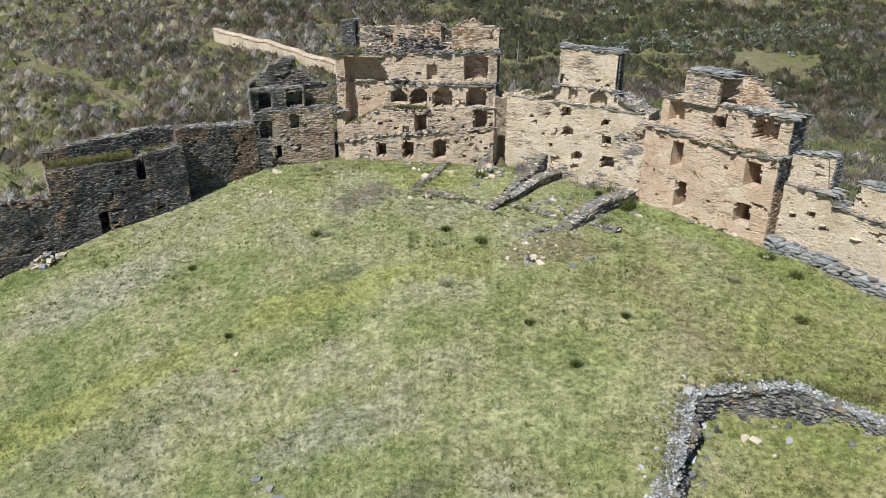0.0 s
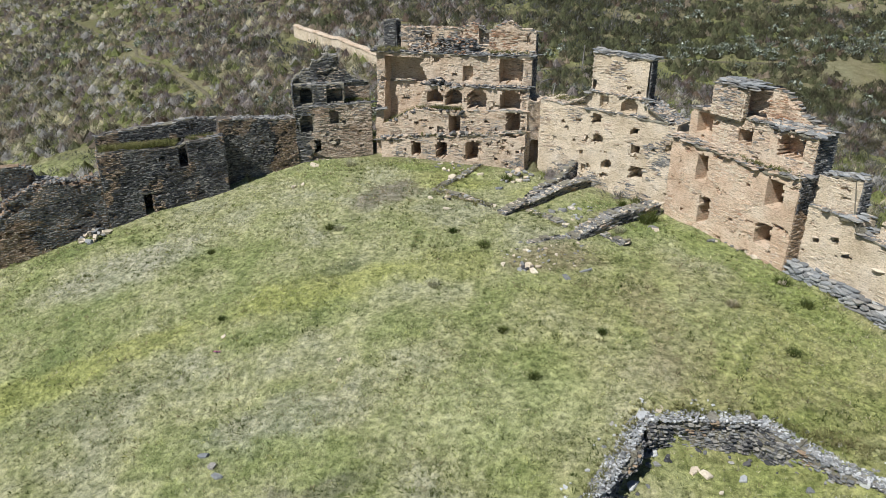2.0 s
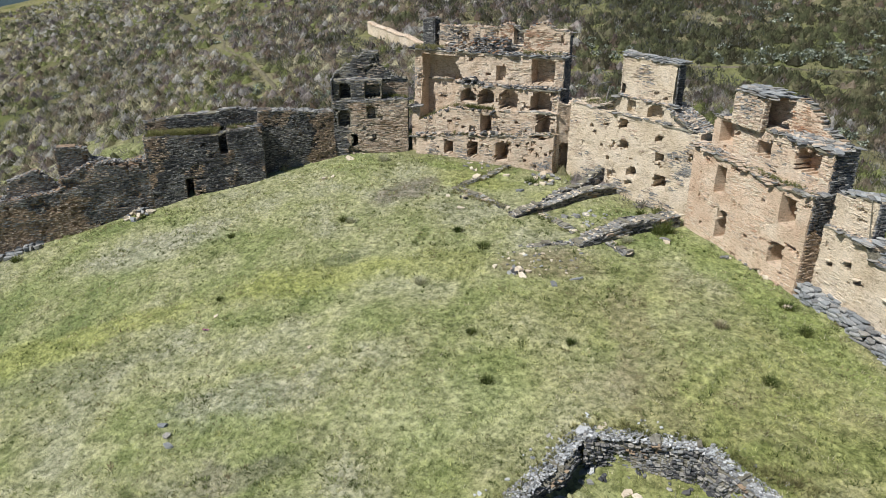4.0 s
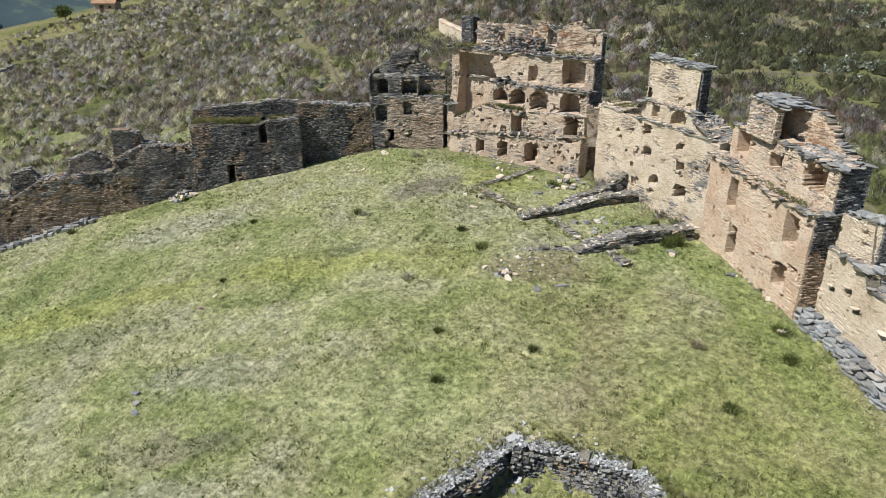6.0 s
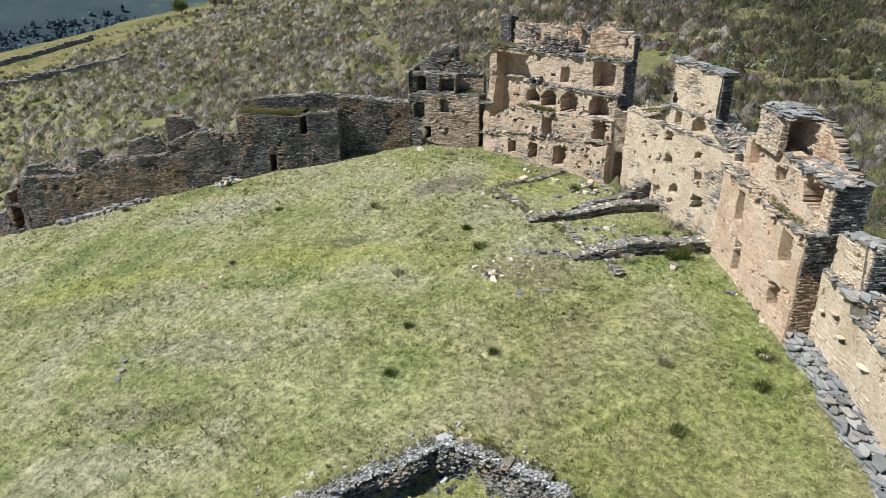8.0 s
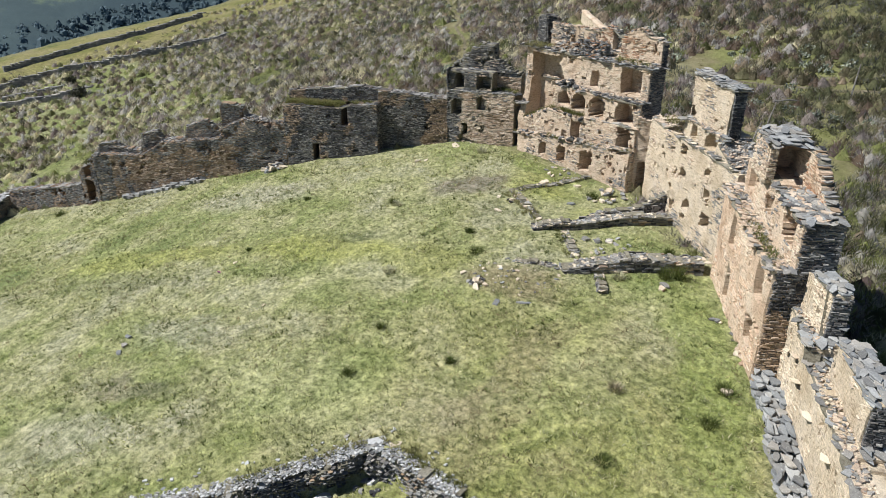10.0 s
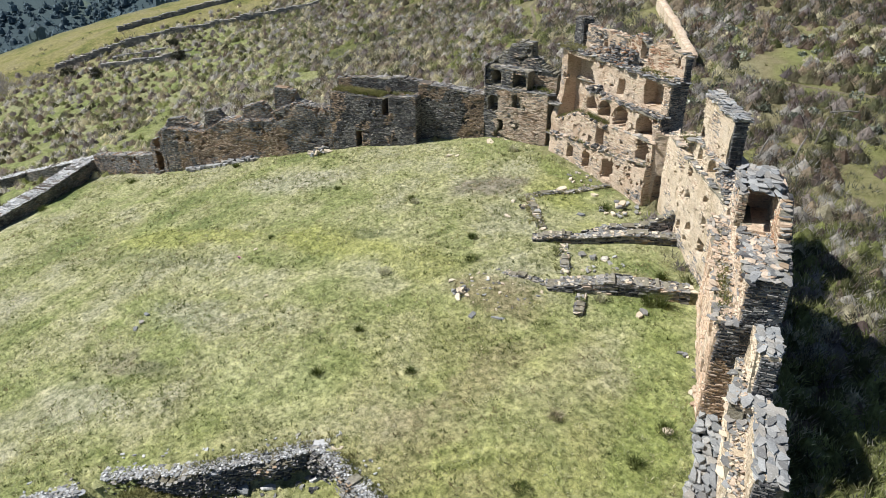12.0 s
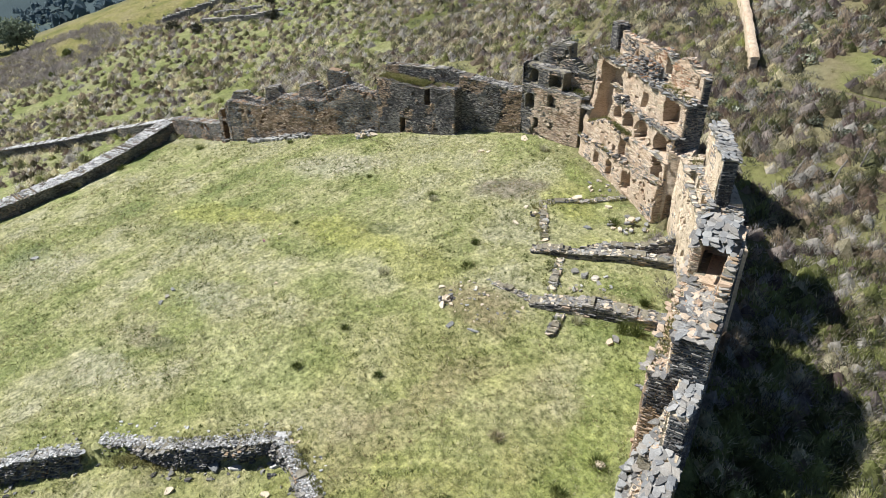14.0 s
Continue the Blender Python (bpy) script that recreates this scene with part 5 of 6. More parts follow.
def fuzz_mesh(x, y, z, count, r, w):
    """Round bushy clumps: short leaves standing out of a half ball, each with its own slant."""
    n = len(x)
    a, up = rng.uniform(0, 2 * np.pi, (n, count)), rng.uniform(0.02, 1.0, (n, count)) ** 0.8
    flat = np.sqrt(1 - up * up)
    d = np.stack([np.cos(a) * flat, np.sin(a) * flat, up], -1)
    c = np.stack([x, y, z], -1)[:, None]
    r3 = np.repeat(r[:, None, None], count, 1)
    root = rng.uniform(0.0, 1.0, (n, count, 1)) ** 0.5 * 0.62 + 0.28
    leaf = 0.45 * np.sqrt(r3 / 0.6)
    base = c + d * r3 * root * np.array([1.0, 1.0, 0.85])
    tip = base + (0.38 * d + np.array([0, 0, 0.2]) + rng.normal(0, 0.13, (n, count, 3))) * leaf
    side = np.cross(d, rng.normal(size=(n, count, 3)))
    side *= (w[:, None, None] / 2) / np.maximum(1e-6, np.linalg.norm(side, axis=2, keepdims=True))
    v = np.stack([base - side, base + side, tip], 2).reshape(-1, 3)
    return v, (np.arange(n * count)[:, None] * 3 + np.arange(3)).tolist()


def ground_fine(x, y):
    return ground_z(x, y)


def grow(name, x, y, count, h, r, w, lean, mat, label, category, bend=True, lift=0.0):
    v, f = blade_mesh(x, y, ground_fine(x, y) + lift, count, h, r, w, lean, bend)
    ob = mesh_object(name, v, f, mat)
    return tagged(ob, label, category, kind="stuff")


def bare(x, y):
    """Where the turf is worn: the two wheel tracks, the soil before the tower, the foundations."""
    t1 = np.abs(x - (10.1 + 0.055 * (33 - y))) + np.where((y > 21) & (y < 34), 0, 9)
    t2 = np.abs(x - (11.6 + 0.05 * (33 - y))) + np.where((y > 21) & (y < 34), 0, 9)
    patch = np.hypot((x + 4.6) / 2.6, (y - 40.8) / 2.2)
    found = np.hypot((x - 5.2) / 2.6, (y - 32.6) / 1.7)
    return (t1 < 0.35) | (t2 < 0.35) | (patch < 0.9) | (found < 0.8)


def meadow():
    x, y = scatter(190000, -46, 26, 4, 48)
    near = (x > -30)
    keep = inside(x, y, COURT) & ~on_ruin(x, y) & (near | (rng.random(len(x)) < 0.4)) & (~bare(x, y) | (rng.random(len(x)) < 0.25))
    keep &= (field_noise(x, y, 0.22, 3.0) > -0.30 + 0.25 * rng.random(len(x)) - 0.2)
    x, y = x[keep], y[keep]
    n = len(x)
    f = field_noise(x, y, 0.3, 8.0)
    h = rng.uniform(0.06, 0.15, n) * (1 + 0.9 * np.clip(f + 0.1, 0, 1))
    grow("grass", x, y, 3, h, rng.uniform(0.10, 0.24, n), rng.uniform(0.014, 0.028, n), 0.75, GRASS, "short yellow-green turf with straw-coloured patches", "grass", bend=False)
    # small hummocks that roughen the turf
    x, y = scatter(62000, -46, 24, 5, 47)
    keep = inside(x, y, COURT) & ~on_ruin(x, y) & (field_noise(x, y, 0.2, 161.0) > -0.3 + 0.3 * rng.random(len(x))) & ~bare(x, y)
    x, y = x[keep], y[keep]
    r = np.clip(rng.lognormal(0, 0.4, len(x)), 0.5, 2.2) * 0.125
    v, f = mound_mesh(x, y, ground_fine(x, y), r, r * rng.uniform(0.3, 0.65, len(x)), 5, 1)
    tagged(mesh_object("turf_hummocks", v, f, TURF, smooth=True), "rough little hummocks of yellow-green turf", "grass", kind="stuff")
    # wispy clumps of other tones
    x, y = scatter(78000, -46, 24, 5, 47)
    keep = inside(x, y, COURT) & ~on_ruin(x, y) & (field_noise(x, y, 0.15, 61.0) + 0.5 * field_noise(x, y, 0.7, 62.0) > -0.1 + 0.3 * rng.random(len(x)) - 0.2 * (1 + 2 * bare(x, y)))
    x, y = x[keep], y[keep]
    n = len(x)
    r = np.clip(rng.lognormal(0, 0.35, n), 0.5, 2.0) * 0.13
    tone = np.digitize(rng.random(n) + 0.5 * field_noise(x, y, 0.25, 77.0), [0.22, 0.45, 0.65, 0.85])
    tone = np.where(bare(x, y) & (rng.random(n) < 0.8), 4, tone)
    v, f = blade_mesh(x, y, ground_fine(x, y), 7, r * rng.uniform(0.6, 1.1, n), r, r * 0.22, 0.8, bend=False)
    tagged(mesh_object("turf_clumps", v, f, TURF_TONES, idx=np.repeat(tone, 7)), "rough little clumps of yellow-green and straw turf", "grass", kind="stuff")
    # taller straw-coloured wisps, in drifts
    x, y = scatter(16000, -44, 24, 6, 47)
    keep = inside(x, y, COURT) & ~on_ruin(x, y) & ~bare(x, y) & (field_noise(x, y, 0.16, 21.0) + 0.4 * field_noise(x, y, 0.9, 22.0) > 0.06)
    x, y = x[keep], y[keep]
    n = len(x)
    grow("dry_grass", x, y, 7, rng.uniform(0.10, 0.26, n), rng.uniform(0.12, 0.30, n), rng.uniform(0.005, 0.010, n), 0.8, STRAW, "wisps of dry pale grass in the turf", "grass")
    x, y = scatter(11000, -40, 24, 8, 47)
    keep = inside(x, y, COURT) & ~on_ruin(x, y) & (field_noise(x, y, 0.2, 33.0) + 0.5 * field_noise(x, y, 0.8, 34.0) + 0.3 * np.exp(-((x - 5) / 6) ** 2 - ((y - 25) / 5) ** 2) > 0.12)
    x, y = x[keep], y[keep]
    n = len(x)
    grow("grass_tufts", x, y, 12, rng.uniform(0.10, 0.22, n), rng.uniform(0.12, 0.28, n), rng.uniform(0.015, 0.03, n), 0.7, GREEN, "small dark green tufts dotted over the turf", "grass")


def brownness(x, y):
    return np.clip((y + 0.15 * x - 42) / 6, 0, 1)


PATHS = [[(-64, 95), (-51, 83.8), (-45.5, 80.4), (-43.4, 77.2), (-36, 71.5), (-30.9, 66.4), (-27, 62)], [(-4, 67.5), (5.3, 70.4), (10, 73.1), (17, 75.5), (26, 77)]]


def on_path(x, y):
    r = np.zeros(x.shape, bool)
    for path in PATHS:
        for (ax, ay), (bx, by) in zip(path, path[1:]):
            l2 = (bx - ax) ** 2 + (by - ay) ** 2
            t = np.clip(((x - ax) * (bx - ax) + (y - ay) * (by - ay)) / l2, 0, 1)
            r |= np.hypot(x - ax - t * (bx - ax), y - ay - t * (by - ay)) < 0.75
    return r


def footpaths():
    for path in PATHS:
        v, f = [], []
        for (ax, ay), (bx, by) in zip(path, path[1:]):
            l = math.hypot(bx - ax, by - ay)
            for k in range(int(l / 0.8) + 1):
                t = k * 0.8 / l
                nx, ny = -(by - ay) / l, (bx - ax) / l
                for s in (-1, -0.5, 0, 0.5, 1):
                    w = s * (0.26 + 0.2 * noise.noise((ax + k, s, 3)))
                    px, py = ax + t * (bx - ax) + nx * w, ay + t * (by - ay) + ny * w
                    v.append((px, py, gz(px, py) + (0.05 if abs(s) < 1 else -0.05)))
        m = len(v) // 5
        f = [(5 * i + j, 5 * i + j + 1, 5 * i + j + 6, 5 * i + j + 5) for i in range(m - 1) for j in range(4)]
        ob = mesh_object("footpath", v, f, TROD, smooth=True)
        tagged(ob, "narrow trodden earth path across the hillside", "path", kind="structure")


def speckled_shrubs():
    """Silvery broad-leaved shrubs, scattered and in a row beside the upper path."""
    x, y = scatter(420, -60, 45, 52, 92)
    keep = (field_noise(x, y, 0.05, 70.0) > 0.02) & ~on_ruin(x, y)
    x, y = x[keep], y[keep]
    t = rng.uniform(0, 1, 90)
    x = np.concatenate([x, 14 + 34 * t + rng.normal(0, 0.8, 90)])
    y = np.concatenate([y, 76 + 12 * t + rng.normal(0, 0.9, 90)])
    z = ground_z(x, y)
    n, c = len(x), 46
    r = rng.uniform(0.4, 1.0, n)
    d = rng.normal(size=(n, c, 3))
    d /= np.linalg.norm(d, axis=2, keepdims=True)
    d *= rng.uniform(0.5, 1.0, (n, c, 1)) * r[:, None, None]
    d[..., 2] = np.abs(d[..., 2]) * 0.8
    p = np.stack([x, y, z], -1)[:, None] + d
    a = rng.normal(size=(n, c, 3)) * 0.10
    b = rng.normal(size=(n, c, 3)) * 0.10
    v = np.stack([p - a, p + b, p + a, p - b], 2).reshape(-1, 3)
    f = (np.arange(n * c)[:, None] * 4 + np.arange(4)).tolist()
    tagged(mesh_object("silvery_shrubs", v, f, PALELEAF), "silvery broad-leaved shrubs on the hillside", "shrub", kind="stuff")


def glade(x, y):
    """Where short green grass shows between the tussocks: 1 in the middle of a glade."""
    g = np.zeros(x.shape)
    for cx, cy, a, b in GLADES:
        g = np.maximum(g, 1.35 - np.hypot((x - cx) / a, (y - cy) / b))
    return np.clip(g + 0.5 * field_noise(x, y, 0.25, 120.0), 0, 1)


def hillside():
    """Tussock grass and low shrubs outside the walls."""
    def pick(n, box, dens_green, seed):
        x, y = scatter(n, *box)
        b = np.maximum(brownness(x, y), (x > 12) * 0.9)
        keep = ~inside(x, y, COURT) & ~on_ruin(x, y) & ~on_path(x, y) & ((x > -119) | (rng.random(n) < 0.4)) & (rng.random(n) < dens_green + (1 - dens_green) * b)
        keep &= field_noise(x, y, 0.11, seed) > -0.28 - 0.15 * rng.random(n)
        return x[keep], y[keep]
    for box, n, cnt, ws, dens in (((-62, 48, 34, 72), 8600, 66, 0.062, 0.75), ((10, 42, 24, 70), 2600, 110, 0.048, 0.6), ((-62, 60, 70, 92), 6000, 36, 0.095, 0.85),
                                  ((-140, 75, 90, 150), 9000, 18, 0.2, 0.75), ((-125, -62, -60, 90), 12500, 36, 0.10, 0.65), ((-62, -22, -45, 45), 4200, 52, 0.075, 0.65)):
        x, y = pick(n, box, dens, 12.0)
        keep = (glade(x, y) < 0.8) | (rng.random(len(x)) < 0.5)
        x, y = x[keep], y[keep]
        n = len(x)
        s = np.clip(rng.lognormal(0, 0.34, n), 0.45, 1.6) * (1.0 + 0.3 * np.clip(field_noise(x, y, 0.09, 90.0) + 0.3, 0, 1))
        # far right of the hill: shade put into colour by picking darker tones
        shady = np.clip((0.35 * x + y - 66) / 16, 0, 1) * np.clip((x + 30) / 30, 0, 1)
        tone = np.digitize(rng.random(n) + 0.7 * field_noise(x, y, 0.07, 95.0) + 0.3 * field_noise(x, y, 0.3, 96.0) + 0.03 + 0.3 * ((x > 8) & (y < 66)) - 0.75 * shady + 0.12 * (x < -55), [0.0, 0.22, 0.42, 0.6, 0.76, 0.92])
        slope = x < -24 - 0.55 * np.clip(y - 40, 0, 60)
        tone = np.where(slope & (rng.random(n) < 0.75), np.array([0, 1, 4, 5, 5, 6, 4])[rng.integers(0, 7, n)], tone)
        z = ground_fine(x, y)
        # a bushy clump of leaves over a small dark heart
        v, f = mound_mesh(x, y, z, 0.46 * s, 0.42 * s, 6, 1)
        r = 0.58 * s
        w, g = fuzz_mesh(x, y, z, cnt, r, ws * np.sqrt(r * 0.6) * rng.uniform(0.8, 1.3, n))
        k = len(v)
        # some clumps, at random, take the dimmed copy of their tone as shade
        dimmed = 7 * (rng.random(n) < 0.38)
        heart = tone + dimmed
        f = f + [(a + k, b + k, c + k) for a, b, c in g]
        blade_tone = np.where(rng.random((n, cnt)) < 0.12, np.minimum(tone + 1, 5)[:, None], (tone + dimmed)[:, None]).ravel()
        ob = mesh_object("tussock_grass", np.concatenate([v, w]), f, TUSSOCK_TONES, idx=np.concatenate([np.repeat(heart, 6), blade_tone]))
        tagged(ob, "brown, olive and straw tussock grass covering the hillside", "grass", kind="stuff")
    for box, n, cnt, ws in (((-62, 48, 40, 72), 2600, 26, 0.045), ((-62, 60, 70, 92), 2400, 20, 0.08), ((-140, 75, 90, 150), 2400, 14, 0.12), ((-140, -62, -10, 90), 2400, 14, 0.10), ((12, 42, 28, 70), 500, 34, 0.035)):
        x, y = pick(n, box, 0.25, 40.0)
        keep = field_noise(x, y, 0.06, 50.0) > -0.2
        x, y = x[keep], y[keep]
        n = len(x)
        s = rng.lognormal(0, 0.35, n)
        v, f = fuzz_mesh(x, y, ground_fine(x, y), int(1.5 * cnt), 0.6 * s, 1.1 * np.full(n, ws) * s ** 0.5)
        tagged(mesh_object("low_shrubs", v, f, SHRUB), "low grey-green shrubs among the tussocks", "shrub", kind="stuff")
    x, y = scatter(26000, -95, 40, 15, 80)
    keep = ~inside(x, y, COURT) & ~on_ruin(x, y)
    x, y = x[keep], y[keep]
    keep = glade(x, y) > 0.25 + 0.5 * rng.random(len(x))
    x, y = x[keep], y[keep]
    n = len(x)
    grow("glade_grass", x, y, 5, rng.uniform(0.08, 0.2, n), rng.uniform(0.2, 0.4, n), rng.uniform(0.03, 0.06, n), 0.8, GLADE, "short fresh green grass between the tussocks", "grass", bend=False)
    # short grass under the tussocks
    x, y = scatter(36000, -75, 45, 22, 88)
    keep = ~inside(x, y, COURT) & ~on_ruin(x, y)
    x, y = x[keep], y[keep]
    n = len(x)
    grow("hill_grass", x, y, 4, rng.uniform(0.08, 0.22, n), rng.uniform(0.15, 0.35, n), rng.uniform(0.03, 0.06, n), 0.8, HILLGRASS, "thin olive grass on the hillside", "grass", bend=False)


def west_brush():
    """A belt of purple-grey brushwood below the terrace."""
    n = 900
    a, q = rng.uniform(0, 6.28, n), np.sqrt(rng.uniform(0, 1, n))
    x, y = -124 + 13 * q * np.cos(a), 8 + 13 * q * np.sin(a)
    keep = field_noise(x, y, 0.14, 140.0) > -0.2
    x, y = np.concatenate([x[keep], rng.uniform(-122, -117, 60)]), np.concatenate([y[keep], rng.uniform(18, 34, 60)])
    n = len(x)
    r = np.clip(rng.lognormal(0, 0.3, n), 0.5, 1.8) * 0.85
    v, f = fuzz_mesh(x, y, ground_z(x, y), 46, r, 0.11 * r)
    tagged(mesh_object("brushwood", v, f, BRUSH), "purple-grey leafless brushwood on the slope", "shrub", kind="stuff")


def bush(x, y, r, mat, label):
    """A dense rounded bush: short stems and a crown of leaves."""
    z = gz(x, y)
    th = thing("bush", (x, y, z), label, "bush", "bushes on the slope")
    for k in range(4):
        a = 1.57 * k + 0.4
        v, f = tube([(x, y, z - 0.1), (x + 0.25 * r * math.cos(a), y + 0.25 * r * math.sin(a), z + 0.35 * r), (x + 0.5 * r * math.cos(a), y + 0.5 * r * math.sin(a), z + 0.7 * r)], [0.06 * r, 0.045 * r, 0.02 * r], 5)
        mesh_object("stem", v, f, BARK, th, th.location)
    v, f = leaf_cloud((x, y, z + 0.5 * r), (r, r, 0.7 * r), 700, 0.11 * r)
    mesh_object("crown", v, f, mat, th, th.location)


def leaf_cloud(c, radii, n, size):
    """Leaves spread through clumps about a crown's limbs."""
    v, f = [], []
    k = 0
    clumps = [(np.array(c) + np.array(radii) * (lambda d: d / np.linalg.norm(d) * rng.uniform(0.25, 0.85))(rng.normal(size=3)), rng.uniform(0.28, 0.45)) for _ in range(max(5, n // 28))]
    for p, s in clumps:
        for _ in range(28):
            d = rng.normal(size=3)
            d = d / np.linalg.norm(d) * s * rng.uniform(0.5, 1.0) * np.array(radii)
            a, b = rng.normal(size=3), rng.normal(size=3)
            a = a / np.linalg.norm(a) * size * rng.uniform(0.6, 1.3)
            b = b / np.linalg.norm(b) * size * rng.uniform(0.6, 1.3)
            q = p + d
            v += [q - a, q + b, q + a, q - b]
            f.append((k, k + 1, k + 2, k + 3))
            k += 4
    return v, f


def tube(path, radii, seg=7):
    v, f = [], []
    for i, (p, r) in enumerate(zip(path, radii)):
        d = Vector(path[min(i + 1, len(path) - 1)]) - Vector(path[max(i - 1, 0)])
        q = d.to_track_quat('Z', 'Y')
        for k in range(seg):
            o = q @ Vector((math.cos(2 * math.pi * k / seg) * r, math.sin(2 * math.pi * k / seg) * r, 0))
            v.append(tuple(Vector(p) + o))
    for i in range(len(path) - 1):
        for k in range(seg):
            f.append((i * seg + k, i * seg + (k + 1) % seg, (i + 1) * seg + (k + 1) % seg, (i + 1) * seg + k))
    f.append(tuple(range((len(path) - 1) * seg, len(path) * seg)))
    f.append(tuple(reversed(range(seg))))
    return v, f


def tree(x, y, height, width, mat, label, name="tree", leaves=900, size=0.28, low=0.58):
    z = gz(x, y)
    th = thing(name, (x, y, z), label, "tree")
    v, f = tube([(x, y, z - 0.3), (x + 0.1, y, z + height * 0.25), (x, y + 0.1, z + height * 0.6)], [height * 0.035, height * 0.026, height * 0.012])
    mesh_object("trunk", v, f, BARK, th, th.location)
    for k in range(6):
        a = k * 1.05 + 0.3
        p0 = (x, y, z + height * (0.22 + 0.05 * k))
        p1 = (x + math.cos(a) * width * 0.2, y + math.sin(a) * width * 0.2, z + height * (0.36 + 0.05 * k))
        p2 = (x + math.cos(a) * width * 0.4, y + math.sin(a) * width * 0.4, z + height * (0.45 + 0.06 * k))
        v, f = tube([p0, p1, p2], [height * 0.014, height * 0.01, height * 0.004], 5)
        mesh_object("limb", v, f, BARK, th, th.location)
    v, f = leaf_cloud((x, y, z + height * low), (width * 0.5, width * 0.5, height * 0.42), leaves, size)
    mesh_object("crown", v, f, mat, th, th.location)


def woods():
    """The wooded far side of the valley, its leaf colour blued for haze."""
    x, y = scatter(7500, -430, -165, -80, 260)
    keep = (x < -168 - 0.15 * (y - 40)) & (field_noise(x, y, 0.012, 60.0) + 0.4 * field_noise(x, y, 0.05, 61.0) > -0.3)
    x, y = x[keep], y[keep]
    z = ground_z(x, y)
    n, c = len(x), 12
    r = np.clip(rng.lognormal(0, 0.35, n), 0.5, 2.0) * 1.35
    v, f = mound_mesh(x, y, z + 0.5 * r, 0.75 * r, 1.4 * r * rng.uniform(0.7, 1.3, n), 6, 2)
    # sprays of leaves that break up each crown's outline
    d = rng.normal(size=(n, c, 3))
    d /= np.linalg.norm(d, axis=2, keepdims=True)
    d *= rng.uniform(0.75, 1.1, (n, c, 1)) * r[:, None, None]
    d[..., 2] = np.abs(d[..., 2]) * 1.5 + r[:, None] * 0.6
    q = np.stack([x, y, z], -1)[:, None] + d
    a = rng.normal(size=(n, c, 3)) * r[:, None, None] * 0.2
    b = rng.normal(size=(n, c, 3)) * r[:, None, None] * 0.2
    k = len(v)
    v = np.concatenate([v, np.stack([q - a, q + b, q + a, q - b], 2).reshape(-1, 3)])
    f = f + (k + np.arange(n * c)[:, None] * 4 + np.arange(4)).tolist()
    ob = mesh_object("far_woods", v, f, HAZED_LEAF)
    tagged(ob, "woods on the far side of the valley, tinted with haze blue", "trees", kind="stuff")


TUSSOCK_TONES = [grass_material("tussock_" + n, [(0.3, tuple(1.12 * k * q for k, q in zip((1, 1, 1.1), c))), (0.7, tuple(2.25 * k * q for k, q in zip((1, 1, 1.1), c)))], 0.9, 0.3, 0.68) for n, c in (
    ("dark", (0.11, 0.115, 0.055)), ("olive", (0.20, 0.19, 0.10)), ("brown", (0.26, 0.215, 0.145)), ("umber", (0.25, 0.22, 0.185)), ("grey", (0.34, 0.325, 0.275)), ("straw", (0.40, 0.37, 0.24)), ("green", (0.20, 0.215, 0.08)))]
# the same tones again at about half brightness: shade among clumps as colour
TUSSOCK_TONES += [grass_material("tussock_shaded_" + n, [(0.3, tuple(0.6 * k * q for k, q in zip((1, 1, 1.1), c))), (0.7, tuple(1.25 * k * q for k, q in zip((1, 1, 1.1), c)))], 0.9, 0.3, 0.68) for n, c in (
    ("dark", (0.11, 0.105, 0.055)), ("olive", (0.20, 0.18, 0.10)), ("brown", (0.24, 0.18, 0.12)), ("umber", (0.22, 0.17, 0.14)), ("grey", (0.28, 0.24, 0.21)), ("straw", (0.34, 0.28, 0.19)), ("green", (0.17, 0.18, 0.07)))]
TURF_TONES = [grass_material("turf_" + n, [(0.3, tuple(0.75 * q for q in c)), (0.7, tuple(1.2 * q for q in c))], 0.6, 0.7) for n, c in (
    ("deep", (0.15, 0.17, 0.06)), ("green", (0.28, 0.31, 0.12)), ("yellow", (0.46, 0.46, 0.19)), ("straw", (0.52, 0.49, 0.31)), ("brown", (0.24, 0.20, 0.11)))]
STRAW = grass_material("straw", [(0.3, (0.42, 0.42, 0.26)), (0.7, (0.55, 0.54, 0.40))], 0.6)
HILLGRASS = grass_material("hill_grass", [(0.3, (0.11, 0.13, 0.04)), (0.5, (0.20, 0.20, 0.075)), (0.7, (0.30, 0.27, 0.13))], 0.25)
GLADE = grass_material("glade_grass", [(0.3, (0.15, 0.18, 0.05)), (0.5, (0.25, 0.28, 0.09)), (0.7, (0.36, 0.36, 0.15))], 0.5)
# leaf green shifted to blue, as haze over the distance would do
HAZED_LEAF = grass_material("hazed_leaf", [(0.3, (0.07, 0.115, 0.145)), (0.55, (0.125, 0.18, 0.21)), (0.75, (0.20, 0.26, 0.27))], 0.05, 0.5)
DARKLEAF = grass_material("dark_leaf", [(0.3, (0.035, 0.04, 0.025)), (0.7, (0.09, 0.09, 0.06))], 0.8)
BRUSH = grass_material("brushwood", [(0.3, (0.17, 0.15, 0.145)), (0.5, (0.29, 0.265, 0.25)), (0.7, (0.42, 0.39, 0.37))], 0.5, 0.4, 0.6)
SILVER = grass_material("silver_leaf", [(0.3, (0.10, 0.14, 0.09)), (0.7, (0.24, 0.28, 0.21))], 0.8)
BARK = clay_material("bark", (0.07, 0.055, 0.04), (0.12, 0.095, 0.07), (0.17, 0.14, 0.11))
TROD = clay_material("trodden_earth", (0.11, 0.10, 0.06), (0.17, 0.15, 0.095), (0.24, 0.21, 0.15))
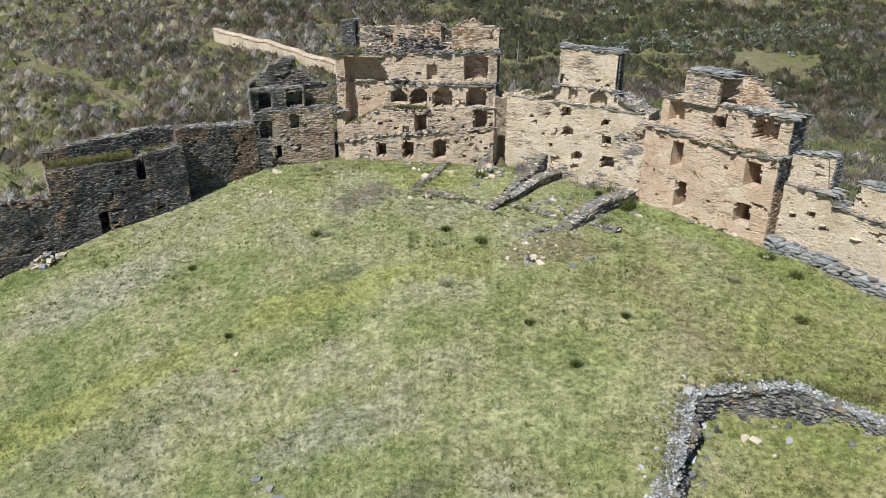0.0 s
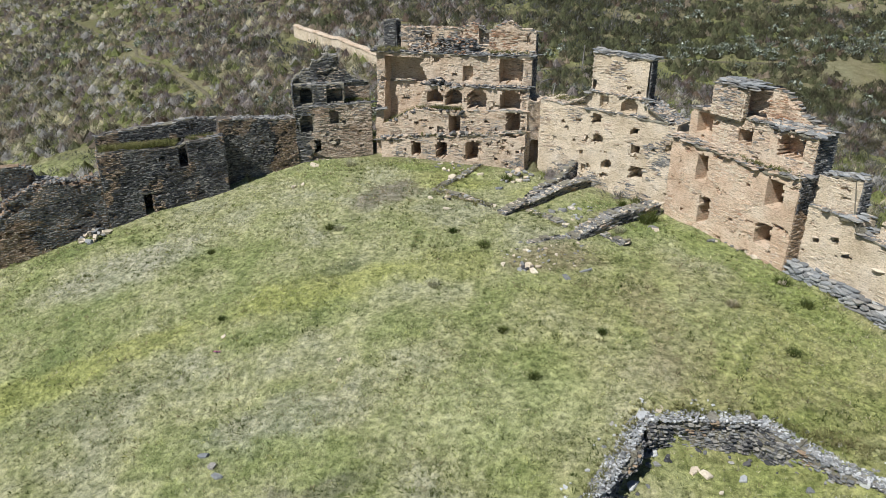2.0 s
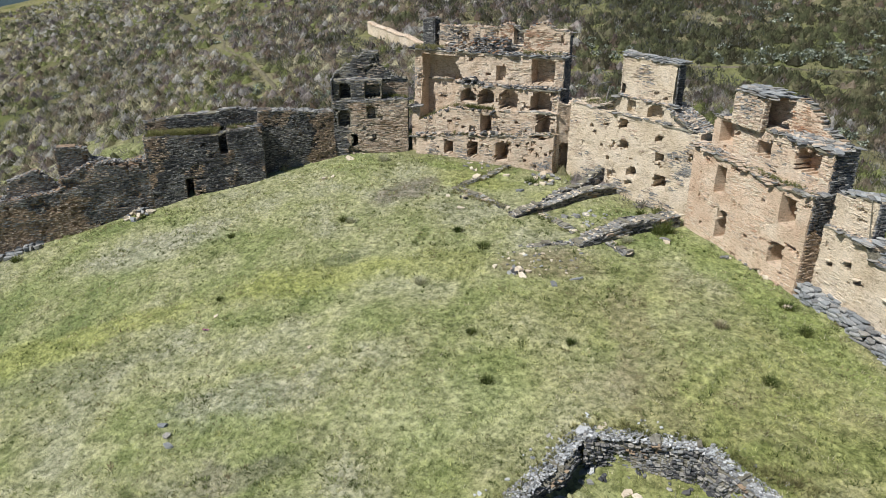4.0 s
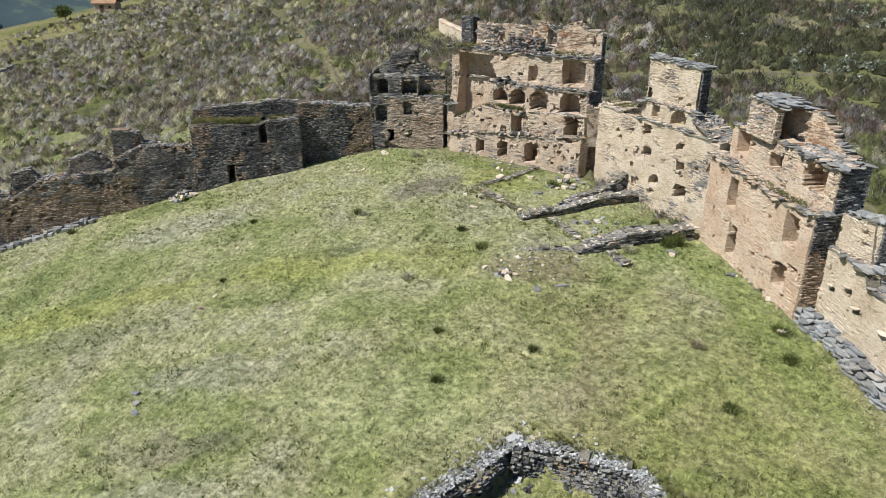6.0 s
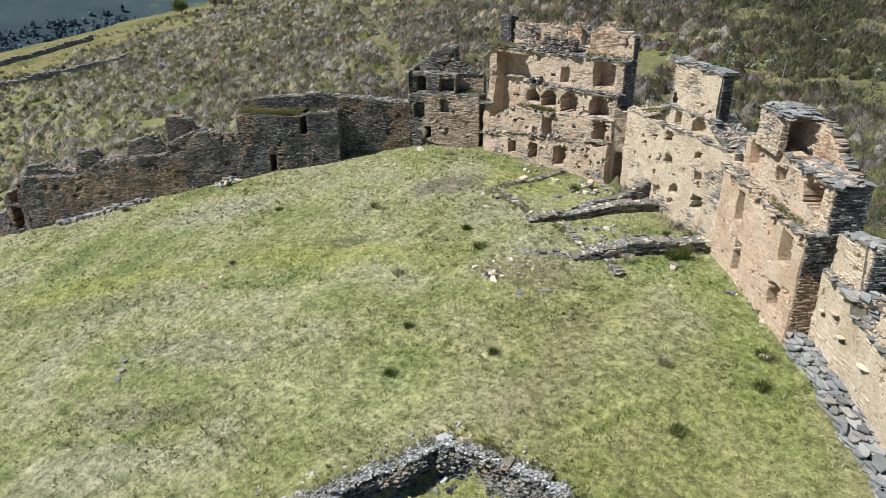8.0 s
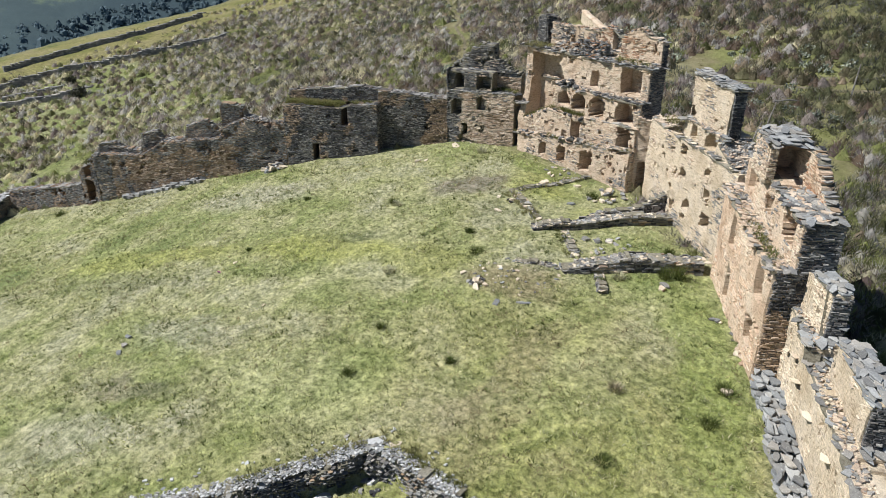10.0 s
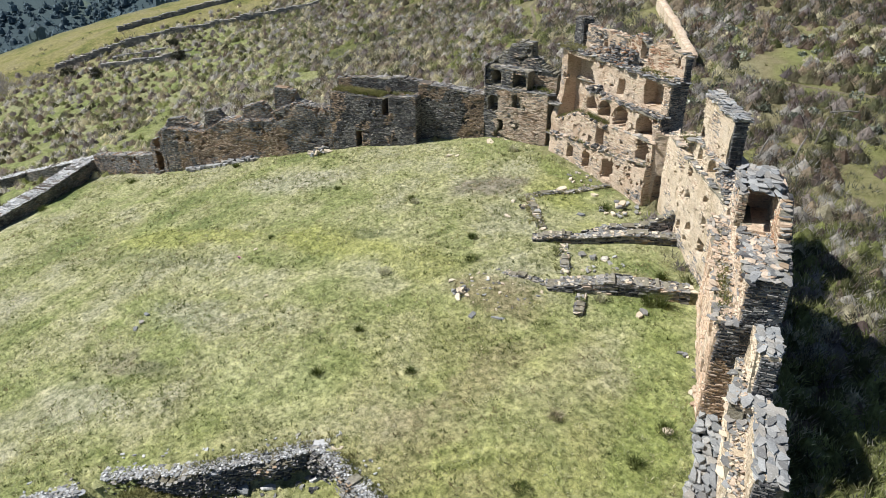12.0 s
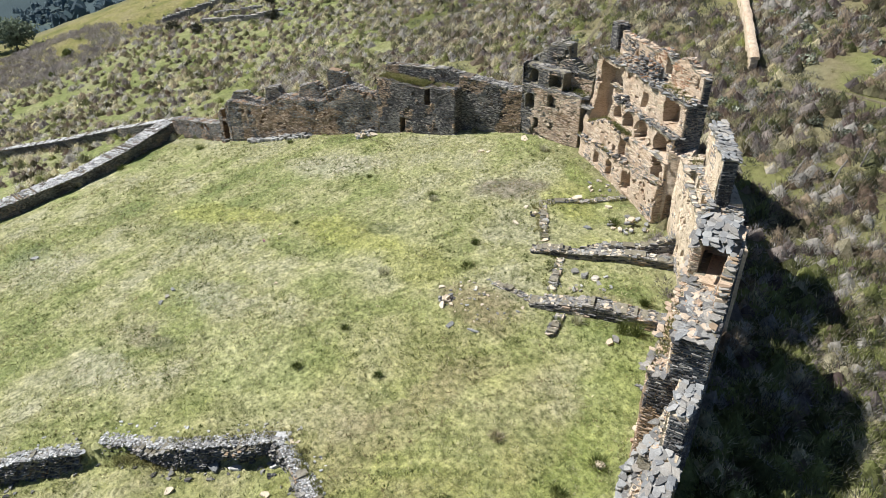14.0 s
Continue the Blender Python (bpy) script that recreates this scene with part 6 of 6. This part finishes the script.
# silvery leaves; the near-white stop paints glints on them
PALELEAF = grass_material("pale_leaf", [(0.35, (0.10, 0.12, 0.07)), (0.52, (0.25, 0.28, 0.21)), (0.66, (0.62, 0.64, 0.58))], 6.0)
meadow()
hillside()
footpaths()
speckled_shrubs()
woods()
west_brush()
for x, y, r, m in ((-122.5, 10.7, 1.3, 0), (-107.2, 33.7, 1.3, 1), (-114.2, 30.3, 1.5, 1), (-100.0, 46.4, 1.4, 1), (-109.1, 48.2, 1.3, 1), (-127.0, 3.5, 1.0, 2), (-112.0, 8.0, 1.0, 0)):
    bush(x, y, r, (GREEN, DARKLEAF, BRUSH)[m], ("dense bright green bush on the slope", "dark bush beside the ruined enclosure", "dead brown bush on the slope")[m])
tree(-141.0, 0.8, 8.0, 9.5, SILVER, "round silver-green tree beside the terrace", leaves=2600, size=0.3, low=0.5)
tree(-146.0, -6.0, 14.0, 8.0, LEAF, "tall dark green tree at the valley's edge")
tree(-140.0, 112.0, 4.2, 4.6, GREEN, "small bright green tree beside the hut", size=0.2)


# ---------------------------------------------------------------- hill: walls, hut, posts
def clay_wall():
    """A mud wall with a tiled-looking stone coping that runs down the hill behind the tower."""
    fr = Frame((-24.6, 78.6), (-9.8, 65.8))
    th = thing("adobe_wall", base_of(fr), "pale ochre adobe wall running down the hillside", "wall")
    top = lambda u: fr.ground(u, 0.3) + 1.15 + 0.1 * noise.noise((u * 0.5, 2, 2))
    v, f = core_mesh(fr, 0, fr.len, feet(fr, 0.4), top, lambda u, z: 0.04 * noise.noise((u, z, 4)), lambda u, z: 0.6, 0.35, 0.2)
    mesh_object("wall", v, f, CLAY_PALE, th, th.location)
    # rounded mud coping in sagging lengths
    u = 0.0
    while u < fr.len:
        l, v, f = min(rng.uniform(1.1, 1.9), fr.len - u + 0.2), [], []
        for i in range(7):
            q = u + l * i / 6
            sag = 0.05 * math.sin(math.pi * i / 6)
            for k in range(9):
                a = math.pi * k / 8
                d, z = 0.3 - 0.38 * math.cos(a), 0.17 * math.sin(a) - (0.06 if k in (0, 8) else 0)
                n = 0.035 * noise.noise((q * 2, k * 0.7, 3.0))
                v.append(fr.at(q, d + n, top(q) + z + sag + n - 0.02))
        f = [(9 * i + k, 9 * i + k + 1, 9 * i + k + 10, 9 * i + k + 9) for i in range(6) for k in range(8)]
        f += [tuple(range(8, -1, -1)), tuple(range(54, 63))]
        mesh_object("coping", v, f, CLAY_TAN, th, th.location, smooth=False)
        u += l


def terrace_wall(a, b, h, thick, label, name="terrace_wall", bends=0):
    fr = Frame(a, b)
    th = thing(name, base_of(fr), label, "wall", "terrace walls")
    top = lambda u: fr.ground(u, thick / 2) + h * (0.9 + 0.35 * noise.noise((u * 0.3, a[1], 0)))
    v, f = core_mesh(fr, 0, fr.len, feet(fr, 0.5), top, lambda u, z: 0.05 * noise.noise((u * 1.5, z * 3, 1)), lambda u, z: thick, 0.5, 0.2)
    mesh_object("wall", v, f, STONES[GREYS], th, th.location)
    ang = math.atan2(fr.w[1], fr.w[0])
    u = 0.0
    while u < fr.len:
        l = rng.uniform(0.7, 1.5)
        piece("capstone", th, fr.at(u + l / 2, thick / 2, top(u + l / 2) + 0.08), (l, thick * 1.2, 0.22), ang + rng.normal(0, 0.08), GREYS)
        u += l


def hut(x, y):
    z = gz(x, y)
    th = thing("hut", (x, y, z), "small adobe hut with a brown pitched roof", "house")
    c, s = math.cos(0.5), math.sin(0.5)

    def box(name, cx, cy, z0, z1, lx, ly, mat):
        v = []
        for zz in (z0, z1):
            for p, q in ((-1, -1), (1, -1), (1, 1), (-1, 1)):
                a, b = cx + p * lx / 2, cy + q * ly / 2
                v.append((x + a * c - b * s, y + a * s + b * c, z + zz))
        mesh_object(name, v, [(3, 2, 1, 0), (4, 5, 6, 7), (0, 1, 5, 4), (1, 2, 6, 5), (2, 3, 7, 6), (3, 0, 4, 7)], mat, th, th.location)
    box("wall", 0, 0, -0.6, 2.2, 5.0, 3.6, CLAY_PINK)
    box("door", -0.6, -1.83, 0.0, 1.7, 0.9, 0.1, BARK)
    box("window", 1.3, -1.82, 0.9, 1.5, 0.7, 0.08, BARK)
    v = []
    for a in (-2.9, 2.9):
        for b, zz in ((-2.2, 2.1), (0, 3.6), (2.2, 2.1), (2.2, 1.95), (0, 3.42), (-2.2, 1.95)):
            v.append((x + a * c - b * s, y + a * s + b * c, z + zz))
    f = [(i, (i + 1) % 6, 6 + (i + 1) % 6, 6 + i) for i in range(6)] + [(5, 4, 1, 0), (4, 3, 2, 1), (6, 7, 10, 11), (7, 8, 9, 10)]
    mesh_object("roof", v, f, STONES[RUSTS], th, th.location)


def post(x, y, lean, h, name="fence_post", label="weathered grey wooden post leaning on the slope"):
    z = gz(x, y)
    p = [(x, y, z - 0.3), (x + lean[0] * 0.5, y + lean[1] * 0.5, z + h * 0.55), (x + lean[0], y + lean[1], z + h)]
    v, f = tube(p, [0.07, 0.06, 0.045], 8)
    ob = mesh_object(name, v, f, GREYWOOD, None, (x, y, z))
    tagged(ob, label, "post", "posts on the hillside")


def fallen_pole():
    a, b = (3.6, 64.6), (4.9, 67.0)
    p = [(a[0], a[1], gz(*a) + 0.9), (4.2, 65.8, gz(4.2, 65.8) + 0.7), (b[0], b[1], gz(*b) + 0.25)]
    v, f = tube(p, [0.06, 0.055, 0.05], 8)
    tagged(mesh_object("fallen_pole", v, f, GREYWOOD, None, (a[0], a[1], gz(*a))), "grey wooden pole fallen across the tussocks", "pole")


GREYWOOD = clay_material("grey_wood", (0.20, 0.18, 0.16), (0.30, 0.28, 0.25), (0.38, 0.36, 0.33))
clay_wall()
for p, q, h in (((-119.4, 29.0), (-119.3, 39.5), 1.1), ((-119.3, 39.5), (-118.0, 49.2), 1.1), ((-118.0, 49.2), (-110.4, 63.0), 1.0), ((-110.4, 63.0), (-102.5, 75.0), 0.9),
                ((-129.7, 43.0), (-129.8, 56.0), 0.9), ((-129.8, 56.0), (-130.5, 72.0), 0.9), ((-130.5, 72.0), (-136.0, 87.0), 0.9)):
    terrace_wall(p, q, h, 0.7, "long dark terrace wall across the slope")
for p, q, h in (((-110.5, 35.3), (-105.6, 40.4), 0.9), ((-105.6, 40.4), (-99.8, 47.3), 0.9), ((-111.6, 33.4), (-107.0, 33.2), 0.7), ((-113.5, 38.0), (-107.5, 46.0), 0.6)):
    terrace_wall(p, q, h, 0.7, "low wall of a small ruined enclosure", "enclosure_wall")
hut(-139.0, 123.0)
post(3.5, 56.6, (0.35, 0.5), 1.7)
post(5.0, 58.5, (0.3, 0.5), 1.6)
post(4.6, 61.5, (0.3, 0.3), 1.9)
post(7.2, 70.0, (0.1, 0.2), 2.6)
fallen_pole()


# ---------------------------------------------------------------- court: bench, rubble, stones, tufts
def bench():
    """A knee-high bench of stacked slabs along the foot of the pale wall."""
    fr = Frame((17.2, 34.2), (22.4, 26.5))
    th = thing("stone_bench", fr.at(4, -0.3, fr.ground(4, -0.3)), "knee-high bench of stacked grey slabs along the wall", "bench")
    ang = math.atan2(fr.w[1], fr.w[0])
    for layer in range(5):
        u = -0.9
        while u < fr.len:
            l = rng.uniform(0.25, 0.75)
            d = -0.62 + 0.25 * noise.noise((u * 0.7, 5.0, 1.0))
            while d < 0.3:
                w = rng.uniform(0.18, 0.42)
                g = fr.ground(u, -0.2)
                hgt = 0.6 - 0.02 * u
                t = hgt / 5
                if not (layer == 4 and rng.random() < 0.45):
                    piece("slab", th, fr.at(u + l / 2, d + w / 2, g + t * (layer + 0.5) + rng.normal(0, 0.02)), (l * 1.05, w * 1.08, t * rng.uniform(0.8, 1.15)), ang + rng.normal(0, 0.25), (GREYS, SLATES, SLATES, SLATES)[int(rng.integers(4))], (rng.normal(0, 0.09), rng.normal(0, 0.09)))
                d += w
            u += l


def west_bench():
    fr = Frame((-35.5, 27.6), (-22.4, 38.0))
    th = thing("stone_ledge", fr.at(6, -0.4, fr.ground(6, -0.4)), "low pale stone footing along the ochre wall", "ledge")
    ang = math.atan2(fr.w[1], fr.w[0])
    u = 2.3
    while u < 9.3:
        l = rng.uniform(0.3, 0.7)
        for d in (-0.7, -0.35, -0.02):
            piece("slab", th, fr.at(u + l / 2, d + 0.1, fr.ground(u, d) + 0.22 + rng.normal(0, 0.05)), (l, 0.42, 0.3), ang + rng.normal(0, 0.2), SLATES if rng.random() < 0.7 else GREYS, (rng.normal(0, 0.08), rng.normal(0, 0.08)))
        u += l


def loose(x, y, size, mat, label="pale flat stone lying in the grass", sunk=0.35, name="loose_stone", tilt=0.12):
    ob = piece(name, None, (x, y, gz(x, y) + size[2] * (0.5 - sunk)), size, rng.uniform(0, 6.28), mat, (rng.normal(0, tilt), rng.normal(0, tilt)))
    tagged(ob, label, "stone", "loose stones")
    return ob


def heap(name, x, y, r, n, size, mats, label, h=0.5, category="rubble"):
    """Fallen stones piled loosely, each its own piece."""
    th = thing(name, (x, y, gz(x, y)), label, category)
    for _ in range(n):
        a, q = rng.uniform(0, 6.28), rng.uniform(0, 1) ** 0.7
        px, py = x + math.cos(a) * q * r, y + math.sin(a) * q * r
        s = rng.uniform(*size)
        piece("stone", th, (px, py, gz(px, py) + s * 0.08 + h * (1 - q) * rng.random()), (s, s * rng.uniform(0.5, 0.9), s * rng.uniform(0.25, 0.5)), rng.uniform(0, 6.28), mats[int(rng.integers(len(mats)))], (rng.normal(0, 0.3), rng.normal(0, 0.3)))
    return th


bench()
west_bench()
for x, y, s, m in ((-11.1, 45.5, (0.95, 0.6, 0.14), PALES), (-11.4, 42.0, (0.5, 0.4, 0.2), PALES), (-1.2, 43.4, (0.75, 0.55, 0.45), PALES), (-2.0, 40.2, (0.4, 0.3, 0.15), PALES),
                   (-0.7, 38.7, (0.45, 0.3, 0.15), PALES), (0.2, 40.2, (0.5, 0.35, 0.25), SLATES), (7.2, 31.7, (0.75, 0.2, 0.1), SLATES), (11.0, 37.0, (0.6, 0.4, 0.2), PALES), (10.9, 37.4, (0.5, 0.35, 0.2), GREYS),
                   (16.4, 32.6, (0.45, 0.35, 0.2), PALES), (9.1, 21.75, (0.75, 0.4, 0.14), GLINTS), (9.7, 22.05, (0.5, 0.3, 0.14), PALES), (9.5, 21.2, (0.6, 0.35, 0.14), GLINTS), (7.45, 18.0, (0.95, 0.65, 0.3), GLINTS), (8.3, 18.75, (0.55, 0.45, 0.35), SLATES), (8.7, 19.6, (0.6, 0.4, 0.12), GLINTS), (13.75, 21.5, (0.45, 0.35, 0.22), PALES), (14.25, 21.2, (0.5, 0.45, 0.3), SLATES), (14.9, 20.7, (0.85, 0.35, 0.18), SLATES), (15.4, 20.2, (0.6, 0.45, 0.25), SLATES), (15.9, 19.8, (0.5, 0.4, 0.25), GLINTS), (12.4, 20.3, (0.3, 0.5, 0.12), SLATES), (11.6, 19.6, (0.22, 0.16, 0.1), PALES), (8.6, 16.8, (0.5, 0.3, 0.15), PALES),
                   (11.2, 20.3, (0.4, 0.3, 0.15), PALES), (10.8, 20.4, (0.45, 0.3, 0.15), PALES), (-10.9, 42.3, (0.35, 0.3, 0.15), PALES), (-20.3, 10.4, (0.6, 0.5, 0.3), SLATES), (6.0, 39.0, (0.6, 0.45, 0.25), GREYS), (5.4, 38.8, (0.55, 0.4, 0.2), GREYS),
                   (6.5, 39.4, (0.45, 0.4, 0.2), GREYS), (3.2, 31.9, (0.4, 0.25, 0.12), PALES), (6.3, 30.9, (0.5, 0.3, 0.12), SLATES), (-6.4, 18.9, (0.4, 0.25, 0.2), SLATES), (-5.9, 18.5, (0.3, 0.25, 0.2), GREYS), (-5.5, 18.1, (0.45, 0.25, 0.15), SLATES),
                   (-8.9, 26.0, (0.3, 0.2, 0.12), PALES), (-2.9, 24.3, (0.25, 0.2, 0.1), PALES), (2.0, 42.0, (0.5, 0.4, 0.2), SLATES), (0.6, 44.6, (0.5, 0.3, 0.2), PALES)):
    loose(x, y, s, m)
heap("rubble_heap", 2.9, 44.3, 1.2, 24, (0.2, 0.5), [SLATES, GREYS, PALES], "heap of fallen grey slabs at the tower's foot")
heap("rubble_heap", -22.9, 36.9, 0.9, 22, (0.3, 0.8), [PALES, SLATES], "pale fallen boulders beside the bulwark", 0.7)
heap("rubble_heap", 4.5, 31.6, 0.55, 14, (0.2, 0.5), [GREYS, SLATES, PALES, DARKS], "small pit edged with broken stones in the turf", 0.15)
heap("rubble_heap", -0.9, 40.2, 0.5, 9, (0.15, 0.4), [PALES, DARKS], "scatter of white and dark stones by the foundation", 0.1)
heap("rubble_heap", -1.6, 45.6, 1.0, 14, (0.15, 0.4), [PALES, GREYS], "small fallen stones under the tower", 0.15)
heap("rubble_heap", 14.6, 36.6, 0.9, 16, (0.15, 0.4), [PALES, GREYS], "small fallen stones at the foot of the house", 0.1)
heap("rubble_heap", 15.9, 35.1, 0.8, 16, (0.15, 0.45), [PALES, TANS], "small fallen stones at the foot of the house", 0.15)
heap("rubble_heap", -36.3, 27.6, 0.9, 20, (0.2, 0.55), [OCHRES, DARKS, GREYS], "stones fallen in the broken doorway", 0.5)
heap("rubble_heap", 5.2, 33.4, 2.2, 60, (0.06, 0.25), [PALES, GREYS, SLATES], "scatter of small stones over a worn patch", 0.02)
heap("rubble_heap", 7.0, 38.3, 2.0, 30, (0.08, 0.35), [PALES, GREYS, SLATES], "scatter of stones in the walled plot", 0.02)


def tuft(x, y, h, r, mat, label, n=70):
    v, f = blade_mesh(np.array([x]), np.array([y]), np.array([gz(x, y)]), 3 * n, np.array([h]), np.array([r]), np.array([0.016]), 0.55)
    ob = mesh_object("grass_tuft", v, f, mat, None, (x, y, gz(x, y)))
    tagged(ob, label, "grass", "grass tufts")


for x, y, h, r, m in ((0.06, 29.8, 0.45, 0.55, 0), (0.15, 35.5, 0.35, 0.45, 1), (2.0, 34.0, 0.4, 0.6, 1), (3.7, 26.3, 0.3, 0.35, 1), (7.8, 26.5, 0.3, 0.35, 1), (13.55, 29.5, 0.42, 0.45, 2), (-9.6, 27.3, 0.25, 0.3, 1),
                      (-13.3, 33.8, 0.3, 0.4, 1), (5.2, 23.4, 0.35, 0.4, 1), (16.4, 32.5, 0.5, 0.6, 1), (16.9, 30.3, 0.5, 0.55, 1), (15.3, 26.3, 0.4, 0.5, 1), (-7.0, 36.0, 0.5, 0.5, 1), (-6.4, 35.8, 0.45, 0.5, 0),
                      (10.9, 38.6, 0.9, 0.6, 1), (10.5, 38.1, 0.8, 0.6, 1), (9.0, 36.5, 0.5, 0.5, 0), (9.4, 40.3, 0.6, 0.4, 1), (-8.6, 45.6, 0.7, 0.6, 0), (2.4, 43.6, 0.6, 0.6, 1), (8.6, 35.6, 0.4, 0.4, 1), (-28.2, 31.5, 0.5, 0.5, 1), (-37.0, 24.5, 0.7, 0.7, 1), (-39.5, 17.0, 0.6, 0.7, 1)):
    tuft(x, y, h, r, (STRAW, GREEN, TUSSOCK)[m], ("pale straw-coloured grass tuft", "dark green grass tuft", "yellow-brown grass tuft")[m] + " in the turf")


def ledge_plants():
    """Grass and weeds rooted on the ledges and wall tops."""
    spots = []
    t = Frame((-7.4, 47.5), (3.33, 45.575))
    b = Frame((-22.35, 38.0), (-15.9, 42.0))
    c = Frame((4.1, 46.15), (12.0, 40.7))
    r = Frame((11.75, 40.2), (16.7, 33.8))
    for fr, u0, u1, d0, d1, z, n, s in ((b, 0.2, 4.6, 0.15, 1.25, lambda u: 3.88, 300, 0.34), (b, 5.3, 7.0, 0.2, 1.25, lambda u: 4.1, 30, 0.25), (t, 0.2, 2.2, 0.5, 1.6, lambda u: 8.95, 50, 0.35), (t, 0.6, 3.8, 0.35, 1.2, lambda u: 3.6 + 0.5 * u, 110, 0.3),
                                        (t, 3.5, 7.0, 0.0, 0.25, lambda u: 3.5, 60, 0.22), (t, 4.2, 6.4, 0.2, 0.6, lambda u: 5.4, 70, 0.28), (t, 8.0, 10.5, 1.1, 1.7, lambda u: 9.05, 60, 0.3), (t, 0.0, 11.0, 0.0, 0.25, lambda u: 2.95 + 0.13 * u, 90, 0.18),
                                        (c, 0.3, 3.3, 0.2, 1.5, lambda u: 6.55, 50, 0.22), (r, 0.5, 8.0, 0.1, 0.45, lambda u: 5.8, 90, 0.18), (Frame((-12.5, 45.9), (-7.5, 47.7)), 3.5, 5.2, 0.2, 1.2, lambda u: 5.5, 40, 0.25)):
        for _ in range(n):
            u = rng.uniform(u0, u1)
            p = fr.at(u, rng.uniform(d0, d1), z(u) + 0.02)
            spots.append((*p, s * rng.uniform(0.6, 1.4)))
    for (ax, ay), (bx, by), n, s in (((8.7, 21.8), (12.9, 22.3), 110, 0.14), ((5.7, 14.6), (7.7, 18.0), 160, 0.24), ((7.5, 18.2), (8.6, 21.6), 50, 0.15), ((12.9, 22.0), (17.5, 20.8), 120, 0.2), ((-1.7, 41), (0.2, 46), 90, 0.18), ((-1.7, 41), (1.9, 38.9), 80, 0.18), ((3.7, 38.6), (6.2, 36.6), 40, 0.16)):
        for _ in range(n):
            k = rng.random()
            px, py = ax + k * (bx - ax) + rng.normal(0, 0.22), ay + k * (by - ay) + rng.normal(0, 0.22)
            spots.append((px, py, gz(px, py) + 0.08, s * rng.uniform(0.6, 1.4)))
    a = np.array(spots)
    v, f = blade_mesh(a[:, 0], a[:, 1], a[:, 2], 12, a[:, 3], a[:, 3] * 0.9, np.full(len(a), 0.022), 0.9)
    tagged(mesh_object("ledge_grass", v, f, HILLGRASS), "weeds and grass growing on the ruined ledges", "grass", kind="stuff")


ledge_plants()


def scrap():
    """A crumpled scrap of pink and dark cloth in the grass."""
    x, y = -8.7, 24.9
    n = 9
    v = [(x + (i / (n - 1) - 0.5) * 0.34, y + (j / 4 - 0.5) * 0.14, gz(x, y) + 0.07 + 0.06 * noise.noise((i * 0.9, j * 0.8, 3))) for i in range(n) for j in range(5)]
    f = [(i * 5 + j, (i + 1) * 5 + j, (i + 1) * 5 + j + 1, i * 5 + j + 1) for i in range(n - 1) for j in range(4)]
    m, nodes, links, b = material("pink_cloth", 0.8)
    nn = noise_tex(nodes, links, 9, 2, 0.5, world_pos(nodes))
    r = ramp(nodes, [(0.42, (0.45, 0.14, 0.24)), (0.5, (0.05, 0.03, 0.05))])
    links.new(nn.outputs[0], r.inputs[0])
    links.new(r.outputs[0], b.inputs["Base Color"])
    tagged(mesh_object("cloth_scrap", v, f, m, None, (x, y, gz(x, y)), smooth=True), "crumpled scrap of pink and black cloth in the grass", "cloth")


scrap()
